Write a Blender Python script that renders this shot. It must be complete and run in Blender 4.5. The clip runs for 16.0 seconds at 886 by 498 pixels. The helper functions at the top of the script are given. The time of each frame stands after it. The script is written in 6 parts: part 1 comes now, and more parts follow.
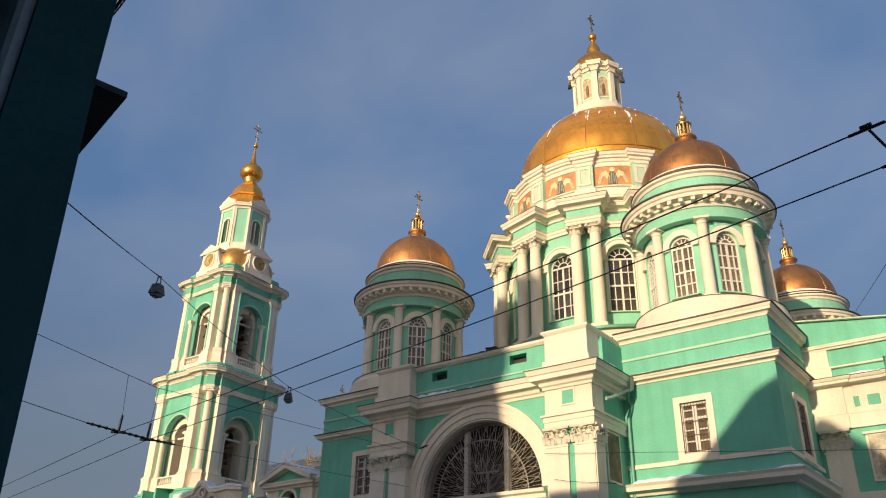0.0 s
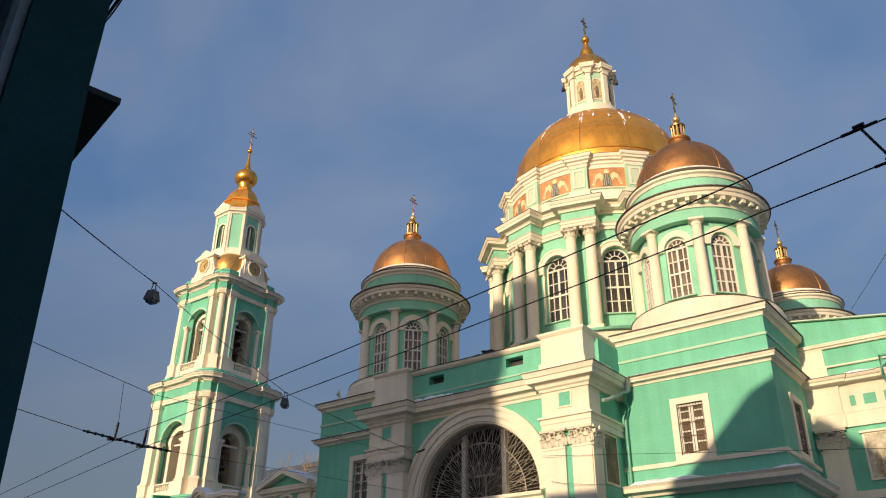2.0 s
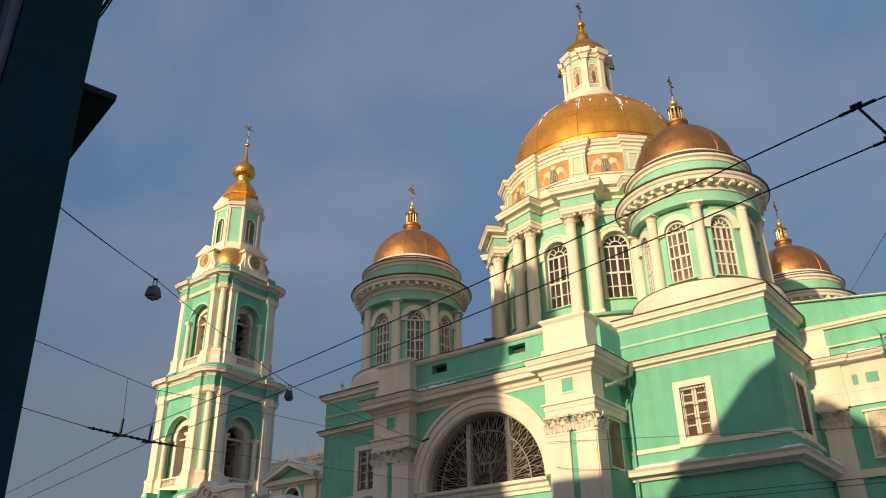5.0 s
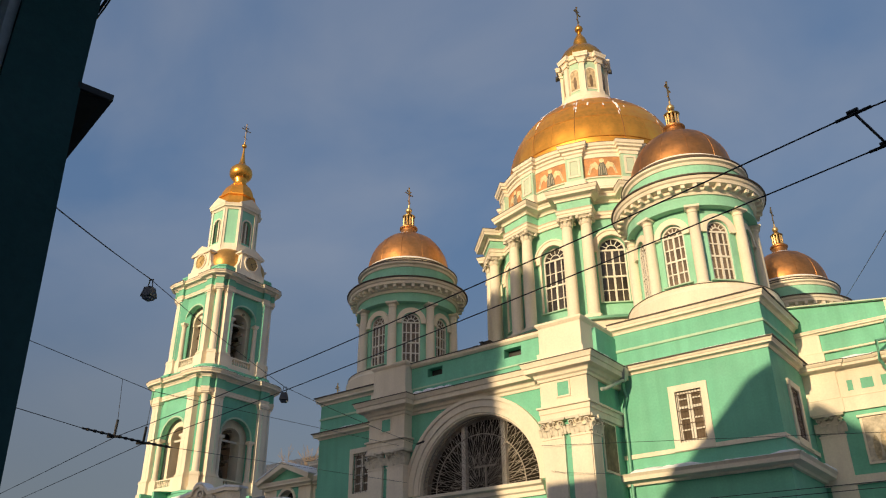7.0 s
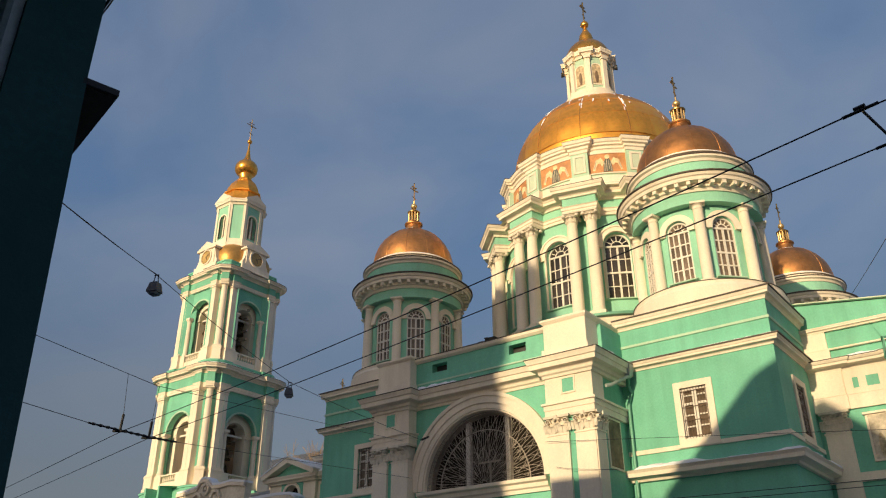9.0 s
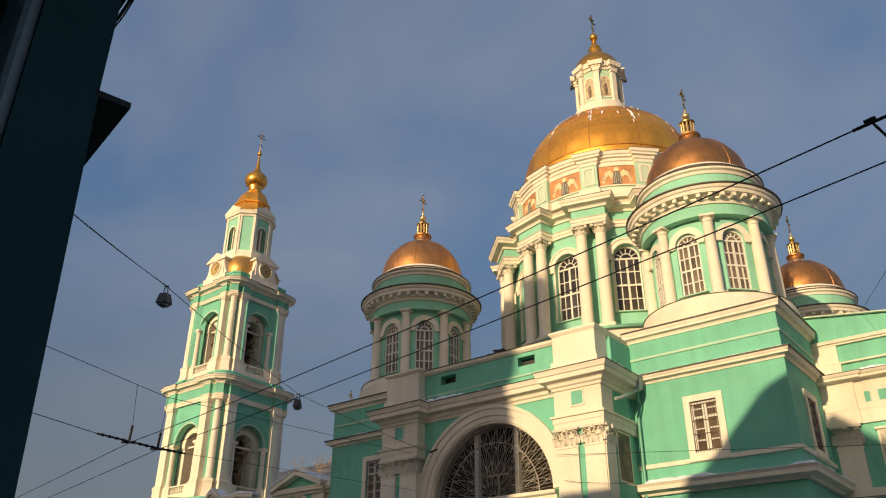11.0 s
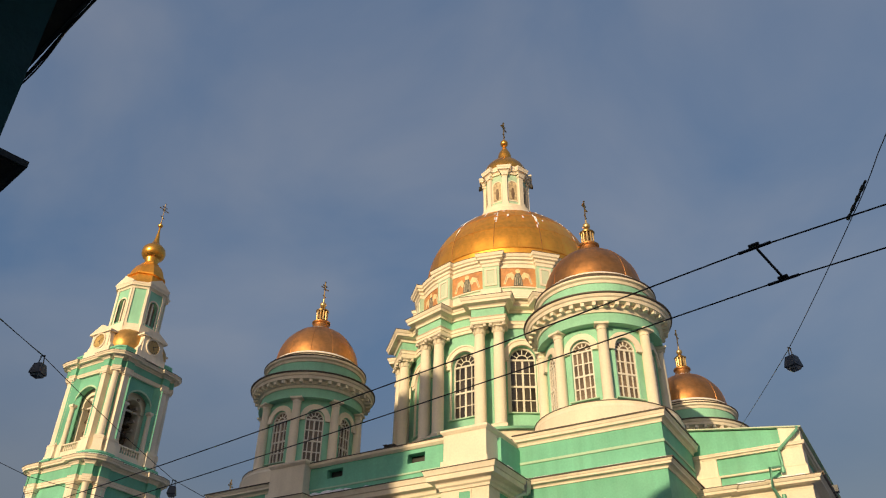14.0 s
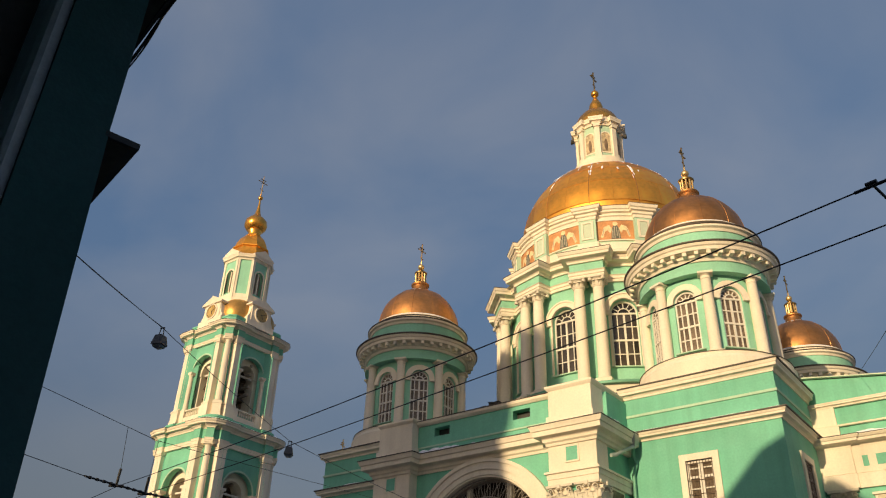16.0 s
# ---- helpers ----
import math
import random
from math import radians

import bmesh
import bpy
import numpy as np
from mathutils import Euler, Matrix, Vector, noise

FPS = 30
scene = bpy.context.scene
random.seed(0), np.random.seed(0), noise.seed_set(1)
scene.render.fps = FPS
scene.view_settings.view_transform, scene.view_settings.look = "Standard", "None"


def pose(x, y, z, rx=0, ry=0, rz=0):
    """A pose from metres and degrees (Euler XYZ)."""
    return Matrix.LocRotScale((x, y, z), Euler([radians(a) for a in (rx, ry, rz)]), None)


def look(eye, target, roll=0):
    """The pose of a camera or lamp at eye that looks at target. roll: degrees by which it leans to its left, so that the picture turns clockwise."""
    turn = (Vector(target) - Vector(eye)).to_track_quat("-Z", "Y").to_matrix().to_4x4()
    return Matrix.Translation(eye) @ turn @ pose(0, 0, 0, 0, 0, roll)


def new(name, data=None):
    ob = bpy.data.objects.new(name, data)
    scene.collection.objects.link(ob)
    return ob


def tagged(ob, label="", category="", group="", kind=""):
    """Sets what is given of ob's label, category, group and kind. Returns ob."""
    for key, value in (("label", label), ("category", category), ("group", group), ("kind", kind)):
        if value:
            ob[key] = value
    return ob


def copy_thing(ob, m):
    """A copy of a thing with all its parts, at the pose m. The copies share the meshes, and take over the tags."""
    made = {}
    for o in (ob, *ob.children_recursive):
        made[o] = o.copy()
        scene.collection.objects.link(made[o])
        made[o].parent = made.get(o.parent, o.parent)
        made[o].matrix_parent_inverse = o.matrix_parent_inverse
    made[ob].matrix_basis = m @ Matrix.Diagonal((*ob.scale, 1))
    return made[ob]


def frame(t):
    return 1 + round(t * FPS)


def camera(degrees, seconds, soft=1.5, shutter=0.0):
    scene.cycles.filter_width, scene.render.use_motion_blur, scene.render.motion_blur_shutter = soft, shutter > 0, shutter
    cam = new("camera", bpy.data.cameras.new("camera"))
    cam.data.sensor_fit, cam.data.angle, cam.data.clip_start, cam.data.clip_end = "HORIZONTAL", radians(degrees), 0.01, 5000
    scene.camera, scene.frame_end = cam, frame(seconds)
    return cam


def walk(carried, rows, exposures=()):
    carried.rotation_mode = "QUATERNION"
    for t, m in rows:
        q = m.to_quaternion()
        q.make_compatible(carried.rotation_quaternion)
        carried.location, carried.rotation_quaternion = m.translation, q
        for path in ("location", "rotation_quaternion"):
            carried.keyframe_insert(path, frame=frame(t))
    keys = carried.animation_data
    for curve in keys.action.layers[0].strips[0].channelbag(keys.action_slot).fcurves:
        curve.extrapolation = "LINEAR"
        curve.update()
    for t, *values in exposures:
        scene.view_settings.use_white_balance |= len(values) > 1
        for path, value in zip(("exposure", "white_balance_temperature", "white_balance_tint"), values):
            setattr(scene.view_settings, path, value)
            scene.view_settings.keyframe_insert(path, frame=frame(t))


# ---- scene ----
cam = camera(57.13, 16.0, 1.15)
PATH = (
    (0.0, pose(7.560, -29.032, 1.6, 116.949, -1.227, 37.380)),
    (0.5, pose(7.560, -29.032, 1.6, 116.418, -1.230, 38.450)),
    (1.0, pose(7.560, -29.032, 1.6, 116.348, -1.115, 38.923)),
    (1.5, pose(7.560, -29.032, 1.6, 116.702, -0.879, 38.167)),
    (2.0, pose(7.560, -29.032, 1.6, 117.193, -0.586, 37.340)),
    (2.5, pose(7.560, -29.032, 1.6, 116.787, 0.292, 37.269)),
    (3.0, pose(7.560, -29.032, 1.6, 116.758, 0.428, 37.314)),
    (3.5, pose(7.560, -29.032, 1.6, 116.683, 0.672, 37.443)),
    (4.0, pose(7.560, -29.032, 1.6, 116.452, 0.827, 37.829)),
    (6.5, pose(7.560, -29.032, 1.6, 116.538, 0.415, 37.845)),
    (7.0, pose(7.560, -29.032, 1.6, 116.623, 0.361, 37.543)),
    (7.5, pose(7.560, -29.032, 1.6, 116.628, 0.201, 37.573)),
    (8.0, pose(7.560, -29.032, 1.6, 116.289, 0.083, 37.822)),
    (8.5, pose(7.560, -29.032, 1.6, 116.253, 0.137, 37.740)),
    (11.0, pose(7.560, -29.032, 1.6, 117.177, -0.300, 38.305)),
    (11.5, pose(7.560, -29.032, 1.6, 117.392, -0.222, 37.820)),
    (12.0, pose(7.560, -29.032, 1.6, 118.165, -0.376, 36.489)),
    (12.5, pose(7.560, -29.032, 1.6, 118.647, -0.256, 33.867)),
    (13.0, pose(7.560, -29.032, 1.6, 120.107, -0.323, 31.671)),
    (13.5, pose(7.560, -29.032, 1.6, 122.164, -0.439, 30.455)),
    (14.0, pose(7.560, -29.032, 1.6, 123.714, -0.718, 30.093)),
    (14.5, pose(7.560, -29.032, 1.6, 124.890, -1.183, 30.510)),
    (15.0, pose(7.560, -29.032, 1.6, 124.561, -1.569, 32.522)),
    (15.5, pose(7.547, -29.042, 1.6, 122.925, -1.140, 35.453)),
    (16.0, pose(7.525, -29.060, 1.6, 120.675, -1.693, 37.319)),
)

walk(cam, PATH, exposures=((0.0, 0.10, 5950, 10), (3.2, 0.10, 5950, 10), (4.2, 0.08, 6150, 10), (6.4, 0.0, 6450, 10), (8.5, 0.0, 6400, 10), (11.0, -0.02, 6550, 10), (12.5, -0.09, 6700, 10), (16.0, -0.10, 6700, 10)))

# ------------------------------------------------------------------ light
SUN_ELEVATION, SUN_AZIMUTH = radians(12.8), radians(-1.0)  # azimuth: from -Y towards -X
to_sun = Vector((-math.sin(SUN_AZIMUTH) * math.cos(SUN_ELEVATION), -math.cos(SUN_AZIMUTH) * math.cos(SUN_ELEVATION), math.sin(SUN_ELEVATION)))
sun = new("sun", bpy.data.lights.new("sun", "SUN"))
sun.data.energy, sun.data.angle, sun.data.color = 4.45, radians(0.5), (1.0, 0.77, 0.47)
sun.matrix_world = look(to_sun * 200, (0, 0, 0))

world = bpy.data.worlds.new("world")
scene.world = world
world.use_nodes = True
wn, wl = world.node_tree.nodes, world.node_tree.links
wn.clear()
w_out = wn.new("ShaderNodeOutputWorld")
w_sky = wn.new("ShaderNodeTexSky")
w_sky.sky_type, w_sky.sun_disc = "NISHITA", False
w_sky.sun_elevation, w_sky.sun_rotation = SUN_ELEVATION, math.pi + SUN_AZIMUTH
w_sky.dust_density, w_sky.air_density = 3.0, 1.2
w_bg = wn.new("ShaderNodeBackground")
w_bg.inputs[1].default_value = 0.18
w_co = wn.new("ShaderNodeTexCoord")
w_map = wn.new("ShaderNodeMapping")
w_map.inputs["Scale"].default_value = (1.0, 1.0, 1.7)
w_map.inputs["Rotation"].default_value = (0.5, 0.3, 0.9)
w_n = wn.new("ShaderNodeTexNoise")
w_n.inputs["Scale"].default_value, w_n.inputs["Detail"].default_value, w_n.inputs["Roughness"].default_value = 2.6, 6.0, 0.48
w_n.inputs["Distortion"].default_value = 0.35
w_ramp = wn.new("ShaderNodeValToRGB")
w_ramp.color_ramp.elements[0].position, w_ramp.color_ramp.elements[0].color = 0.38, (0.082, 0.155, 0.300, 1)
w_ramp.color_ramp.elements[1].position, w_ramp.color_ramp.elements[1].color = 0.68, (0.200, 0.242, 0.340, 1)
w_cloud = wn.new("ShaderNodeBackground")
w_cloud.inputs[1].default_value = 1.0
w_mix = wn.new("ShaderNodeMixShader")
w_mix.inputs[0].default_value = 0.80
wl.new(w_co.outputs["Generated"], w_map.inputs[0])
wl.new(w_map.outputs[0], w_n.inputs["Vector"])
wl.new(w_n.outputs["Fac"], w_ramp.inputs[0])
# a grey cloud bank lies low all round
w_sep = wn.new("ShaderNodeSeparateXYZ")
w_low = wn.new("ShaderNodeMapRange")
w_low.interpolation_type = "SMOOTHSTEP"
w_low.inputs["From Min"].default_value, w_low.inputs["From Max"].default_value = 0.14, 0.50
w_low.inputs["To Min"].default_value, w_low.inputs["To Max"].default_value = 0.85, 0.0
w_bank = wn.new("ShaderNodeMix")
w_bank.data_type = "RGBA"
w_bank.inputs["B"].default_value = (0.104, 0.112, 0.146, 1)
wl.new(w_co.outputs["Generated"], w_sep.inputs[0])
wl.new(w_sep.outputs["Z"], w_low.inputs[0])
wl.new(w_low.outputs[0], w_bank.inputs["Factor"])
wl.new(w_ramp.outputs[0], w_bank.inputs["A"])
wl.new(w_bank.outputs["Result"], w_cloud.inputs[0])
wl.new(w_sky.outputs[0], w_bg.inputs[0])
wl.new(w_bg.outputs[0], w_mix.inputs[1])
wl.new(w_cloud.outputs[0], w_mix.inputs[2])
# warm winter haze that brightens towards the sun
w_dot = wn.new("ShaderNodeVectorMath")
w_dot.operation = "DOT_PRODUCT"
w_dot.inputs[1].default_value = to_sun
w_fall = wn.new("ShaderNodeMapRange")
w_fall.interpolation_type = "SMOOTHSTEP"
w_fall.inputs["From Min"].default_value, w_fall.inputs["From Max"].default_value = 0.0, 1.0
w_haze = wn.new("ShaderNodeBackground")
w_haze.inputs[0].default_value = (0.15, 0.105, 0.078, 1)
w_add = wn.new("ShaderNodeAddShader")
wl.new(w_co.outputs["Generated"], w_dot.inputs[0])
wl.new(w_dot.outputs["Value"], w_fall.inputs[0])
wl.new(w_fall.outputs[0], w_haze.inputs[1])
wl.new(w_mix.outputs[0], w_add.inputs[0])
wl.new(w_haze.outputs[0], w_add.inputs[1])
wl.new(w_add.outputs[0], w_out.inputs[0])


# ------------------------------------------------------------------ materials
def material(name, rgb, rough=0.8, metal=0.0, vary=0.12, big=0.5, fine=14.0, streak=0.0, bump=0.15, bump_scale=30.0, island=0.0, dirt=(0.25, 0.22, 0.18), spots=0.0):
    """A surface with broad and fine colour changes, run-down streaks and a little relief."""
    m = bpy.data.materials.new(name)
    m.use_nodes = True
    n, l = m.node_tree.nodes, m.node_tree.links
    b = n["Principled BSDF"]
    b.inputs["Roughness"].default_value, b.inputs["Metallic"].default_value = rough, metal
    co = n.new("ShaderNodeTexCoord")

    def noise_of(scale, detail=4.0, stretch=None):
        t = n.new("ShaderNodeTexNoise")
        t.inputs["Scale"].default_value, t.inputs["Detail"].default_value = scale, detail
        if stretch:
            mp = n.new("ShaderNodeMapping")
            mp.inputs["Scale"].default_value = stretch
            l.new(co.outputs["Object"], mp.inputs[0])
            l.new(mp.outputs[0], t.inputs["Vector"])
        else:
            l.new(co.outputs["Object"], t.inputs["Vector"])
        return t.outputs["Fac"]

    def span(fac, lo, hi):
        r = n.new("ShaderNodeMapRange")
        r.inputs["From Min"].default_value, r.inputs["From Max"].default_value = 0.3, 0.7
        r.inputs["To Min"].default_value, r.inputs["To Max"].default_value = lo, hi
        l.new(fac, r.inputs[0])
        return r.outputs[0]

    def times(a, c):
        x = n.new("ShaderNodeMath")
        x.operation = "MULTIPLY"
        l.new(a, x.inputs[0]), l.new(c, x.inputs[1])
        return x.outputs[0]

    value = times(span(noise_of(big), 1 - vary, 1 + vary), span(noise_of(fine, 3.0), 1 - vary * 0.5, 1 + vary * 0.5))
    if island:
        info = n.new("ShaderNodeObjectInfo")
        r = n.new("ShaderNodeMapRange")
        r.inputs["To Min"].default_value, r.inputs["To Max"].default_value = 1 - island, 1 + island
        l.new(info.outputs["Random"], r.inputs[0])
        value = times(value, r.outputs[0])
    col = n.new("ShaderNodeMix")
    col.data_type, col.blend_type = "RGBA", "MULTIPLY"
    col.inputs["Factor"].default_value = 1.0
    col.inputs["A"].default_value = (*rgb, 1)
    l.new(value, col.inputs["B"])
    out = col.outputs["Result"]
    if streak:
        st = n.new("ShaderNodeMix")
        st.data_type = "RGBA"
        st.inputs["B"].default_value = (*[c * d * 2 for c, d in zip(rgb, dirt)], 1)
        l.new(times(span(noise_of(1.0, 5.0, (2.6, 2.6, 0.22)), -0.35, 1.0), span(noise_of(0.35), 0.0, streak)), st.inputs["Factor"])
        l.new(out, st.inputs["A"])
        st.clamp_factor = True
        out = st.outputs["Result"]
    if spots:
        sp = n.new("ShaderNodeMix")
        sp.data_type = "RGBA"
        sp.inputs["B"].default_value = (0.75, 0.76, 0.78, 1)
        r = n.new("ShaderNodeMapRange")
        r.inputs["From Min"].default_value, r.inputs["From Max"].default_value = 0.62, 0.72
        r.inputs["To Max"].default_value = spots
        l.new(noise_of(2.4, 6.0), r.inputs[0])
        l.new(r.outputs[0], sp.inputs["Factor"])
        l.new(out, sp.inputs["A"])
        out = sp.outputs["Result"]
    l.new(out, b.inputs["Base Color"])
    l.new(span(noise_of(big * 3), rough * 0.82, min(1.0, rough * 1.15)), b.inputs["Roughness"])
    if bump:
        bp = n.new("ShaderNodeBump")
        bp.inputs["Strength"].default_value, bp.inputs["Distance"].default_value = bump, 0.02
        l.new(noise_of(bump_scale, 5.0), bp.inputs["Height"])
        l.new(bp.outputs[0], b.inputs["Normal"])
    return m


# green for the high tiers, paled to carry their stronger sunlight in the colour
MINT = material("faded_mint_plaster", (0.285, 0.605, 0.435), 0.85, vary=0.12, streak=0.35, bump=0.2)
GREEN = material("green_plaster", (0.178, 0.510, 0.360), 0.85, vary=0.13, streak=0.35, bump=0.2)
CREAM = material("cream_plaster", (0.83, 0.74, 0.59), 0.85, vary=0.09, streak=0.30, bump=0.2)
STONE = material("stucco_ornament", (0.73, 0.66, 0.53), 0.9, vary=0.2, fine=6, streak=0.4, bump=0.5)
GOLD = material("gilded_metal", (0.92, 0.42, 0.065), 0.42, 0.84, vary=0.17, big=0.5, fine=4, bump=0.12, bump_scale=5, island=0.17)
GILT = material("bright_gilding", (0.95, 0.45, 0.08), 0.30, 0.92, vary=0.18, big=1.2, fine=6, bump=0.10, bump_scale=7)
OLDGOLD = material("aged_gilding", (0.53, 0.245, 0.085), 0.45, 0.90, vary=0.2, big=1.1, fine=6, bump=0.12, bump_scale=8, island=0.08)
WHITEWOOD = material("white_painted_wood", (0.74, 0.69, 0.60), 0.6, vary=0.12, bump=0.1)
SHEER = material("curtained_glass", (0.15, 0.112, 0.078), 0.12, 0.0, vary=0.3, big=1.5, bump=0.03, bump_scale=3, island=0.35)
GLASS = material("dark_window_glass", (0.05, 0.042, 0.036), 0.08, 0.0, vary=0.4, bump=0.02, bump_scale=3, island=0.5)
CURTAIN = material("pale_curtain", (0.34, 0.29, 0.23), 0.95, vary=0.25, bump=0.3)
CROSSGOLD = material("tarnished_gold", (0.40, 0.27, 0.11), 0.35, 0.95, vary=0.2, bump=0)
TWIG = material("bare_twigs", (0.30, 0.22, 0.15), 0.9, vary=0.25, bump=0)
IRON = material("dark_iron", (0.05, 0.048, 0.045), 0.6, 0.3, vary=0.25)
RUST = material("rusty_iron", (0.12, 0.075, 0.045), 0.7, 0.2, vary=0.3)
GRILLE = material("pale_iron_grille", (0.40, 0.35, 0.29), 0.75, 0.1, vary=0.25)
DRIP = material("dark_drip_edge", (0.10, 0.078, 0.062), 0.6, 0.2, vary=0.3)
PALEGOLD = material("pale_gilding", (0.80, 0.55, 0.24), 0.36, 0.85, vary=0.2, bump=0.1)
SNOW = material("snow", (0.82, 0.84, 0.88), 0.9, vary=0.05, bump=0.4, bump_scale=12)
ROOFTIN = material("grey_roof_sheet", (0.22, 0.23, 0.24), 0.5, 0.4, vary=0.2, spots=0.7)
GREENTIN = material("green_roof_sheet", (0.14, 0.37, 0.26), 0.5, 0.2, vary=0.2)
ICON = material("icon_ground", (0.52, 0.24, 0.095), 0.7, vary=0.25, big=1.5, fine=9)
PAINT_PALE = material("icon_pale_paint", (0.78, 0.60, 0.34), 0.7, vary=0.25, big=4, fine=18)
PAINT_DARK = material("icon_dark_paint", (0.12, 0.13, 0.10), 0.7, vary=0.35, big=4, fine=18)
ZINC = material("pale_zinc", (0.44, 0.49, 0.46), 0.5, 0.2, vary=0.2)
FADEDPANEL = material("washed_out_painting", (0.47, 0.41, 0.31), 0.7, vary=0.4, big=1.8, fine=8)
DULLGOLD = material("dull_gilding", (0.55, 0.31, 0.09), 0.5, 0.7, vary=0.2, big=1.2, fine=5, bump=0.1)
CLOCK = material("ochre_clock_face", (0.46, 0.31, 0.11), 0.6, vary=0.2, big=2)
PALE = material("pale_faded_plaster", (0.56, 0.64, 0.49), 0.85, vary=0.12, streak=0.3)
JAMB = material("pale_grey_jamb", (0.62, 0.68, 0.72), 0.8, vary=0.15)
PALEGREEN = material("pale_green_plaster", (0.43, 0.61, 0.45), 0.85, vary=0.12)
PAINT_BROWN = material("dark_faded_painting", (0.17, 0.115, 0.07), 0.7, vary=0.5, big=1.6, fine=7)
PAINT_OCHRE = material("icon_ochre_paint", (0.46, 0.36, 0.22), 0.7, vary=0.45, big=3, fine=12)
BROWNBOARD = material("dark_brown_boards", (0.060, 0.045, 0.032), 0.7, vary=0.25, big=2.0)
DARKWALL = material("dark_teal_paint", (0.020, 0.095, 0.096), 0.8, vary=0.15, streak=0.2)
GREYWALL = material("grey_plaster", (0.22, 0.24, 0.25), 0.85, vary=0.15, streak=0.3)
CABLE = material("black_cable", (0.018, 0.018, 0.02), 0.6, vary=0.2, bump=0)
LAMPGREY = material("lamp_housing", (0.06, 0.065, 0.075), 0.5, 0.3, vary=0.2)
LAMPGLASS = material("lamp_glass", (0.16, 0.18, 0.21), 0.2, vary=0.1)
# near-black sheet: the unlit room behind the lunette is put into its colour
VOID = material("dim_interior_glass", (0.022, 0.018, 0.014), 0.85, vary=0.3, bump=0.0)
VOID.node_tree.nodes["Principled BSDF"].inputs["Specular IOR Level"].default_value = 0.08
BRICKISH = material("city_plaster", (0.36, 0.29, 0.22), 0.9, vary=0.15, streak=0.3)
ASPHALT = material("asphalt", (0.05, 0.05, 0.052), 0.85, vary=0.25, bump=0.4)
PAVING = material("snowy_pavement", (0.32, 0.32, 0.33), 0.9, vary=0.2, spots=0.8)
BELL = material("bell_bronze", (0.10, 0.075, 0.045), 0.45, 0.9, vary=0.25)


# ------------------------------------------------------------------ mesh tools
def mesh_of(name, bm, mat, smooth=False):
    bmesh.ops.recalc_face_normals(bm, faces=bm.faces[:])
    me = bpy.data.meshes.new(name)
    bm.to_mesh(me)
    bm.free()
    me.materials.append(mat)
    if smooth:
        me.shade_smooth()
        me.set_sharp_from_angle(angle=radians(32))
    return me


def part(name, bm, mat, parent, label="", m=None, smooth=False):
    """One mesh object under a thing or a part. bm may be a bmesh or a mesh to share."""
    me = bm if isinstance(bm, bpy.types.Mesh) else mesh_of(name, bm, mat, smooth)
    ob = new(name, me)
    ob.parent = parent
    if m is not None:
        ob.matrix_basis = m
    return tagged(ob, label)


def thing(name, label, category, at=(0, 0, 0), group="", kind="", rz=0):
    ob = new(name)
    ob.matrix_basis = pose(*at, 0, 0, rz)
    return tagged(ob, label, category, group, kind)


def box(bm, x0, x1, y0, y1, z0, z1, m=None):
    v = [bm.verts.new((x, y, z)) for z in (z0, z1) for y in (y0, y1) for x in (x0, x1)]
    if m is not None:
        for q in v:
            q.co = m @ q.co
    for f in ((0, 2, 3, 1), (4, 5, 7, 6), (0, 1, 5, 4), (2, 6, 7, 3), (0, 4, 6, 2), (1, 3, 7, 5)):
        bm.faces.new([v[i] for i in f])


def prism(bm, outline, y0, y1, m=None):
    """A flat outline in x, z pushed from y0 to y1."""
    a = [bm.verts.new((x, y0, z)) for x, z in outline]
    b = [bm.verts.new((x, y1, z)) for x, z in outline]
    if m is not None:
        for q in a + b:
            q.co = m @ q.co
    k = len(outline)
    bm.faces.new(a), bm.faces.new(b[::-1])
    for i in range(k):
        bm.faces.new((a[i], b[i], b[(i + 1) % k], a[(i + 1) % k]))


def lathe(bm, prof, n=32, at=(0, 0), a0=0.0, phase=0.0):
    """Turns a profile of (radius, height) round the upright axis."""
    rings = []
    for r, z in prof:
        rings.append([bm.verts.new((at[0] + r * math.cos(phase + math.tau * i / n), at[1] + r * math.sin(phase + math.tau * i / n), z)) for i in range(n)])
    for a, b in zip(rings, rings[1:]):
        for i in range(n):
            bm.faces.new((a[i], a[(i + 1) % n], b[(i + 1) % n], b[i]))
    bm.faces.new(rings[0][::-1]), bm.faces.new(rings[-1])


def sweep(bm, path, prof, closed=True):
    """Runs a profile of (offset outwards, height) along a path in plan; outwards is right of the way."""
    k = len(path)
    rows = []
    for i in range(k):
        p = Vector(path[i])
        a = Vector(path[i - 1]) if closed or i else None
        c = Vector(path[(i + 1) % k]) if closed or i < k - 1 else None
        d1 = (p - a).normalized() if a is not None else (c - p).normalized()
        d2 = (c - p).normalized() if c is not None else d1
        n1, n2 = Vector((d1.y, -d1.x)), Vector((d2.y, -d2.x))
        mt = (n1 + n2) / max(0.25, 1 + n1.dot(n2))
        rows.append([bm.verts.new((p.x + mt.x * o, p.y + mt.y * o, z)) for o, z in prof])
    q = len(prof)
    for i in range(k if closed else k - 1):
        a, b = rows[i], rows[(i + 1) % k]
        for j in range(q - 1):
            bm.faces.new((a[j], b[j], b[j + 1], a[j + 1]))
        bm.faces.new((a[q - 1], b[q - 1], b[0], a[0]))
    if not closed:
        bm.faces.new(rows[0]), bm.faces.new(rows[-1][::-1])


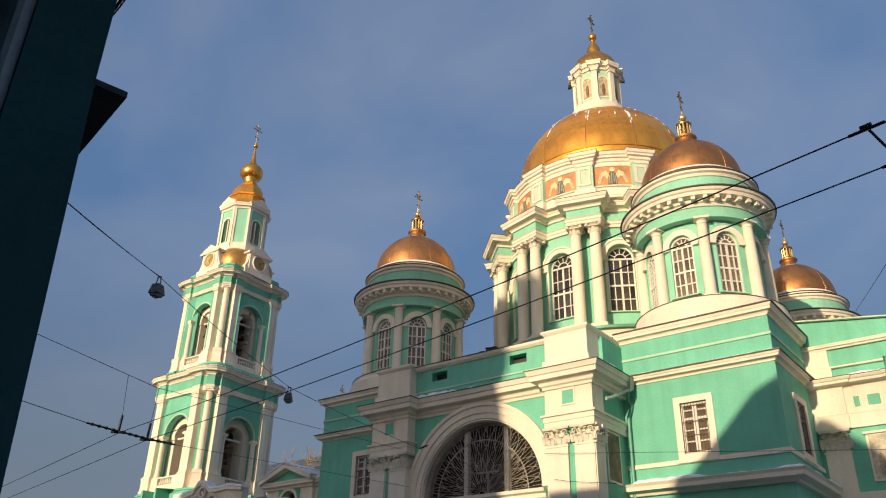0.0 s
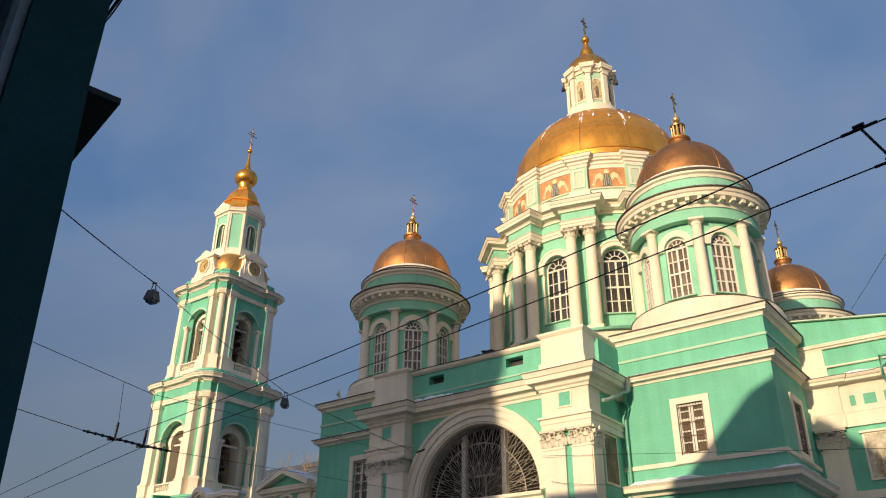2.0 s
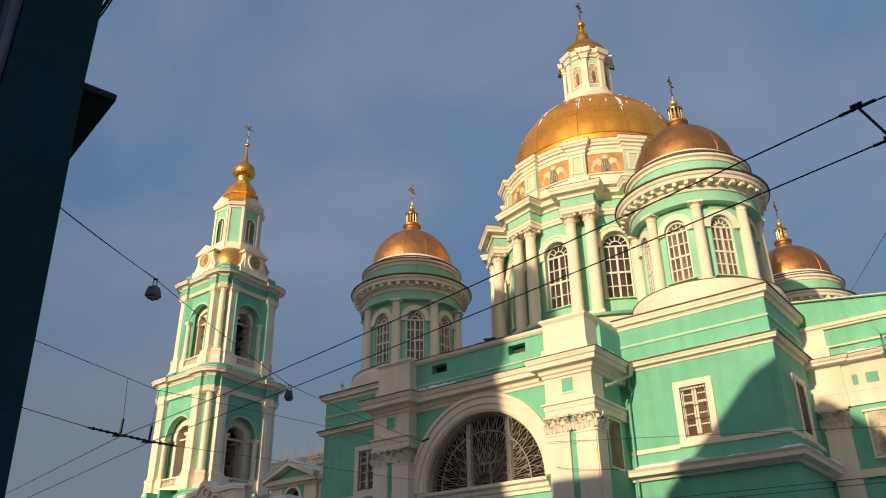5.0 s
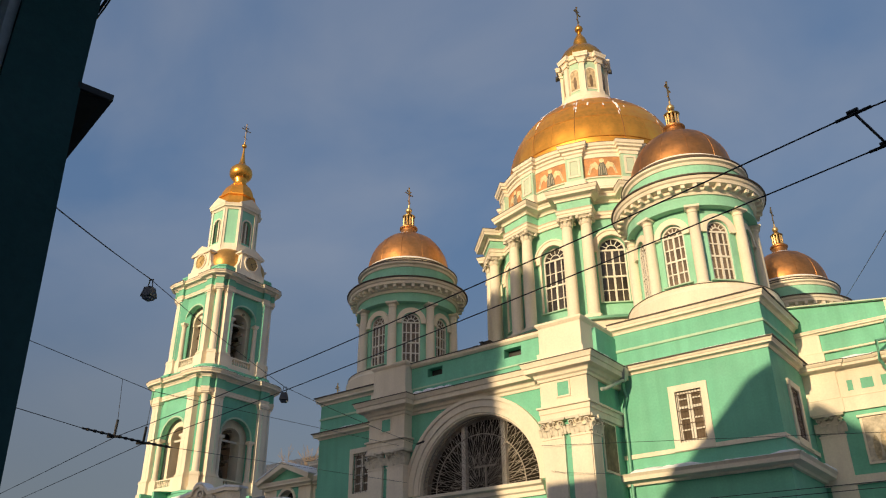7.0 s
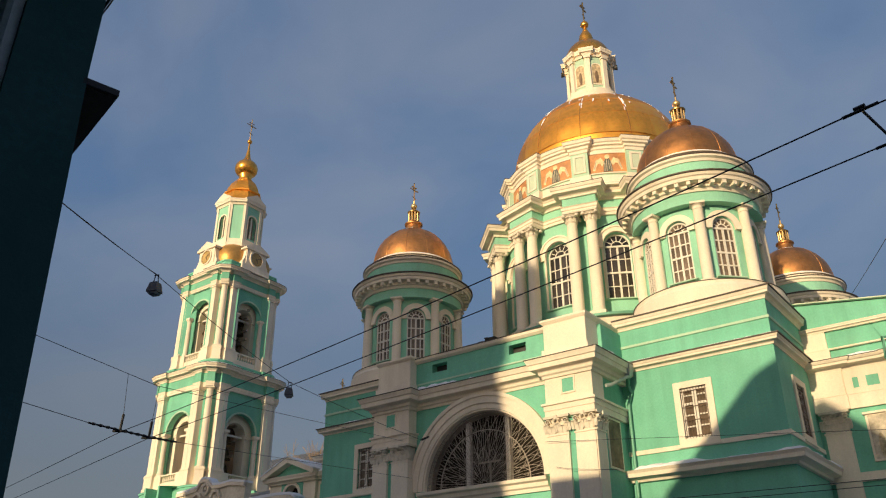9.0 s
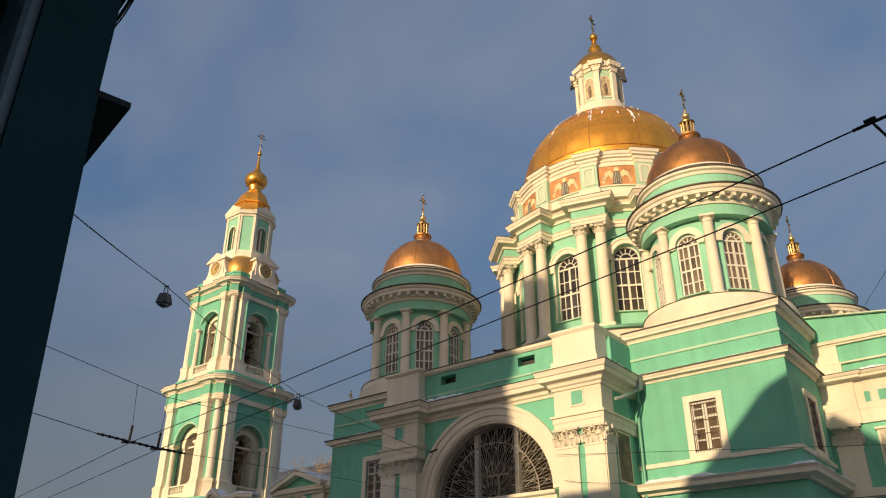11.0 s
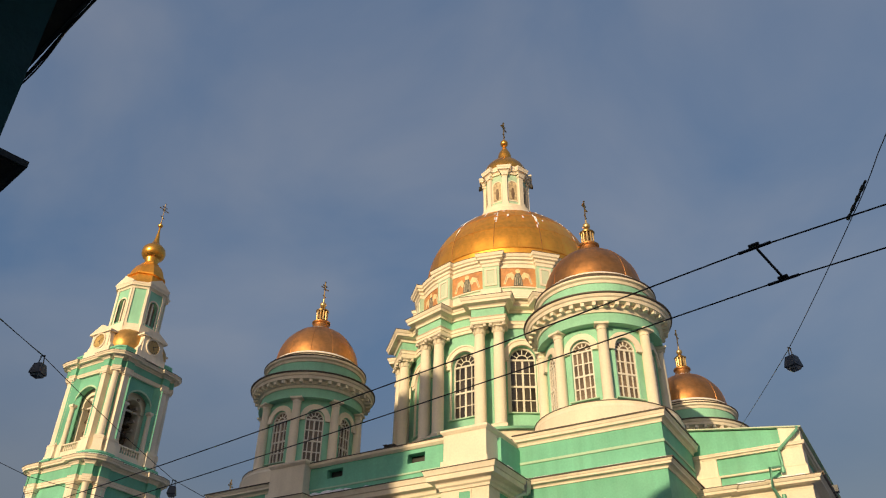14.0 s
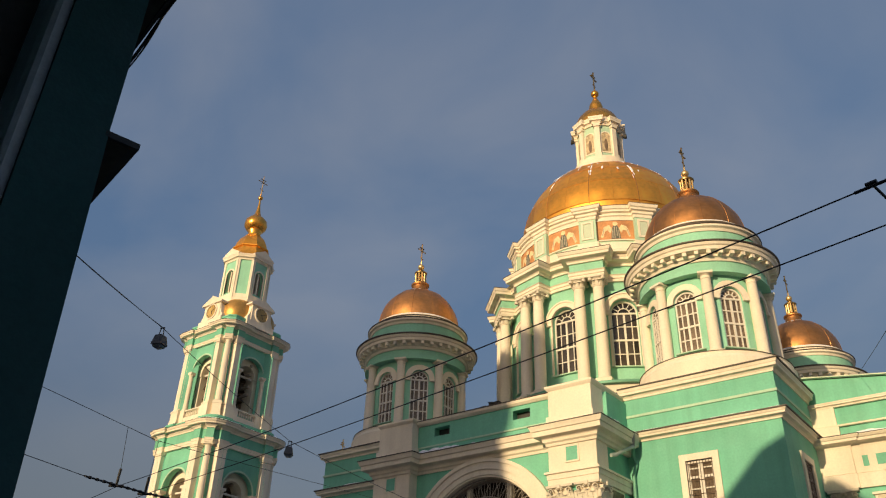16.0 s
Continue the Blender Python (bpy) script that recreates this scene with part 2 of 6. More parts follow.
def cornice_profile(z0, z1, out, inner=-0.15):
    """A classical crowning moulding: bed mould, corona, cyma."""
    h = z1 - z0
    return [(inner, z0), (out * 0.14, z0), (out * 0.16, z0 + h * 0.18), (out * 0.34, z0 + h * 0.34), (out * 0.80, z0 + h * 0.40), (out * 0.82, z0 + h * 0.66),
            (out * 0.90, z0 + h * 0.72), (out, z0 + h * 0.94), (out, z1), (inner, z1 + 0.02)]


def band(z0, z1, out, inner=-0.1):
    return [(inner, z0), (out, z0), (out, z1), (inner, z1)]


def rect(x0, x1, y0, y1):
    return [(x0, y0), (x1, y0), (x1, y1), (x0, y1)]


def pierced(bm, to, u0, u1, z0, z1, openings, depth, step=1.0):
    """A wall from u0 to u1 with arched or square openings (centre, width, sill, head, arched); to(u, z, w) maps to space, w is depth inwards."""
    def cell(ua, ub, lo_a, lo_b, hi_a, hi_b):
        c = [(ua, lo_a), (ub, lo_b), (ub, hi_b), (ua, hi_a)]
        a = [bm.verts.new(to(u, z, 0.0)) for u, z in c]
        b = [bm.verts.new(to(u, z, depth)) for u, z in c]
        bm.faces.new(a), bm.faces.new(b[::-1])
        for i in range(4):
            bm.faces.new((a[i], b[i], b[(i + 1) % 4], a[(i + 1) % 4]))

    def plain(ua, ub, lo, hi):
        if ub - ua < 1e-5 or hi - lo < 1e-5:
            return
        k = max(1, math.ceil((ub - ua) / step))
        for i in range(k):
            cell(ua + (ub - ua) * i / k, ua + (ub - ua) * (i + 1) / k, lo, lo, hi, hi)

    at = u0
    for c, w, sill, head, arched in sorted(openings):
        plain(at, c - w / 2, z0, z1)
        plain(c - w / 2, c + w / 2, z0, sill)
        if arched:
            r, k = w / 2, 12
            rise = lambda u: head - r + math.sqrt(max(0.0, r * r - (u - c) ** 2))
            us = [c - r * math.cos(math.pi * i / k) for i in range(k + 1)]
            for a, b in zip(us, us[1:]):
                cell(a, b, rise(a), rise(b), z1, z1)
        else:
            plain(c - w / 2, c + w / 2, head, z1)
        at = c + w / 2
    plain(at, u1, z0, z1)
    # weld the cells into one wall and drop the faces between them
    bmesh.ops.remove_doubles(bm, verts=bm.verts[:], dist=1e-4)
    bm.verts.index_update()
    seen = {}
    for f in bm.faces:
        seen.setdefault(frozenset(v.index for v in f.verts), []).append(f)
    bmesh.ops.delete(bm, geom=[f for fs in seen.values() if len(fs) > 1 for f in fs], context="FACES_ONLY")


def arc_ring(bm, cx, cz, r0, r1, y0, y1, a0=0.0, a1=math.pi, k=20, m=None):
    """A flat arch band in the x, z plane."""
    full = abs(a1 - a0) > math.tau - 1e-6
    rows = []
    for i in range(k if full else k + 1):
        a = a0 + (a1 - a0) * i / k
        row = [Vector((cx + r * math.cos(a), y, cz + r * math.sin(a))) for r, y in ((r0, y0), (r1, y0), (r1, y1), (r0, y1))]
        rows.append([bm.verts.new(m @ v if m is not None else v) for v in row])
    for i in range(k):
        u, v = rows[i], rows[(i + 1) % len(rows)]
        for j in range(4):
            bm.faces.new((u[j], v[j], v[(j + 1) % 4], u[(j + 1) % 4]))
    if not full:
        bm.faces.new(rows[0]), bm.faces.new(rows[-1][::-1])


def bar(bm, a, b, r=0.02, n=6):
    """A round bar between two points."""
    a, b = Vector(a), Vector(b)
    q = (b - a).to_track_quat("Z", "Y")
    rings = [[bm.verts.new(p + q @ Vector((r * math.cos(math.tau * i / n), r * math.sin(math.tau * i / n), 0))) for i in range(n)] for p in (a, b)]
    for i in range(n):
        bm.faces.new((rings[0][i], rings[0][(i + 1) % n], rings[1][(i + 1) % n], rings[1][i]))
    bm.faces.new(rings[0][::-1]), bm.faces.new(rings[1])


def tube(bm, pts, r, n=6):
    """A round tube through the points, in one piece."""
    pts = [Vector(p) for p in pts]
    rings = []
    for i, p in enumerate(pts):
        d = (pts[min(i + 1, len(pts) - 1)] - pts[max(i - 1, 0)]).normalized()
        q = d.to_track_quat("Z", "Y")
        rings.append([bm.verts.new(p + q @ Vector((r * math.cos(math.tau * k / n), r * math.sin(math.tau * k / n), 0))) for k in range(n)])
    for a, b in zip(rings, rings[1:]):
        for k in range(n):
            bm.faces.new((a[k], a[(k + 1) % n], b[(k + 1) % n], b[k]))
    bm.faces.new(rings[0][::-1]), bm.faces.new(rings[-1])


def snow_drift(bm, a, b, back, seed, high=0.12, steps=26):
    """Old snow on a ledge from a to b; back is the way from the ledge's edge to the wall."""
    r = random.Random(seed)
    a, b, back = Vector(a), Vector(b), Vector(back)
    rows = []
    h = high * 0.5
    for i in range(steps + 1):
        f = i / steps
        h = min(high, max(0.015, h + r.uniform(-0.35, 0.35) * high))
        p = a.lerp(b, f)
        edge = p + back * r.uniform(0.0, 0.12)
        end = h * (0.25 if i in (0, steps) else 1.0)
        rows.append([bm.verts.new(edge), bm.verts.new(edge + back * 0.04 + Vector((0, 0, end * 0.7))), bm.verts.new(p + back * 0.55 + Vector((0, 0, end))), bm.verts.new(p + back + Vector((0, 0, end * 1.1))), bm.verts.new(p + back - Vector((0, 0, 0.03)))])
    for u, v in zip(rows, rows[1:]):
        for k in range(5):
            bm.faces.new((u[k], v[k], v[(k + 1) % 5], u[(k + 1) % 5]))
    bm.faces.new(rows[0]), bm.faces.new(rows[-1][::-1])


def cyl_map(r, centre=(0, 0)):
    return lambda u, z, w: (centre[0] + (r - w) * math.cos(u / r), centre[1] + (r - w) * math.sin(u / r), z)


# ------------------------------------------------------------------ shared pieces
def column_meshes(r, h, order="tuscan"):
    """Shaft with base, and capital, standing on z = 0."""
    bm = bmesh.new()
    box(bm, -r * 1.32, r * 1.32, -r * 1.32, r * 1.32, 0, r * 0.5)
    cap = r * (1.1 if order == "tuscan" else 1.7)
    shaft = [(r * 1.3, r * 0.5), (r * 1.34, r * 0.62), (r * 1.25, r * 0.78), (r * 1.08, r * 0.86), (r * 1.0, r * 1.05), (r * 1.0, h * 0.35), (r * 0.95, h * 0.65), (r * 0.86, h - cap - r * 0.2), (r * 0.95, h - cap - r * 0.14), (r * 0.95, h - cap)]
    lathe(bm, shaft, 20)
    sm = mesh_of("column_shaft", bm, CREAM, True)
    bm = bmesh.new()
    if order == "tuscan":
        lathe(bm, [(r * 0.9, h - cap), (r * 0.9, h - cap + r * 0.4), (r * 1.2, h - r * 0.42), (r * 1.2, h - r * 0.4)], 20)
        box(bm, -r * 1.3, r * 1.3, -r * 1.3, r * 1.3, h - r * 0.4, h)
        return sm, mesh_of("capital", bm, CREAM, True)
    lathe(bm, [(r * 0.88, h - cap), (r * 0.9, h - cap + r * 0.8), (r * 1.25, h - r * 0.45), (r * 1.3, h - r * 0.4)], 16)
    box(bm, -r * 1.3, r * 1.3, -r * 1.3, r * 1.3, h - r * 0.32, h)
    for tier, (z0, z1, rr) in enumerate(((h - cap, h - cap + r * 0.95, 1.0), (h - cap + r * 0.7, h - r * 0.75, 1.08))):
        for i in range(8):
            a = math.tau * (i + 0.5 * tier) / 8
            m = pose(0, 0, 0, 0, 0, math.degrees(a))
            w = r * 0.3
            for (xa, za), (xb, zb) in zip(((rr * r, z0), (rr * r * 1.06, z0 + (z1 - z0) * 0.6), (rr * r * 1.22, z1)), ((rr * r * 1.06, z0 + (z1 - z0) * 0.6), (rr * r * 1.22, z1), (rr * r * 1.28, z1 - r * 0.2))):
                vs = [bm.verts.new(m @ Vector(p)) for p in ((xa, -w, za), (xa, w, za), (xb, w * 0.7, zb), (xb, -w * 0.7, zb))]
                vo = [bm.verts.new(m @ Vector((p[0] - r * 0.12, p[1], p[2]))) for p in ((xa, -w, za), (xa, w, za), (xb, w * 0.7, zb), (xb, -w * 0.7, zb))]
                bm.faces.new(vs), bm.faces.new(vo[::-1])
                for i2 in range(4):
                    bm.faces.new((vs[i2], vo[i2], vo[(i2 + 1) % 4], vs[(i2 + 1) % 4]))
    for sx in (-1, 1):
        for sy in (-1, 1):
            lathe(bm, [(0.02, h - r * 0.95), (r * 0.3, h - r * 0.9), (r * 0.36, h - r * 0.65), (r * 0.25, h - r * 0.4)], 8, (sx * r * 1.12, sy * r * 1.12))
    return sm, mesh_of("capital", bm, STONE, True)


def put_column(parent, meshes, m):
    c = part("column", meshes[0], None, parent, m=m)
    part("capital", meshes[1], None, c)
    return c


def window_meshes(w, h, nx, nz, bar_w=0.05, frame_w=0.08, glass=None):
    """An arched casement in the x, z plane, sill at z = 0, facing -y: frame with glazing bars, one square pane, fan panes."""
    r = w / 2
    spring = h - r
    bm = bmesh.new()
    box(bm, -r, -r + frame_w, -0.06, 0.06, 0, spring)
    box(bm, r - frame_w, r, -0.06, 0.06, 0, spring)
    box(bm, -r, r, -0.065, 0.06, 0, frame_w)
    arc_ring(bm, 0, spring, r - frame_w, r, -0.06, 0.06, k=16)
    box(bm, -r, r, -0.055, 0.05, spring - frame_w * 0.6, spring + frame_w * 0.4)
    box(bm, -r, r, -0.055, 0.05, spring * 0.5 - frame_w * 0.5, spring * 0.5 + frame_w * 0.5)
    box(bm, -frame_w * 0.55, frame_w * 0.55, -0.06, 0.055, frame_w, spring)
    for i in range(1, nx):
        x = -r + w * i / nx
        if abs(x) > 0.02:
            box(bm, x - bar_w / 2, x + bar_w / 2, -0.045, 0.04, frame_w, spring)
    for j in range(1, nz):
        z = spring * j / nz
        if abs(z - spring / 2) > 0.05:
            box(bm, -r, r, -0.04, 0.035, z - bar_w / 2, z + bar_w / 2)
    for i in range(1, 6):
        a = math.pi * i / 6
        bar(bm, (math.cos(a) * r * 0.42, 0, spring + math.sin(a) * r * 0.42), (math.cos(a) * (r - 0.03), 0, spring + math.sin(a) * (r - 0.03)), bar_w * 0.5)
    arc_ring(bm, 0, spring, r * 0.42 - bar_w * 0.5, r * 0.42 + bar_w * 0.5, -0.03, 0.03, k=12)
    frame_me = mesh_of("window_frame", bm, WHITEWOOD)
    bm = bmesh.new()
    box(bm, -w / nx / 2, w / nx / 2, 0.0, 0.012, -spring / nz / 2, spring / nz / 2)
    pane_me = mesh_of("pane", bm, glass or GLASS)
    bm = bmesh.new()
    prism(bm, [((r - 0.01) * math.cos(math.pi * i / 16), spring + (r - 0.01) * math.sin(math.pi * i / 16)) for i in range(17)], 0.0, 0.012)
    fan_me = mesh_of("fan_pane", bm, glass or GLASS)
    spots = [(-r + w * (i + 0.5) / nx, spring * (j + 0.5) / nz) for i in range(nx) for j in range(nz)]
    return frame_me, pane_me, fan_me, spots


def put_window(parent, meshes, m):
    f = part("window", meshes[0], None, parent, "white-painted arched window frame with glazing bars", m=m)
    for x, z in meshes[3]:
        part("pane", meshes[1], None, f, m=pose(x, 0, z))
    part("fan_pane", meshes[2], None, f)
    return f


def cross_mesh(h, mat, thick=0.05):
    """A three-barred cross with small end knobs, standing on z = 0."""
    bm = bmesh.new()
    bar(bm, (0, 0, 0), (0, 0, h), thick)
    for z, s in ((h * 0.83, 0.11), (h * 0.70, 0.22)):
        bar(bm, (-h * s, 0, z), (h * s, 0, z), thick * 0.9)
        for x in (-h * s, h * s):
            lathe(bm, [(0.01, z - thick * 1.5), (thick * 1.6, z), (0.01, z + thick * 1.5)], 8, (x, 0))
    bar(bm, (-h * 0.10, 0, h * 0.35), (h * 0.10, 0, h * 0.29), thick * 0.8)
    lathe(bm, [(0.01, h - thick), (thick * 1.7, h + thick * 0.5), (0.01, h + thick * 2)], 8)
    for sx in (-1, 1):
        for sz in (-1, 1):
            bar(bm, (0, 0, h * 0.70), (sx * h * 0.09, 0, h * 0.70 + sz * h * 0.09), thick * 0.4)
    return mesh_of("cross", bm, mat, True)


# ------------------------------------------------------------------ ground
bm = bmesh.new()
box(bm, -1500, 1500, -1500, 1500, -0.4, 0.0)
ground = tagged(new("ground", mesh_of("ground", bm, PAVING)), "trodden snowy ground round the church", "ground", kind="structure")
bm = bmesh.new()
box(bm, -220, 220, -25.0, -7.5, 0.002, 0.02)
tagged(new("road", mesh_of("road", bm, ASPHALT)), "dark wet asphalt street with trolleybus lines", "road", kind="structure")
for ya, yb in ((-25.3, -25.0), (-7.5, -7.2)):
    bm = bmesh.new()
    box(bm, -220, 220, ya, yb, 0.0, 0.16)
    tagged(new("kerb", mesh_of("kerb", bm, STONE)), "grey granite kerb along the street", "kerb", kind="structure")

# ------------------------------------------------------------------ church body
AX = -11.28          # axis of the street front
church = thing("church", "turquoise plastered church with cream classical mouldings and domed corners", "church")
W0, W1, D1 = -22.6, 0.0, 23.0     # body in plan
ARM0, ARM1, ARMX = 4.2, 18.8, 4.2  # arms to either side
WT = 0.7


def wall_map_front(y):
    return lambda u, z, w: (u, y + w, z)


# street-side walls of the two corner blocks, with their square windows
for name, xa, xb, wc in (("wall", -22.6, -16.8, -19.62), ("wall", -5.98, 0.0, -3.15)):
    bm = bmesh.new()
    pierced(bm, wall_map_front(0.0), xa, xb, 0.0, 13.4, [(wc, 1.02, 8.55, 10.45, False), (wc, 1.3, 2.0, 4.6, True)][:1], WT, 30)
    part(name, bm, GREEN, church)
for x, s in ((0.0, 1), (-22.6, -1)):
    bm = bmesh.new()
    to = (lambda u, z, w: (x - s * w, u, z))
    pierced(bm, to, 0.0 + WT, ARM0, 0.0, 13.4, [(2.3, 1.02, 8.55, 10.45, False)], WT, 30)
    part("wall", bm, GREEN, church)
    bm = bmesh.new()
    pierced(bm, to, ARM1, D1, 0.0, 13.4, [], WT, 30)
    part("wall", bm, GREEN, church)
bm = bmesh.new()
box(bm, W0, W1, D1 - WT, D1, 0, 13.4)
part("wall", bm, GREEN, church)

# mouldings round the corner blocks
def block_mould(name, prof, mat, label=""):
    for path in ([(-22.6, ARM0), (-22.6, 0.0), (-16.75, 0.0)], [(-6.05, 0.0), (0.0, 0.0), (0.0, ARM0 + 0.05)], [(0.0, ARM1), (0.0, D1), (W0, D1), (W0, ARM1)]):
        b = bmesh.new()
        sweep(b, path, prof, False)
        part(name, b, mat, church, label)


block_mould("cornice", cornice_profile(11.46, 11.76, 0.28), CREAM)
block_mould("attic_band", band(12.47, 12.57, 0.045), PALEGREEN)
block_mould("attic_cornice", cornice_profile(13.22, 13.62, 0.26), CREAM)
block_mould("sill_band", band(8.22, 8.38, 0.06), CREAM)
block_mould("lower_cornice", [(-0.1, 7.22), (0.14, 7.22), (0.18, 7.30), (0.46, 7.36), (0.48, 7.50), (0.56, 7.6), (-0.1, 7.66)], CREAM)
for k, (a, c, bk) in enumerate((((-5.6, -0.56, 7.61), (0.5, -0.56, 7.61), (0, 0.56, 0.05)), ((0.56, -0.5, 7.61), (0.56, 4.2, 7.61), (-0.56, 0, 0.05)), ((-22.9, -0.56, 7.61), (-17.0, -0.56, 7.61), (0, 0.56, 0.05)))):
    b = bmesh.new()
    snow_drift(b, a, c, bk, 20 + k, 0.16, 30)
    part("snow_ledge", b, SNOW, church, "old snow lying on the ledge", smooth=True)
block_mould("flashing", [(-0.05, 11.785), (0.31, 11.752), (0.33, 11.76), (0.33, 11.80), (-0.05, 11.87)], DRIP)
block_mould("flashing", [(-0.05, 13.65), (0.29, 13.61), (0.31, 13.62), (0.31, 13.66), (-0.05, 13.73)], DRIP)
for k, (xa, xb) in enumerate(((-5.4, 0.2), (-22.8, -17.2))):
    b = bmesh.new()
    snow_drift(b, (xa, -0.29, 11.79), (xb, -0.29, 11.79), (0, 0.26, 0.05), 70 + k, 0.055 + 0.05 * k, 34)
    part("snow_ledge", b, SNOW, church, "thin old snow on the ledge", smooth=True)
block_mould("plinth", band(0.0, 1.1, 0.12), STONE)

# flat block roofs
for xa, xb, ya, yb in ((-22.6, -16.8, 0.0, 6.6), (-5.98, 0.0, 0.0, 6.6), (-22.6, -16.8, 16.4, 23.0), (-5.98, 0.0, 16.4, 23.0)):
    b = bmesh.new()
    v = [(xa - 0.2, ya - 0.2), (xb + 0.2, ya - 0.2), (xb + 0.2, yb + 0.2), (xa - 0.2, yb + 0.2)]
    lo = [b.verts.new((p[0], p[1], 13.58)) for p in v]
    hi = [b.verts.new((p[0] * 0.75 + (xa + xb) * 0.125, p[1] * 0.75 + (ya + yb) * 0.125, 13.95)) for p in v]
    b.faces.new(lo[::-1]), b.faces.new(hi)
    for i in range(4):
        b.faces.new((lo[i], lo[(i + 1) % 4], hi[(i + 1) % 4], hi[i]))
    part("roof", b, ROOFTIN, church, "snow-dusted sheet roof")


def grille_window(parent, m, w=1.02, h=1.9):
    """A square casement behind iron bars in a broad cream surround."""
    b = bmesh.new()
    t = 0.24
    box(b, -w / 2 - t, -w / 2, -0.07, 0.05, -t, h + t, m)
    box(b, w / 2, w / 2 + t, -0.07, 0.05, -t, h + t, m)
    box(b, -w / 2, w / 2, -0.07, 0.05, h, h + t, m)
    box(b, -w / 2, w / 2, -0.07, 0.05, -t, 0, m)
    box(b, -w / 2 - t - 0.05, w / 2 + t + 0.05, -0.13, 0.0, -t - 0.07, -t, m)
    s = part("window", b, CREAM, parent, "square window in a broad cream surround behind iron bars")
    b = bmesh.new()
    box(b, -w / 2, -w / 2 + 0.09, 0.05, 0.15, 0, h, m)
    box(b, w / 2 - 0.09, w / 2, 0.05, 0.15, 0, h, m)
    box(b, -0.085, 0.085, 0.04, 0.15, 0, h, m)
    for z in (0.0, h * 0.66, h - 0.09):
        box(b, -w / 2, w / 2, 0.045, 0.145, z, z + 0.09, m)
    for z in (h * 0.23, h * 0.45, h * 0.84):
        box(b, -w / 2, w / 2, 0.065, 0.14, z, z + 0.05, m)
    part("window_frame", b, WHITEWOOD, s)
    for i in range(2):
        for j in range(4):
            b = bmesh.new()
            box(b, -w / 2 + w * i / 2, -w / 2 + w * (i + 1) / 2, 0.11, 0.122, h * j / 4, h * (j + 1) / 4, m)
            part("pane", b, SHEER, s)
    b = bmesh.new()
    k = 9
    for i in range(k):
        x = -w / 2 + w * (i + 0.5) / k
        bar(b, m @ Vector((x, 0.0, 0.0)), m @ Vector((x, 0.0, h)), 0.0085, 5)
    for z in (0.1, h * 0.36, h * 0.62, h - 0.12):
        bar(b, m @ Vector((-w / 2, 0.0, z)), m @ Vector((w / 2, 0.0, z)), 0.013, 5)
    part("grille", b, RUST, s, "rust-dark wrought-iron window bars")


grille_window(church, pose(-3.15, 0, 8.55))
grille_window(church, pose(-19.62, 0, 8.55))
grille_window(church, pose(0, 2.3, 8.55, 0, 0, 90))

# ------------------------------------------------------------------ portal arm
PY = -2.22                       # face of the portal wall behind the pilasters
PF = -2.75                       # face of the pilasters
X0, X1 = AX - 5.42, AX + 5.42
bm = bmesh.new()
pierced(bm, wall_map_front(PY), X0 + 0.1, X1 - 0.1, 0.0, 11.2, [(AX, 5.9, 7.45, 10.47, True)], 0.8, 30)
part("wall", bm, GREEN, church)
for xa, xb in ((X0 + 0.1, X0 + 0.8), (X1 - 0.8, X1 - 0.1)):
    bm = bmesh.new()
    box(bm, xa, xb, PY + 0.8, 1.2, 0.0, 11.2)
    part("wall", bm, GREEN, church)
# archivolt
bm = bmesh.new()
arc_ring(bm, AX, 7.52, 2.96, 3.18, PY - 0.10, PY + 0.3, k=36)
arc_ring(bm, AX, 7.52, 3.18, 3.46, PY - 0.16, PY + 0.2, k=36)
arc_ring(bm, AX, 7.52, 3.46, 3.61, PY - 0.22, PY + 0.1, k=36)
part("archivolt", bm, CREAM, church)
bm = bmesh.new()
arc_ring(bm, AX, 7.52, 2.885, 2.945, PY - 0.06, PY + 0.7, k=36)
part("lunette_lining", bm, CREAM, church)
# imposts and the moulding under the lunette
bm = bmesh.new()
sweep(bm, [(AX - 3.1, PY), (AX + 3.1, PY)], [(-0.3, 6.93), (0.08, 6.93), (0.10, 7.06), (0.18, 7.11), (0.20, 7.25), (0.33, 7.31), (0.35, 7.43), (-0.3, 7.48)], False)
part("lunette_sill", bm, CREAM, church)

# pilasters with leafy capitals
PIL = [(-5.38, -4.57), (-4.30, -3.40), (3.40, 4.30), (4.57, 5.38)]


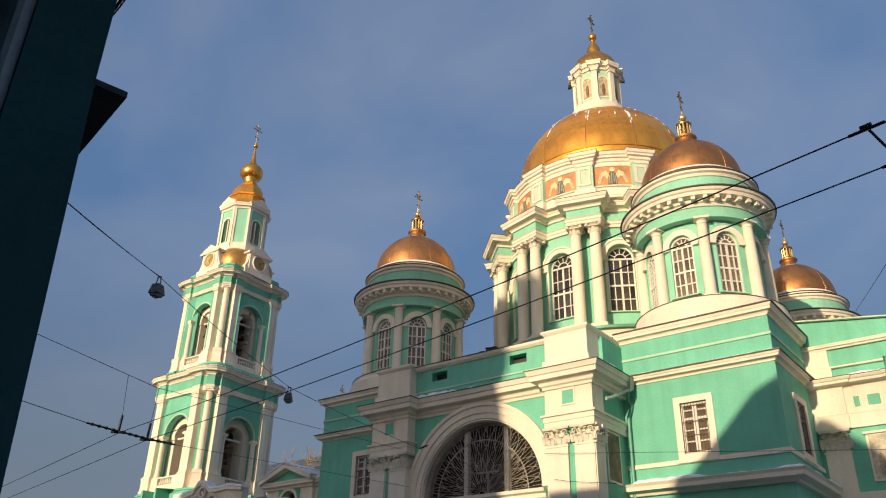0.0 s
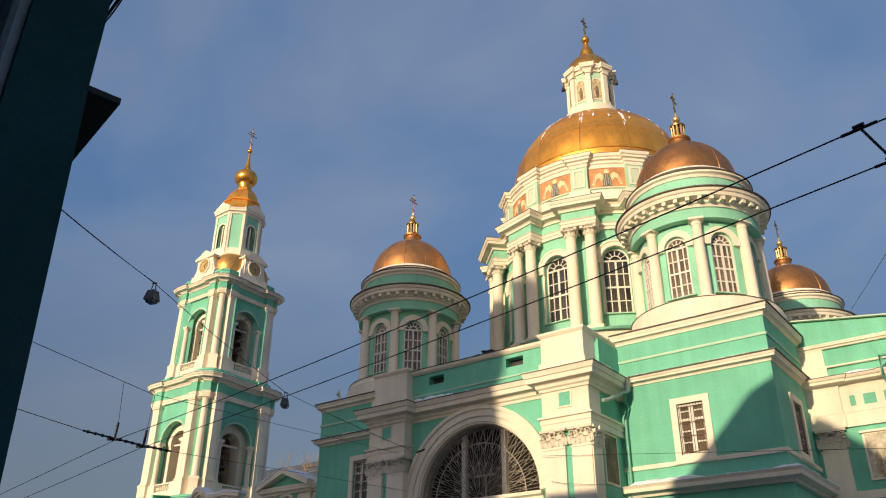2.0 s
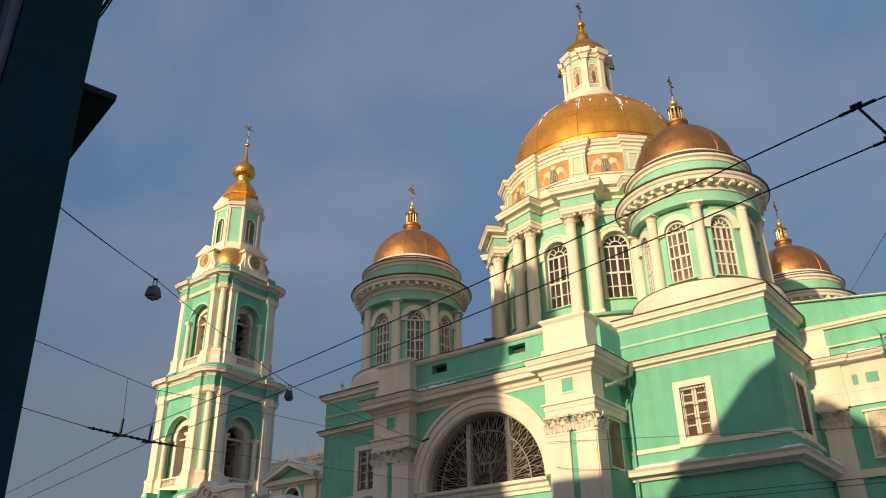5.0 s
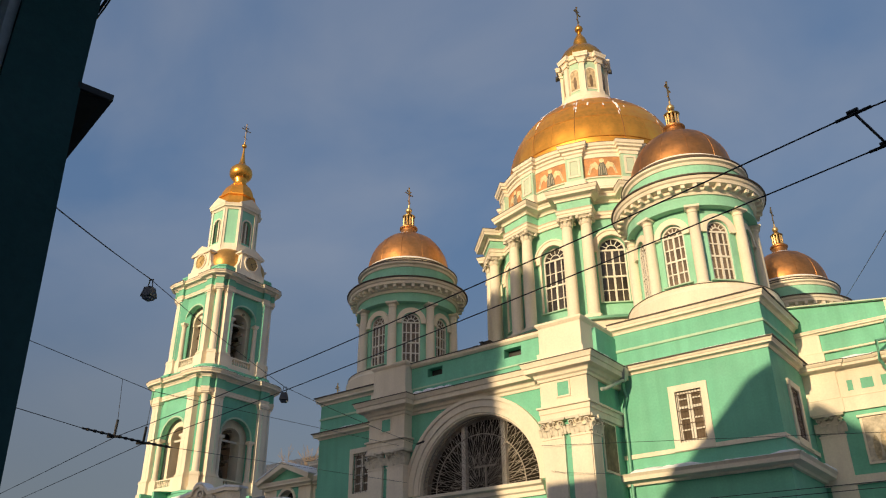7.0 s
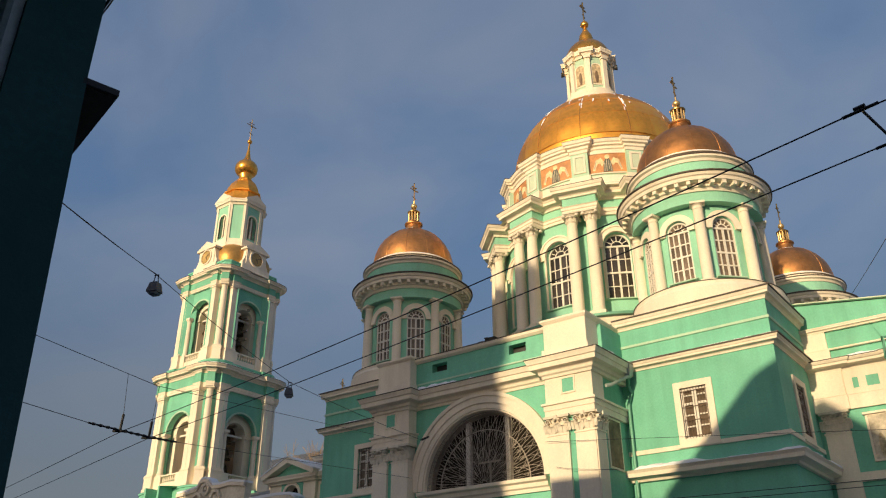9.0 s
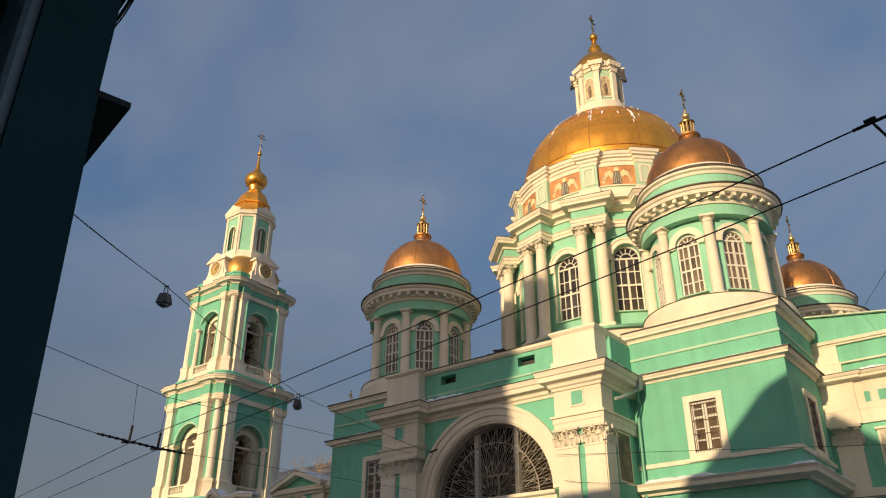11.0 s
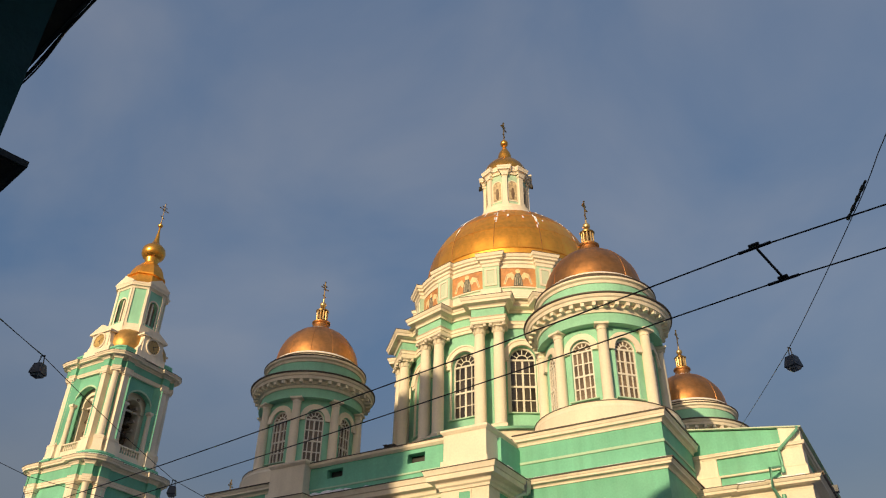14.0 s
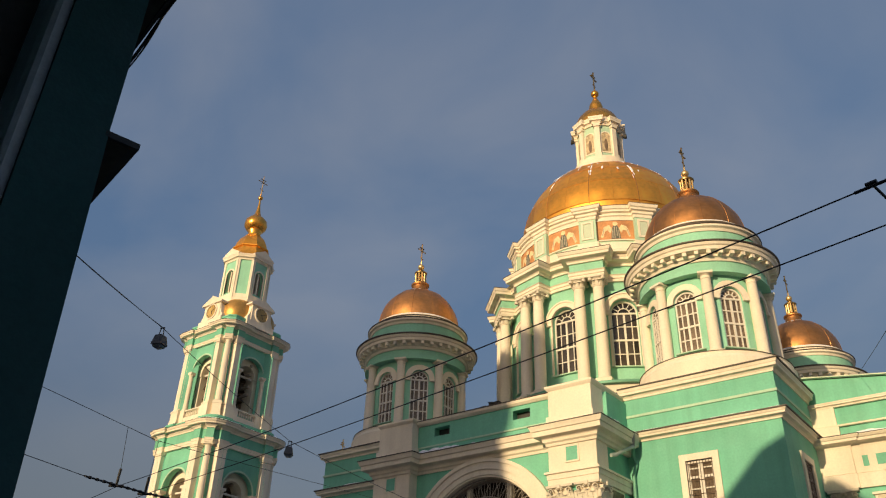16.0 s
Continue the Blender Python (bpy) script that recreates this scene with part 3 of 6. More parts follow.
def pilaster(parent, to, xa, xb, z_cap0, z_cap1, depth_out=0.0):
    """A flat pilaster; to maps (x, outwards, z)."""
    b = bmesh.new()

    def bx(x0, x1, o0, o1, z0, z1):
        v = [b.verts.new(to(x, o, z)) for z in (z0, z1) for o in (o0, o1) for x in (x0, x1)]
        for f in ((0, 2, 3, 1), (4, 5, 7, 6), (0, 1, 5, 4), (2, 6, 7, 3), (0, 4, 6, 2), (1, 3, 7, 5)):
            b.faces.new([v[i] for i in f])

    bx(xa, xb, -0.5, 0.0, 0.8, z_cap0)
    bx(xa - 0.08, xb + 0.08, -0.5, 0.08, 0.0, 0.8)
    bx(xa - 0.03, xb + 0.03, -0.5, 0.03, z_cap0 - 0.06, z_cap0)
    p = part("pilaster", b, CREAM, parent)
    b = bmesh.new()
    bx(xa + 0.02, xb - 0.02, -0.5, -0.02, z_cap0, z_cap1 - 0.1)
    bx(xa - 0.1, xb + 0.1, -0.5, 0.12, z_cap1 - 0.09, z_cap1)
    wd, h = xb - xa, z_cap1 - z_cap0 - 0.1
    def slab(q, back):
        vs = [b.verts.new(to(*v)) for v in q]
        vo = [b.verts.new(to(v[0], v[1] - back, v[2])) for v in q]
        b.faces.new(vs), b.faces.new(vo[::-1])
        for i2 in range(4):
            b.faces.new((vs[i2], vo[i2], vo[(i2 + 1) % 4], vs[(i2 + 1) % 4]))

    for za, zb, cs, lw in ((0.0, 0.50, (0.24, 0.76), 0.17), (0.12, 0.66, (0.0, 0.5, 1.0), 0.13)):
        for c0 in cs:
            c = xa + wd * c0
            steps = ((0.02, 0.0, 0.8), (0.05, 0.35, 1.0), (0.08, 0.75, 0.95), (0.125, 1.0, 0.75), (0.15, 0.9, 0.4))
            for (o0, f0, w0), (o1, f1, w1) in zip(steps, steps[1:]):
                z0, z1 = z_cap0 + h * (za + (zb - za) * f0), z_cap0 + h * (za + (zb - za) * f1)
                for s0, s1 in ((-1.0, -0.04), (0.04, 1.0)):
                    slab([(c + lw * w0 * s0, o0, z0), (c + lw * w0 * s1, o0, z0), (c + lw * w1 * s1, o1, z1), (c + lw * w1 * s0, o1, z1)], 0.06)
    for c, rr in ((xa + 0.08, 0.13), (xb - 0.08, 0.13), ((xa + xb) / 2 - 0.09, 0.075), ((xa + xb) / 2 + 0.09, 0.075)):
        zc = z_cap1 - 0.10 - rr
        for i in range(14):
            a0, a1 = 0.55 * i, 0.55 * (i + 1)
            q0, q1 = rr * (1 - i / 17), rr * (1 - (i + 1) / 17)
            slab([(c + q0 * math.cos(a0), 0.13, zc + q0 * math.sin(a0)), (c + q1 * math.cos(a1), 0.13, zc + q1 * math.sin(a1)),
                  (c + (q1 - 0.03) * math.cos(a1), 0.13, zc + (q1 - 0.03) * math.sin(a1)), (c + (q0 - 0.03) * math.cos(a0), 0.13, zc + (q0 - 0.03) * math.sin(a0))], 0.17)
    slab([((xa + xb) / 2 - 0.07, 0.16, z_cap1 - 0.14), ((xa + xb) / 2 + 0.07, 0.16, z_cap1 - 0.14), ((xa + xb) / 2 + 0.06, 0.16, z_cap1), ((xa + xb) / 2 - 0.06, 0.16, z_cap1)], 0.16)
    part("capital", b, STONE, p, "weathered leafy stucco capital")
    return p


to_portal = lambda x, o, z: (AX + x, PF - o, z)
for xa, xb in PIL:
    pilaster(church, to_portal, xa, xb, 8.80, 9.47)
# piers behind the pilasters
for xa, xb in ((-5.33, -3.43), (3.43, 5.33)):
    bm = bmesh.new()
    box(bm, AX + xa, AX + xb, PF + 0.12, PY + 0.1, 0.0, 9.5)
    part("pier", bm, GREEN, church)
# side pilasters at the rear of the portal's flanks
to_flank = lambda x, o, z: (X1 + o, x, z)
pilaster(church, to_flank, PF + 0.05, PF + 0.75, 8.80, 9.46)

# painted panel on the flank
bm = bmesh.new()
box(bm, X1 - 0.2, X1 - 0.06, -1.72, -0.62, 7.55, 9.45)
fp = part("icon_panel_frame", bm, CREAM, church, "cream frame round a dark wall painting")
bm = bmesh.new()
box(bm, X1 - 0.2, X1 - 0.05, -1.64, -0.70, 7.63, 9.37)
part("icon_panel", bm, PAINT_BROWN, fp, "dark brown faded wall painting")
# entablature: breaks forward over the paired pilasters
def portal_path(o):
    p = [(X0 + 0.1, 0.0), (X0, 0.0), (X0, PF), (AX - 3.37, PF), (AX - 3.37, PY), (AX + 3.37, PY), (AX + 3.37, PF), (X1, PF), (X1, 0.0)]
    return p[1:]


for z0, z1, o in ((9.47, 9.70, 0.02), (9.70, 9.90, 0.05), (9.90, 9.98, 0.12)):
    for path in ([(X0, 0.0), (X0, PF), (AX - 3.37, PF), (AX - 3.37, PY)], [(AX + 3.37, PY), (AX + 3.37, PF), (X1, PF), (X1, 0.0)]):
        b = bmesh.new()
        sweep(b, path, band(z0, z1, o), False)
        part("architrave", b, CREAM, church)
for xa, xb in ((X0, AX - 3.37), (AX + 3.37, X1)):
    b = bmesh.new()
    box(b, xa + 0.02, xb - 0.02, PF + 0.02, -1.85, 9.5, 11.1)
    part("frieze_block", b, CREAM, church)
    cx = (xa + xb) / 2
    b = bmesh.new()
    for s in (0.30,):
        box(b, cx - s, cx + s, PF - 0.02, PF + 0.05, 10.32 - 0.06, 10.32)
        box(b, cx - s, cx + s, PF - 0.02, PF + 0.05, 10.84, 10.90)
        box(b, cx - s, cx - s + 0.06, PF - 0.02, PF + 0.05, 10.32, 10.84)
        box(b, cx + s - 0.06, cx + s, PF - 0.02, PF + 0.05, 10.32, 10.84)
    part("panel_frame", b, CREAM, church)
    b = bmesh.new()
    box(b, cx - 0.24, cx + 0.24, PF - 0.006, PF + 0.05, 10.32, 10.84)
    part("panel", b, GREEN, church)
b = bmesh.new()
sweep(b, portal_path(0), [(-0.2, 10.95), (0.04, 10.95), (0.06, 11.05), (0.13, 11.10), (0.15, 11.2), (0.19, 11.24), (0.40, 11.28), (0.41, 11.46), (0.46, 11.48), (0.49, 11.57), (0.53, 11.66), (-0.2, 11.70)], False)
part("cornice", b, CREAM, church)
b = bmesh.new()
sweep(b, portal_path(0), [(-0.2, 11.70), (0.55, 11.665), (0.56, 11.69), (-0.2, 11.80)], False)
part("flashing", b, DRIP, church)
for k, (a, c, bk, hh) in enumerate((((AX - 3.6, PY - 0.50, 11.70), (AX + 0.1, PY - 0.50, 11.70), (0, 0.46, 0.05), 0.26), ((AX + 4.0, PF - 0.46, 11.70), (X1 + 0.45, PF - 0.4, 11.70), (0, 0.5, 0.06), 0.10), ((X1 + 0.49, PF - 0.3, 11.70), (X1 + 0.49, -0.3, 11.70), (-0.48, 0, 0.05), 0.16), ((X0 - 0.46, PF - 0.47, 11.69), (AX - 3.4, PF - 0.47, 11.69), (0, 0.7, 0.06), 0.05))):
    b = bmesh.new()
    snow_drift(b, a, c, bk, 30 + k, hh)
    part("snow_ledge", b, SNOW, church, "old snow lying on the cornice", smooth=True)
# attic over the portal
PA = -2.25
b = bmesh.new()
pierced(b, wall_map_front(PA), AX - 3.4, AX + 3.4, 11.7, 13.08, [(AX - 2.1, 0.82, 12.50, 12.88, False), (AX + 1.92, 0.82, 12.50, 12.88, False)], 0.6, 30)
part("attic_wall", b, GREEN, church)
for c in (-2.1, 1.92):
    b = bmesh.new()
    box(b, AX + c - 0.42, AX + c + 0.42, PA + 0.35, PA + 0.4, 12.45, 12.93)
    part("vent", b, IRON, church, "dark louvred attic vent")
b = bmesh.new()
sweep(b, [(AX - 3.4, PA), (AX + 3.4, PA)], band(12.06, 12.13, 0.04), False)
part("attic_band", b, PALEGREEN, church)
for c, w, hh in ((AX + 0.62, 0.26, 0.17), (AX + 0.32, 0.12, 0.20), (AX + 0.02, 0.18, 0.08)):
    b = bmesh.new()
    box(b, c - w / 2, c + w / 2, PA + 0.1, PA + 0.45, 13.28, 13.30 + hh)
    box(b, c - w / 2 - 0.03, c + w / 2 + 0.03, PA + 0.07, PA + 0.48, 13.30 + hh, 13.33 + hh)
    part("roof_vent", b, IRON, church, "small dark roof vent box")
b = bmesh.new()
sweep(b, [(AX - 3.4, PA), (AX + 3.4, PA)], [(-0.6, 13.05), (0.05, 13.05), (0.14, 13.14), (0.16, 13.24), (-0.6, 13.27)], False)
part("parapet_cap", b, CREAM, church)
b = bmesh.new()
sweep(b, [(AX - 3.4, PA), (AX + 3.4, PA)], [(-0.6, 13.28), (0.18, 13.245), (0.19, 13.275), (-0.6, 13.32)], False)
part("flashing", b, DRIP, church)
for s in (-1, 1):
    xa, xb = sorted((AX + s * 3.42, AX + s * 5.28))
    b = bmesh.new()
    box(b, xa, xb, -2.66, 0.6, 11.7, 13.18)
    sweep(b, rect(xa, xb, -2.66, 0.6), band(11.7, 12.12, 0.08))
    part("pedestal", b, CREAM, church)
    b = bmesh.new()
    sweep(b, rect(xa, xb, -2.66, 0.6), [(-0.7, 13.18), (0.02, 13.18), (0.1, 13.28), (0.1, 13.36), (-0.7, 13.42)])
    part("pedestal_cap", b, CREAM, church)
    b = bmesh.new()
    box(b, (X1 - 0.16 if s > 0 else X0 - 0.01), (X1 + 0.01 if s > 0 else X0 + 0.16), -1.7, 0.5, 11.75, 13.1)
    part("attic_wall", b, GREEN, church)
# roof of the portal arm and of the body
b = bmesh.new()
v = [b.verts.new(p) for p in ((X0 + 0.2, PA + 0.5, 13.1), (X1 - 0.2, PA + 0.5, 13.1), (X1 - 0.2, 8.0, 13.1), (X0 + 0.2, 8.0, 13.1), (AX, PA + 0.5, 13.35), (AX, 8.0, 14.6))]
for f in ((0, 1, 4), (1, 2, 5, 4), (2, 3, 5), (3, 0, 4, 5), (0, 3, 2, 1)):
    b.faces.new([v[i] for i in f])
part("roof", b, ROOFTIN, church)
b = bmesh.new()
box(b, W0 + 0.8, W1 - 0.8, 1.0, D1 - 0.8, 12.6, 13.5)
part("roof", b, ROOFTIN, church, "grey sheet roof deck")
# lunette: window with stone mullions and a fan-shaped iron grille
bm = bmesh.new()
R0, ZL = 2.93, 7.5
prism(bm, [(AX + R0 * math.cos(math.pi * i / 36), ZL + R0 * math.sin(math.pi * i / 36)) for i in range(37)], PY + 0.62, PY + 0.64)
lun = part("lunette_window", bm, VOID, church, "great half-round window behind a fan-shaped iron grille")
bm = bmesh.new()
arc_ring(bm, AX, ZL, R0 - 0.10, R0 + 0.02, PY + 0.4, PY + 0.66, k=36)
box(bm, AX - R0, AX + R0, PY + 0.4, PY + 0.66, 7.4, 7.56)
part("window_frame", bm, BRICKISH, lun, "dull brown window frame")
for c in (-0.98, 0.98):
    bm = bmesh.new()
    box(bm, AX + c - 0.10, AX + c + 0.10, PY + 0.44, PY + 0.63, 7.45, ZL + math.sqrt(R0 * R0 - c * c))
    part("mullion", bm, WHITEWOOD, lun, "pale grey window mullion")
bm = bmesh.new()
box(bm, AX - 0.5, AX + 0.55, PY + 0.5, PY + 0.58, 8.42, 8.48)
box(bm, AX + 0.02, AX + 0.07, PY + 0.5, PY + 0.58, 7.5, 8.42)
part("glazing_bar", bm, CURTAIN, lun)
bm = bmesh.new()
gy = PY + 0.16
at_fan = lambda r, a, d=0.0: (AX + r * math.cos(a), gy + d, ZL + r * math.sin(a))
for i in range(1, 56):
    a = math.pi * i / 56
    bar(bm, at_fan((0.14, 0.9, 0.5, 0.9)[i % 4], a), at_fan(2.87, a), 0.0075, 5)
for r, w in ((2.16, 0.016), (2.86, 0.02)):
    arc_ring(bm, AX, ZL, r - w, r + w, gy - 0.03, gy + 0.0, k=36)
box(bm, AX - 2.9, AX + 2.9, gy - 0.02, gy + 0.01, 7.49, 7.53)
# three tiers of crossing pointed arches
for n_arch, r0, r1, th in ((9, 0.45, 1.42, 0.0095), (13, 1.0, 2.16, 0.010), (19, 1.85, 2.85, 0.010)):
    for i in range(n_arch):
        a = math.pi * (i + 0.5) / n_arch
        for s in (-1, 1):
            pts = [(r0 + (r1 - r0) * q, a + s * math.pi / n_arch * math.cos(q * math.pi / 2) ** 0.75) for q in (0, 0.2, 0.4, 0.6, 0.75, 0.88, 0.96, 1)]
            for (ra, aa), (rb, ab) in zip(pts, pts[1:]):
                if 0.02 < aa < math.pi - 0.02 and 0.02 < ab < math.pi - 0.02:
                    bar(bm, at_fan(ra, aa, -0.02), at_fan(rb, ab, -0.02), th, 5)
part("grille", bm, GRILLE, lun, "pale wrought-iron grille of rays and crossing pointed arches")
# dim interior wall behind the glass
bm = bmesh.new()
box(bm, AX - 4.5, AX + 4.5, 1.0, 1.2, 0.0, 12.5)
part("inner_wall", bm, BRICKISH, church)

# ------------------------------------------------------------------ side arm (the far end of the building)
for x, s in ((0.0, 1), (-22.6, -1)):
    AXE = x + s * ARMX
    xa, xb = sorted((x - s * 0.5, AXE))
    b = bmesh.new()
    box(b, xa, xb, ARM0, ARM1, 0.0, 11.3)
    part("arm_wall", b, GREEN, church)
    path = [(x, ARM0), (AXE, ARM0), (AXE, ARM1), (x, ARM1)]
    # the entablature breaks forward over the end pilasters
    broken = [(x, ARM0 - 0.09), (x + s * 1.16, ARM0 - 0.09), (x + s * 1.16, ARM0), (AXE - s * 1.0, ARM0), (AXE - s * 1.0, ARM0 - 0.09), (AXE, ARM0 - 0.09)] + path[2:]
    if s < 0:
        path, broken = path[::-1], broken[::-1]
    for nm, prof, mt in (("architrave", band(9.75, 10.28, 0.10), CREAM), ("frieze", band(10.30, 11.28, 0.06), CREAM), ("cornice", cornice_profile(11.26, 11.62, 0.5), CREAM), ("flashing", [(-0.05, 11.63), (0.52, 11.625), (0.52, 11.65), (-0.05, 11.76)], DRIP), ("base_band", band(7.1, 7.42, 0.12), CREAM), ("plinth", band(0, 1.1, 0.15), STONE)):
        b = bmesh.new()
        sweep(b, path if nm in ("base_band", "plinth") else broken, prof, False)
        part(nm, b, mt, church)
    b = bmesh.new()
    snow_drift(b, (x + s * 1.2, ARM0 - 0.5, 11.65), (AXE, ARM0 - 0.5, 11.65), (0, 0.55, 0.08), 51, 0.13)
    part("snow_ledge", b, SNOW, church, "old snow lying on the cornice", smooth=True)
    # attic with corner piers and a sloping roof edge
    b = bmesh.new()
    box(b, xa + (0.1 if s < 0 else 0), xb - (0.1 if s > 0 else 0), ARM0 + 0.1, ARM1 - 0.1, 11.55, 13.1)
    part("attic_wall", b, GREEN, church)
    for c in (x + s * 0.45, AXE - s * 0.45):
        for yc in (ARM0 + 0.45, ARM1 - 0.45):
            b = bmesh.new()
            box(b, c - 0.45, c + 0.45, yc - 0.45, yc + 0.45, 11.6, 12.95)
            box(b, c - 0.50, c + 0.50, yc - 0.50, yc + 0.50, 11.6, 12.16)
            part("attic_pier", b, CREAM, church)
    b = bmesh.new()
    sweep(b, path, cornice_profile(12.92, 13.12, 0.14), False)
    part("attic_cornice", b, CREAM, church)
    b = bmesh.new()
    sweep(b, path, [(-0.12, 12.15), (0.03, 12.15), (0.05, 12.21), (-0.12, 12.23)], False)
    part("attic_ledge", b, CREAM, church)
    # gutter and small fittings along the arm's end
    if s > 0:
        b = bmesh.new()
        for i in range(36):
            box(b, AXE + 0.50, AXE + 0.58, ARM0 - 0.4 + 0.42 * i, ARM0 - 0.4 + 0.42 * i + 0.36, 11.60, 11.74)
        box(b, AXE + 0.30, AXE + 0.56, ARM0 - 0.4, ARM1 + 0.4, 11.63, 11.68)
        part("gutter", b, DRIP, church, "dark sheet-metal gutter")
        for yy, zz, mt in ((ARM0 + 2.6, 11.9, LAMPGREY), (ARM0 + 4.8, 11.85, ZINC), (ARM0 + 8.6, 11.8, LAMPGREY)):
            b = bmesh.new()
            box(b, AXE + 0.46, AXE + 0.70, yy - 0.15, yy + 0.15, zz - 0.16, zz + 0.10)
            bar(b, (AXE + 0.3, yy, zz - 0.15), (AXE + 0.5, yy, zz - 0.05), 0.04)
            part("floodlight", b, mt, church, "small floodlight box on the cornice")
    # upper attic stage with the lean-to edge towards the corner tower
    b = bmesh.new()
    prism(b, [(x, 13.15), (AXE - s * 0.05, 13.15), (AXE - s * 0.05, 13.66), (x - s * 0.4, 14.35)], ARM0 + 0.15, ARM1 - 0.15)
    part("attic_wall", b, GREEN, church)
    b = bmesh.new()
    prism(b, [(AXE - s * 0.75, 13.15), (AXE + s * 0.02, 13.15), (AXE + s * 0.02, 13.7), (AXE - s * 0.75, 13.82)], ARM0 + 0.05, ARM0 + 0.75)
    part("attic_pier", b, CREAM, church)
    b = bmesh.new()
    prism(b, [(AXE + s * 0.12, 13.68), (AXE + s * 0.12, 13.73), (x - s * 0.5, 14.43), (x - s * 0.5, 14.38)], ARM0 - 0.02, ARM1 + 0.02)
    part("roof", b, PALE, church, "pale painted sheet roof with a thin edge")
    # pilasters
    if s > 0:
        to_arm = lambda u, o, z: (u, ARM0 - 0.10 - o, z)
        pilaster(church, to_arm, 0.18, 1.08, 8.95, 9.74)
        pilaster(church, to_arm, 3.28, 4.2, 8.95, 9.74)
        to_end = lambda u, o, z: (AXE + 0.1 + o, u, z)
        for ya in (ARM0 + 0.0, ARM0 + 5.2, ARM1 - 5.9, ARM1 - 0.8):
            pilaster(church, to_end, ya, ya + 0.8, 8.95, 9.74)
        for c in (1.62, 2.22, 2.82):
            w = 0.1 if c != 2.22 else 0.22
            b = bmesh.new()
            box(b, c - w, c + w, ARM0 - 0.066, ARM0 + 0.1, 10.52, 10.92)
            part("panel", b, GREEN, church)
        b = bmesh.new()
        box(b, 1.66, 2.86, ARM0 - 0.07, ARM0 + 0.1, 7.75, 9.46)
        box(b, 1.60, 2.92, ARM0 - 0.16, ARM0 + 0.1, 9.46, 9.54)
        pf = part("icon_panel_frame", b, CREAM, church, "cream frame round a faded wall painting")
        b = bmesh.new()
        box(b, 1.74, 2.78, ARM0 - 0.075, ARM0 + 0.1, 7.83, 9.42)
        part("icon_panel", b, FADEDPANEL, pf, "faded ochre wall painting")
        b = bmesh.new()
        for px, pz, pr, ph in ((2.05, 8.3, 0.12, 0.45), (2.35, 8.45, 0.14, 0.5), (2.62, 8.25, 0.1, 0.4)):
            prism(b, [(px + pr * math.cos(math.tau * i / 12), pz + ph * math.sin(math.tau * i / 12)) for i in range(12)], ARM0 - 0.08, ARM0)
        part("painted_shape", b, PAINT_OCHRE, pf)
        # downpipe with its gooseneck and funnels
        b = bmesh.new()
        pts = [(4.18, ARM0 - 0.12, 13.66), (4.16, ARM0 - 0.18, 13.52), (3.36, ARM0 - 0.18, 12.86), (3.36, ARM0 - 0.2, 12.2), (2.96, ARM0 - 0.62, 12.05), (2.92, ARM0 - 0.62, 11.3), (3.02, ARM0 - 0.35, 11.02), (3.22, ARM0 - 0.25, 10.75), (3.18, ARM0 - 0.25, 0.3)]
        tube(b, pts, 0.065, 8)
        for z in (12.05, 11.0, 9.3):
            lathe(b, [(0.066, z - 0.12), (0.085, z - 0.1), (0.085, z + 0.1), (0.066, z + 0.12)], 10, (3.36, ARM0 - 0.2) if z > 12 else (3.2, ARM0 - 0.25))
        part("downpipe", b, GREENTIN, church, "green zinc downpipe bent round the cornice", smooth=True)

# downpipe on the portal's flank
b = bmesh.new()
hop = bmesh.new()
lathe(hop, [(0.08, 11.12), (0.22, 11.36), (0.24, 11.74), (0.21, 11.76)], 4, (X1 + 0.38, -0.42), phase=radians(45))
bar(hop, (X1 + 0.38, -0.45, 11.2), (X1 + 0.2, -1.6, 10.62), 0.07, 8)
bar(hop, (X1 + 0.2, -1.6, 10.62), (X1 + 0.1, -1.85, 10.55), 0.07, 8)
part("rain_hopper", hop, ZINC, church, "pale zinc rain hopper with a sloping pipe", smooth=True)
for a, c in (((X1 + 0.35, -0.45, 11.3), (X1 + 0.2, -0.12, 10.9)), ((X1 + 0.2, -0.12, 10.9), (X1 + 0.28, -0.1, 10.6)), ((X1 + 0.28, -0.1, 10.6), (X1 + 0.14, -0.12, 10.2)), ((X1 + 0.14, -0.12, 10.2), (X1 + 0.14, -0.12, 0.4))):
    bar(b, a, c, 0.07, 8)
part("downpipe", b, GREENTIN, church, "green zinc rain hopper and downpipe", smooth=True)


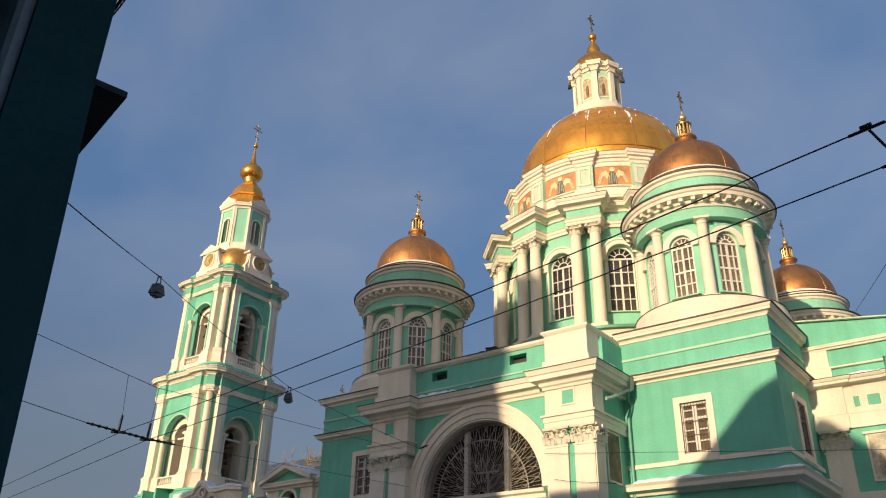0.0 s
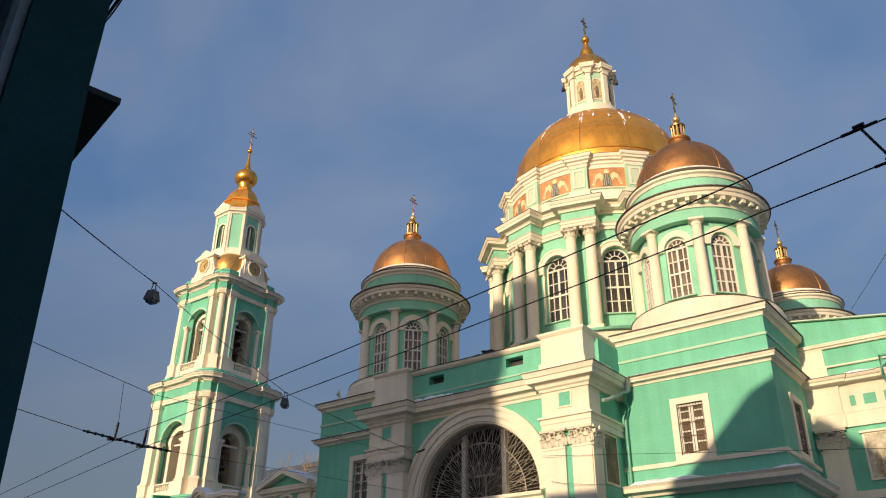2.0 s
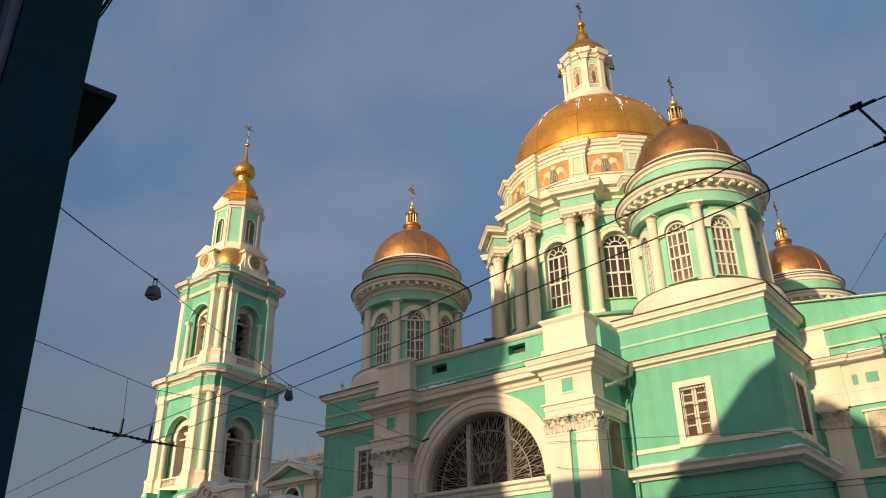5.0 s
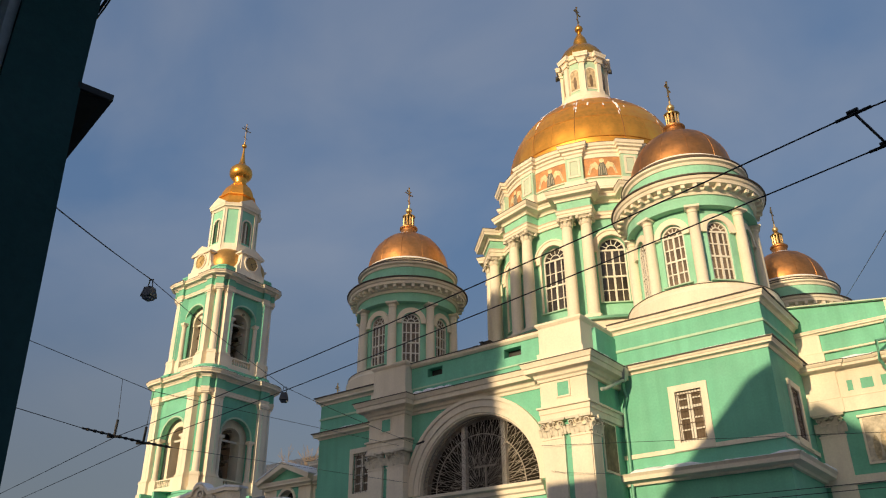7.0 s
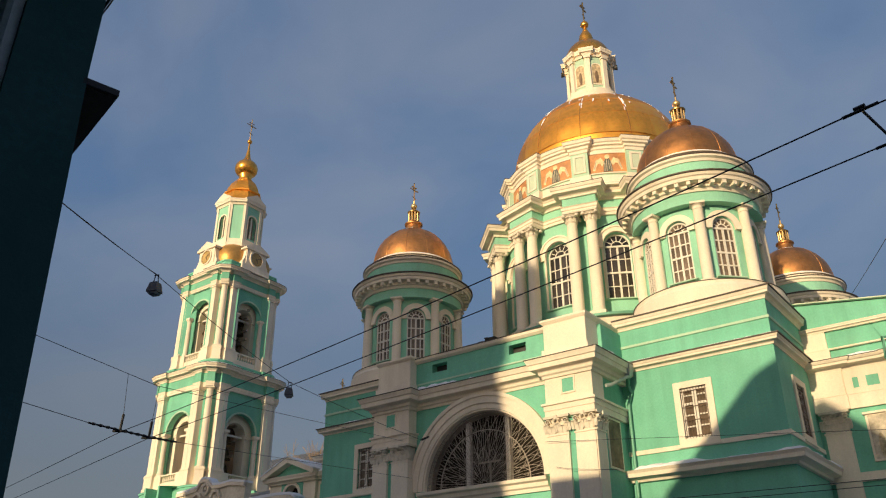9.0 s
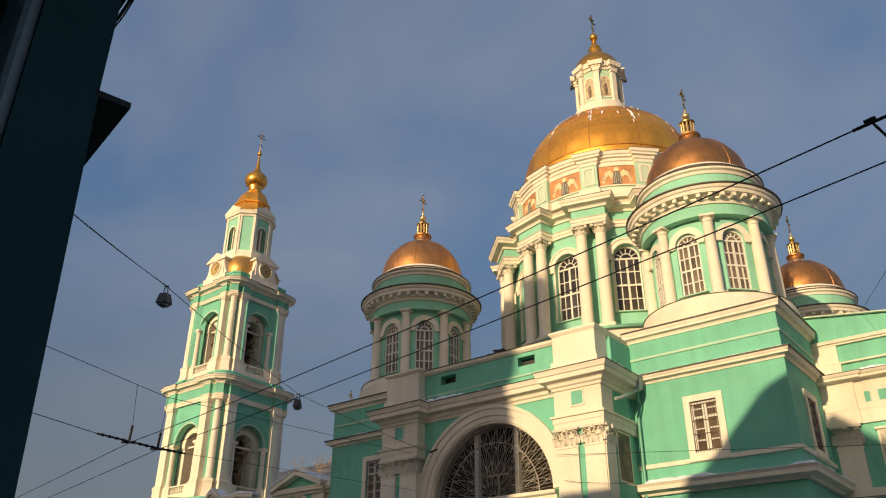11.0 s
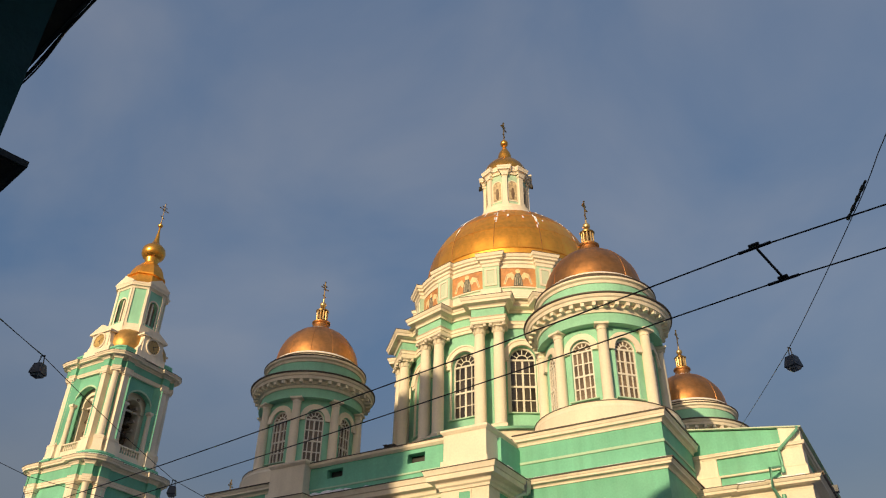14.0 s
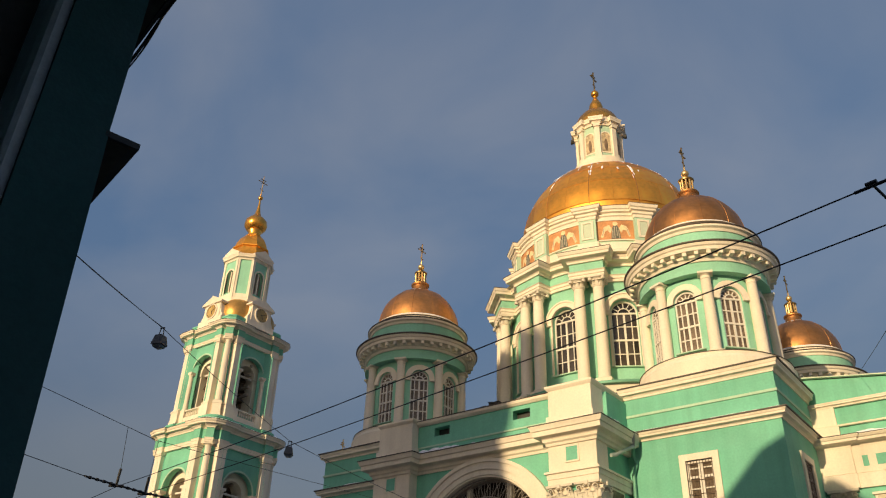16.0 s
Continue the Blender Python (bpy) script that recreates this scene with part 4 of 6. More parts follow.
# ------------------------------------------------------------------ corner cupolas
def corner_cupola():
    """Round eight-bay tower with arched windows, bracketed cornice and a gilded dome, base at local z = 0 (13.6 above ground)."""
    Z = 13.6
    t = thing("corner_cupola", "round turquoise cupola tower with cream columns and an aged gilded dome", "cupola", (-3.25, 3.45, Z), "corner cupolas of the church")
    z = lambda v: v - Z
    b = bmesh.new()
    lathe(b, [(3.22, z(13.6)), (3.22, z(14.45)), (3.12, z(14.6)), (3.12, z(14.72)), (2.4, z(14.78))], 64)
    part("pedestal", b, CREAM, t, smooth=True)
    b = bmesh.new()
    lathe(b, [(3.0, z(14.725)), (3.15, z(14.722)), (3.15, z(14.745)), (2.5, z(14.80))], 64)
    part("flashing", b, DRIP, t)
    R = 2.45
    wm = window_meshes(0.98, 2.75, 4, 4, 0.05, 0.08, SHEER)
    b = bmesh.new()
    pierced(b, cyl_map(R), 0, math.tau * R, z(14.7), z(18.75), [(math.radians(45 * k) * R + 0.0001 + (R * math.tau / 16), 0.98, z(15.12), z(17.9), True) for k in range(8)], 0.35, 0.2)
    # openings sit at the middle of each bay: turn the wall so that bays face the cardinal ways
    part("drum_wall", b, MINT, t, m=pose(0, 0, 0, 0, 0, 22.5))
    cm = column_meshes(0.235, z(18.42) - z(14.74))
    ring_me = None
    for k in range(8):
        a = 45.0 * k
        put_window(t, wm, pose((R - 0.18) * math.cos(radians(a)), (R - 0.18) * math.sin(radians(a)), z(15.13), 0, 0, a + 90))
        c = a + 22.5
        put_column(t, cm, pose(2.62 * math.cos(radians(c)), 2.62 * math.sin(radians(c)), z(14.74), 0, 0, c))
        m = pose(R * math.cos(radians(a)), R * math.sin(radians(a)), 0, 0, 0, a + 90)
        if ring_me is None:
            b = bmesh.new()
            arc_ring(b, 0, z(17.41), 0.49, 0.68, -0.04, 0.22, k=18)
            arc_ring(b, 0, z(17.41), 0.68, 0.77, -0.02, 0.26, k=18)
            ring_me = mesh_of("archivolt", b, CREAM)
            b = bmesh.new()
            box(b, -0.62, 0.62, -0.10, 0.1, z(15.07), z(15.12))
            sill_me = mesh_of("window_sill", b, PALEGREEN)
            b = bmesh.new()
            box(b, -0.13, 0.13, -0.05, 0.24, z(17.30), z(17.42))
            imp_me = mesh_of("impost", b, CREAM)
            b = bmesh.new()
            for i in range(9):
                x0 = -0.42 + 0.84 * i / 9
                box(b, x0, x0 + 0.84 / 9 * 0.8, 0.32 + 0.02 * (i % 2), 0.345 + 0.02 * (i % 2), z(15.15), z(17.6))
            cur_me = mesh_of("curtain", b, CURTAIN)
        part("archivolt", ring_me, None, t, m=m)
        part("window_sill", sill_me, None, t, m=m)
        part("impost", imp_me, None, t, m=m @ pose(-0.64, 0, 0))
        part("impost", imp_me, None, t, m=m @ pose(0.64, 0, 0))
        part("curtain", cur_me, None, t, m=m)
    b = bmesh.new()
    lathe(b, [(2.3, z(18.40)), (2.82, z(18.40)), (2.82, z(18.48)), (2.74, z(18.5)), (2.74, z(18.96)), (2.3, z(19.0))], 64)
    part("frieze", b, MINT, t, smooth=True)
    b = bmesh.new()
    lathe(b, [(2.5, z(18.93)), (2.80, z(18.93)), (2.84, z(19.05)), (2.92, z(19.09)), (2.92, z(19.24)), (3.22, z(19.27)), (3.24, z(19.42)), (3.30, z(19.46)), (3.34, z(19.58)), (2.5, z(19.72))], 72)
    part("cornice", b, CREAM, t, smooth=True)
    b = bmesh.new()
    lathe(b, [(2.7, z(19.70)), (3.36, z(19.575)), (3.40, z(19.59)), (3.41, z(19.64)), (3.37, z(19.64)), (2.7, z(19.75))], 72)
    part("flashing", b, DRIP, t)
    b = bmesh.new()
    box(b, 2.88, 3.18, -0.085, 0.085, z(19.10), z(19.265))
    dent = mesh_of("bracket", b, CREAM)
    for k in range(40):
        part("bracket", dent, None, t, m=pose(0, 0, 0, 0, 0, 9 * k))
    b = bmesh.new()
    lathe(b, [(2.2, z(19.6)), (2.62, z(19.62)), (2.62, z(20.55)), (2.2, z(20.6))], 64)
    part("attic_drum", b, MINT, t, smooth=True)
    b = bmesh.new()
    lathe(b, [(2.3, z(20.50)), (2.66, z(20.50)), (2.70, z(20.62)), (2.80, z(20.68)), (2.80, z(20.80)), (2.53, z(20.93)), (2.49, z(20.95)), (2.49, z(21.06)), (2.40, z(21.09)), (2.39, z(21.22)), (2.1, z(21.30))], 64)
    part("dome_base", b, CREAM, t, smooth=True)
    for r, zz in ((2.82, 20.80), (2.51, 21.06)):
        b = bmesh.new()
        lathe(b, [(r - 0.14, z(zz + 0.045)), (r, z(zz - 0.02)), (r + 0.02, z(zz + 0.0)), (r + 0.02, z(zz + 0.035)), (r - 0.14, z(zz + 0.08))], 64)
        part("drip_edge", b, DRIP, t)
    rq = random.Random(9)
    for a0 in (-112, -70, -36, 10, 80, 170):
        b = bmesh.new()
        q0, w = radians(rq.uniform(66, 72)), rq.uniform(0.06, 0.16)
        pts = []
        for i in range(8):
            f = i / 7
            q1 = q0 - radians(rq.uniform(1, 4))
            for q, lift in ((q0 + radians(5), 0.0), ((q0 + q1) / 2 + 0.04, 0.015), (q1, 0.0)):
                rr = 2.315 + lift
                pts.append(b.verts.new((rr * math.cos(q) * math.cos((f - 0.5) * w * 6), rr * math.cos(q) * math.sin((f - 0.5) * w * 6), z(21.22) + (rr + 0.19) * math.sin(q))))
        for i in range(7):
            for k2 in (0, 1):
                b.faces.new((pts[3 * i + k2], pts[3 * i + k2 + 1], pts[3 * i + k2 + 4], pts[3 * i + k2 + 3]))
            b.faces.new((pts[3 * i + 2], pts[3 * i], pts[3 * i + 3], pts[3 * i + 5]))
        part("snow_patch", b, SNOW, t, "snow lying on the dome's crown", m=pose(0, 0, 0, 0, 0, a0), smooth=True)
    b = bmesh.new()
    prof = [(2.31, z(21.10))] + [(2.31 * math.cos(q), z(21.22) + 2.50 * math.sin(q)) for q in [radians(a) for a in (0, 8, 16, 24, 32, 40, 48, 56, 64, 72, 78)]]
    lathe(b, prof, 64)
    dome = part("dome", b, OLDGOLD, t, "aged brownish gilded dome sheet", smooth=True)
    b = bmesh.new()
    for (r0, h0), (r1, h1) in zip(prof[1:], prof[2:]):
        bar(b, (r0, 0, h0), (r1, 0, h1), 0.014, 5)
    seam = mesh_of("dome_seam", b, OLDGOLD)
    for k in range(12):
        part("dome_seam", seam, None, dome, m=pose(0, 0, 0, 0, 0, 30 * k))
    b = bmesh.new()
    lathe(b, [(2.37, z(21.21)), (2.36, z(21.26)), (2.29, z(21.31)), (2.2, z(21.26))], 64)
    part("snow_rim", b, SNOW, t, "thin snow at the foot of the dome", smooth=True)
    b = bmesh.new()
    lathe(b, [(0.25, z(24.2)), (0.40, z(24.28)), (0.34, z(24.34)), (0.17, z(24.36)), (0.17, z(24.9)), (0.36, z(24.93)), (0.38, z(25.0)), (0.3, z(25.06)), (0.14, z(25.2)), (0.1, z(25.26))], 24)
    # core in dark gold: shade between the columns is put into its colour
    lan = part("lantern", b, CROSSGOLD, t, "small gilded lantern, core darkened like the gaps between its columns", smooth=True)
    b = bmesh.new()
    lathe(b, [(0.56, z(23.5)), (0.54, z(23.72)), (0.46, z(23.9)), (0.45, z(24.05)), (0.53, z(24.12)), (0.53, z(24.2)), (0.4, z(24.27))], 24)
    part("lantern_foot", b, OLDGOLD, lan, "dull gilded lantern foot", smooth=True)
    b = bmesh.new()
    bar(b, (0.29, 0, z(24.33)), (0.29, 0, z(24.94)), 0.05, 8)
    rib = mesh_of("lantern_column", b, PALEGOLD, True)
    for k in range(10):
        part("lantern_column", rib, None, lan, m=pose(0, 0, 0, 0, 0, 36 * k))
    b = bmesh.new()
    bmesh.ops.create_uvsphere(b, u_segments=16, v_segments=10, radius=0.19, matrix=pose(0, 0, z(25.42)))
    bar(b, (0, 0, z(25.2)), (0, 0, z(25.8)), 0.05, 8)
    part("ball", b, PALEGOLD, t, smooth=True)
    part("cross", cross_mesh(1.4, CROSSGOLD, 0.035), None, t, m=pose(0, 0, z(25.58), 0, 0, 90))
    return t


cupola = corner_cupola()
for x, y in ((-19.78, 3.45), (-3.28, 19.5), (-19.78, 19.5)):
    copy_thing(cupola, pose(x, y, 13.6))


# ------------------------------------------------------------------ main cupola
def ring_path(r_bay, r_out, half, n=12, first=15.0, steps=4):
    """A round plan that steps out over n column pairs; half is the pair's half width in metres."""
    pts = []
    for k in range(n):
        c = radians(first + 360.0 / n * k)
        d_in, d_out = math.asin(half / r_bay), math.asin(half / r_out)
        pts += [(r_bay * math.cos(c - d_in), r_bay * math.sin(c - d_in)), (r_out * math.cos(c - d_out), r_out * math.sin(c - d_out)),
                (r_out * math.cos(c + d_out), r_out * math.sin(c + d_out)), (r_bay * math.cos(c + d_in), r_bay * math.sin(c + d_in))]
        nxt = c + math.tau / n
        a0, a1 = c + d_in, nxt - d_in
        pts += [(r_bay * math.cos(a0 + (a1 - a0) * i / steps), r_bay * math.sin(a0 + (a1 - a0) * i / steps)) for i in range(1, steps)]
    return pts


ZM = 13.4
main = thing("main_cupola", "tall turquoise drum with paired cream columns under a great gilded dome", "cupola", (-11.4, 11.5, ZM))
zm = lambda v: v - ZM
b = bmesh.new()
lathe(b, [(7.1, zm(13.4)), (7.1, zm(16.20)), (5.5, zm(16.3))], 72)
part("pedestal", b, CREAM, main, smooth=True)
b = bmesh.new()
lathe(b, [(6.9, zm(16.18)), (7.32, zm(16.18)), (7.34, zm(16.30)), (7.2, zm(16.36)), (5.5, zm(16.42))], 72)
part("ledge", b, GREENTIN, main, "green sheet-covered ledge", smooth=True)
RW = 6.1
b = bmesh.new()
pierced(b, cyl_map(RW), 0, math.tau * RW, zm(16.3), zm(22.5), [(radians(30 * k + 15) * RW, 1.42, zm(17.45), zm(21.2), True) for k in range(12)], 0.5, 0.35)
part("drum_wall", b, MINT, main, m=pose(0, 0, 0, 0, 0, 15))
wm = window_meshes(1.42, 3.72, 4, 4, 0.046, 0.095)
cm = column_meshes(0.31, zm(22.22) - zm(16.38), "corinthian")
b = bmesh.new()
arc_ring(b, 0, zm(20.49), 0.71, 0.98, -0.12, 0.12, k=20)
arc_ring(b, 0, zm(20.49), 0.95, 1.04, -0.17, 0.10, k=20)
arch_me = mesh_of("archivolt", b, CREAM)
b = bmesh.new()
for s in (-1, 1):
    box(b, s * 0.88 - 0.17, s * 0.88 + 0.17, -0.10, 0.1, zm(20.30), zm(20.5))
    box(b, s * 0.76 - 0.05, s * 0.76 + 0.05, -0.04, 0.1, zm(17.4), zm(20.30))
jamb_me = mesh_of("window_jamb", b, CREAM)
b = bmesh.new()
box(b, -0.85, 0.85, -0.12, 0.1, zm(17.39), zm(17.45))
sill_me = mesh_of("window_sill", b, PALEGREEN)
for k in range(12):
    a = 30.0 * k
    put_window(main, wm, pose((RW - 0.28) * math.cos(radians(a)), (RW - 0.28) * math.sin(radians(a)), zm(17.46), 0, 0, a + 90))
    m = pose(RW * math.cos(radians(a)), RW * math.sin(radians(a)), 0, 0, 0, a + 90)
    part("archivolt", arch_me, None, main, m=m)
    part("window_jamb", jamb_me, None, main, m=m)
    part("window_sill", sill_me, None, main, m=m)
    for s in (-1, 1):
        c = radians(a + 15) + s * 0.076
        put_column(main, cm, pose(6.72 * math.cos(c), 6.72 * math.sin(c), zm(16.38), 0, 0, a + 15))
# dark room behind the glass
b = bmesh.new()
lathe(b, [(3.0, zm(16.7)), (3.0, zm(22.0))], 24)
part("inner_wall", b, BRICKISH, main)
PATH_E = ring_path(6.22, 7.05, 0.92)
for nm, prof, mt in (("architrave", [(-0.5, zm(22.20)), (0.0, zm(22.20)), (0.0, zm(22.36)), (0.04, zm(22.38)), (0.04, zm(22.52)), (0.1, zm(22.58)), (-0.5, zm(22.58))], CREAM),
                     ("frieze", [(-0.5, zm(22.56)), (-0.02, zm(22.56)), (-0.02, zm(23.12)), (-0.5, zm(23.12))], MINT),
                     ("cornice", cornice_profile(zm(23.08), zm(23.62), 0.5, -0.5), CREAM)):
    b = bmesh.new()
    sweep(b, PATH_E, prof)
    part(nm, b, mt, main)
b = bmesh.new()
lathe(b, [(6.95, zm(23.60)), (6.2, zm(23.75)), (6.1, zm(24.2)), (5.0, zm(24.3))], 72)
part("attic_step", b, CREAM, main, smooth=True)
b = bmesh.new()
sweep(b, PATH_E, [(-0.5, zm(23.66)), (0.515, zm(23.622)), (0.52, zm(23.655)), (-0.5, zm(23.70))])
part("drip_edge", b, DRIP, main)
PATH_A = ring_path(5.66, 5.92, 0.48)
for nm, prof, mt in (("attic_base", [(-0.6, zm(23.75)), (0.34, zm(23.75)), (0.34, zm(23.98)), (0.2, zm(24.05)), (0.2, zm(24.3)), (0.24, zm(24.36)), (0.1, zm(24.5)), (0.1, zm(24.86)), (-0.6, zm(24.9))], CREAM),
                     ("attic_wall", [(-0.6, zm(24.85)), (0.0, zm(24.85)), (0.0, zm(26.75)), (-0.6, zm(26.75))], PALEGREEN),
                     ("attic_cornice", [(-0.6, zm(26.38)), (0.03, zm(26.38)), (0.05, zm(26.55)), (0.12, zm(26.60)), (0.12, zm(26.74)), (0.24, zm(26.79)), (0.24, zm(26.90)), (0.31, zm(26.95)), (0.35, zm(27.12)), (-0.6, zm(27.18))], CREAM)):
    b = bmesh.new()
    sweep(b, PATH_A, prof)
    part(nm, b, mt, main)
b = bmesh.new()
sweep(b, PATH_A, [(0.0, zm(24.02)), (0.35, zm(23.985)), (0.355, zm(24.01)), (0.0, zm(24.06))])
part("drip_edge", b, DRIP, main)
b = bmesh.new()
sweep(b, PATH_A, [(-0.6, zm(27.17)), (0.36, zm(27.125)), (0.36, zm(27.155)), (-0.6, zm(27.24))])
part("drip_edge", b, DRIP, main)
b = bmesh.new()
lathe(b, [(5.41, zm(27.22)), (5.54, zm(27.22)), (5.50, zm(27.27)), (5.39, zm(27.33))], 96)
part("snow_rim", b, SNOW, main, "thin snow at the foot of the dome", smooth=True)


def icon_meshes():
    """Painted panel between the attic piers: ochre-red field with plain pale and dark shapes."""
    w, z0, z1, r = 2.1, zm(25.08), zm(26.3), 5.66
    to = lambda u, z, d: ((r + 0.03 - d) * math.cos(u / r), (r + 0.03 - d) * math.sin(u / r), z)
    b = bmesh.new()
    for i in range(6):
        ua, ub = -w / 2 + w * i / 6, -w / 2 + w * (i + 1) / 6
        c = [(ua, z0), (ub, z0), (ub, z1), (ua, z1)]
        f = [b.verts.new(to(u, z, 0)) for u, z in c]
        g = [b.verts.new(to(u, z, 0.05)) for u, z in c]
        b.faces.new(f), b.faces.new(g[::-1])
        for j in range(4):
            b.faces.new((f[j], g[j], g[(j + 1) % 4], f[(j + 1) % 4]))
    bmesh.ops.remove_doubles(b, verts=b.verts[:], dist=1e-4)
    field = mesh_of("icon_field", b, ICON)
    shapes = []
    zc = (z0 + z1) / 2
    wing = [(0.16, 0.05), (0.34, 0.34), (0.62, 0.22), (0.82, -0.42), (0.70, -0.46), (0.56, -0.05), (0.42, 0.0), (0.3, -0.2)]
    for mat, outlines in ((PAINT_PALE, (wing, [(-x, z) for x, z in wing][::-1], [(0.14 * math.cos(math.tau * i / 12), 0.40 + 0.14 * math.sin(math.tau * i / 12)) for i in range(12)])),
                          (PAINT_DARK, ([(-0.09, 0.3), (-0.2, 0.05), (-0.26, -0.56), (0.26, -0.56), (0.2, 0.05), (0.09, 0.3)],))):
        for o in outlines:
            b = bmesh.new()
            f = [b.verts.new(to(x, zc + z, -0.012)) for x, z in o]
            g = [b.verts.new(to(x, zc + z, 0.01)) for x, z in o]
            b.faces.new(f), b.faces.new(g[::-1])
            for j in range(len(o)):
                q = (j + 1) % len(o)
                b.faces.new((f[j], g[j], g[q], f[q]))
            shapes.append(mesh_of("painted_shape", b, mat))
    for x0, x1, za, zb in ((-0.15, -0.17, 0.02, -0.5), (-0.05, -0.06, 0.22, -0.52), (0.05, 0.08, 0.2, -0.4), (0.15, 0.19, 0.0, -0.52), (-0.62, -0.72, 0.1, -0.34), (0.62, 0.72, 0.1, -0.34)):
        o = [(x0 - 0.018, za), (x1 - 0.03, zb), (x1 + 0.03, zb), (x0 + 0.018, za)]
        b = bmesh.new()
        f = [b.verts.new(to(x, zc + z, -0.018)) for x, z in o]
        g = [b.verts.new(to(x, zc + z, 0.0)) for x, z in o]
        b.faces.new(f), b.faces.new(g[::-1])
        for j in range(4):
            b.faces.new((f[j], g[j], g[(j + 1) % 4], f[(j + 1) % 4]))
        shapes.append(mesh_of("painted_fold", b, FADEDPANEL))
    b = bmesh.new()
    for u0, u1, za, zb in ((-w / 2 - 0.06, w / 2 + 0.06, z0 - 0.07, z0), (-w / 2 - 0.06, w / 2 + 0.06, z1, z1 + 0.07), (-w / 2 - 0.06, -w / 2, z0, z1), (w / 2, w / 2 + 0.06, z0, z1)):
        k = 6 if u1 - u0 > 1 else 1
        for i in range(k):
            ua, ub = u0 + (u1 - u0) * i / k, u0 + (u1 - u0) * (i + 1) / k
            c = [(ua, za), (ub, za), (ub, zb), (ua, zb)]
            f = [b.verts.new(to(u, z, -0.04)) for u, z in c]
            g = [b.verts.new(to(u, z, 0.05)) for u, z in c]
            b.faces.new(f), b.faces.new(g[::-1])
            for j in range(4):
                b.faces.new((f[j], g[j], g[(j + 1) % 4], f[(j + 1) % 4]))
    return field, shapes, mesh_of("icon_frame", b, CREAM)


im = icon_meshes()
b = bmesh.new()
box(b, 5.90, 5.95, -0.34, -0.22, zm(25.1), zm(26.25))
box(b, 5.90, 5.95, 0.22, 0.34, zm(25.1), zm(26.25))
box(b, 5.90, 5.95, -0.22, 0.22, zm(25.1), zm(25.22))
box(b, 5.90, 5.95, -0.22, 0.22, zm(26.13), zm(26.25))
pier_me = mesh_of("pier_panel", b, CREAM)
b = bmesh.new()
box(b, 5.90, 5.93, -0.2, 0.2, zm(25.24), zm(26.11))
edge_me = mesh_of("pier_inset", b, PALE)
for k in range(12):
    m = pose(0, 0, 0, 0, 0, 30 * k)
    fr = part("icon_panel", im[0], None, main, "red-brown painted panel with plain pale shapes", m=m)
    for s in im[1]:
        part(s.name.split(".")[0], s, None, fr)
    part("icon_frame", im[2], None, fr)
    m = pose(0, 0, 0, 0, 0, 30 * k + 15)
    part("pier_panel", pier_me, None, main, m=m)
    part("pier_inset", edge_me, None, main, m=m)
# great dome
RD0, ZD = 5.42, 27.82
prof = [(5.38, zm(27.20))] + [(RD0 * math.cos(radians(a)), zm(ZD) + RD0 * math.sin(radians(a))) for a in range(0, 76, 5)]
b = bmesh.new()
lathe(b, prof, 96)
dome = part("dome", b, GOLD, main, "great dome of gilded sheets with standing seams", smooth=True, m=pose(0.10, 0.07, 0))
b = bmesh.new()
for (r0, h0), (r1, h1) in zip(prof[1:], prof[2:]):
    bar(b, (r0 + 0.02, 0, h0 + 0.01), (r1 + 0.02, 0, h1 + 0.01), 0.022, 5)
seam = mesh_of("dome_seam", b, OLDGOLD)
for k in range(12):
    part("dome_seam", seam, None, dome, m=pose(0, 0, 0, 0, 0, 30 * k + 15))
for j, (a0, a1) in enumerate(((1, 18), (18, 34), (34, 50), (50, 75))):
    b = bmesh.new()
    grid = []
    for u in range(4):
        th = radians(-14.9 + 29.8 * u / 3) / 2
        for v in range(5):
            ph = radians(a0 + (a1 - a0) * v / 4)
            lift = 0.022 + 0.018 * math.sin(math.pi * u / 3) + (0.012 if v == 0 else 0.0)
            grid.append(b.verts.new(((RD0 + lift) * math.cos(ph) * math.cos(th), (RD0 + lift) * math.cos(ph) * math.sin(th), zm(ZD) + (RD0 + lift) * math.sin(ph))))
    for u in range(3):
        for v in range(4):
            b.faces.new((grid[u * 5 + v], grid[u * 5 + v + 1], grid[u * 5 + v + 6], grid[u * 5 + v + 5]))
    geo = bmesh.ops.extrude_face_region(b, geom=b.faces[:])
    for v in geo["geom"]:
        if isinstance(v, bmesh.types.BMVert):
            d3 = (v.co - Vector((0, 0, zm(ZD)))).normalized()
            v.co -= d3 * 0.02
    sheet = mesh_of("gilded_sheet", b, GOLD, True)
    for k in range(24):
        part("gilded_sheet", sheet, None, dome, m=pose(0, 0, 0, 0, 0, 15 * k + 7.5))
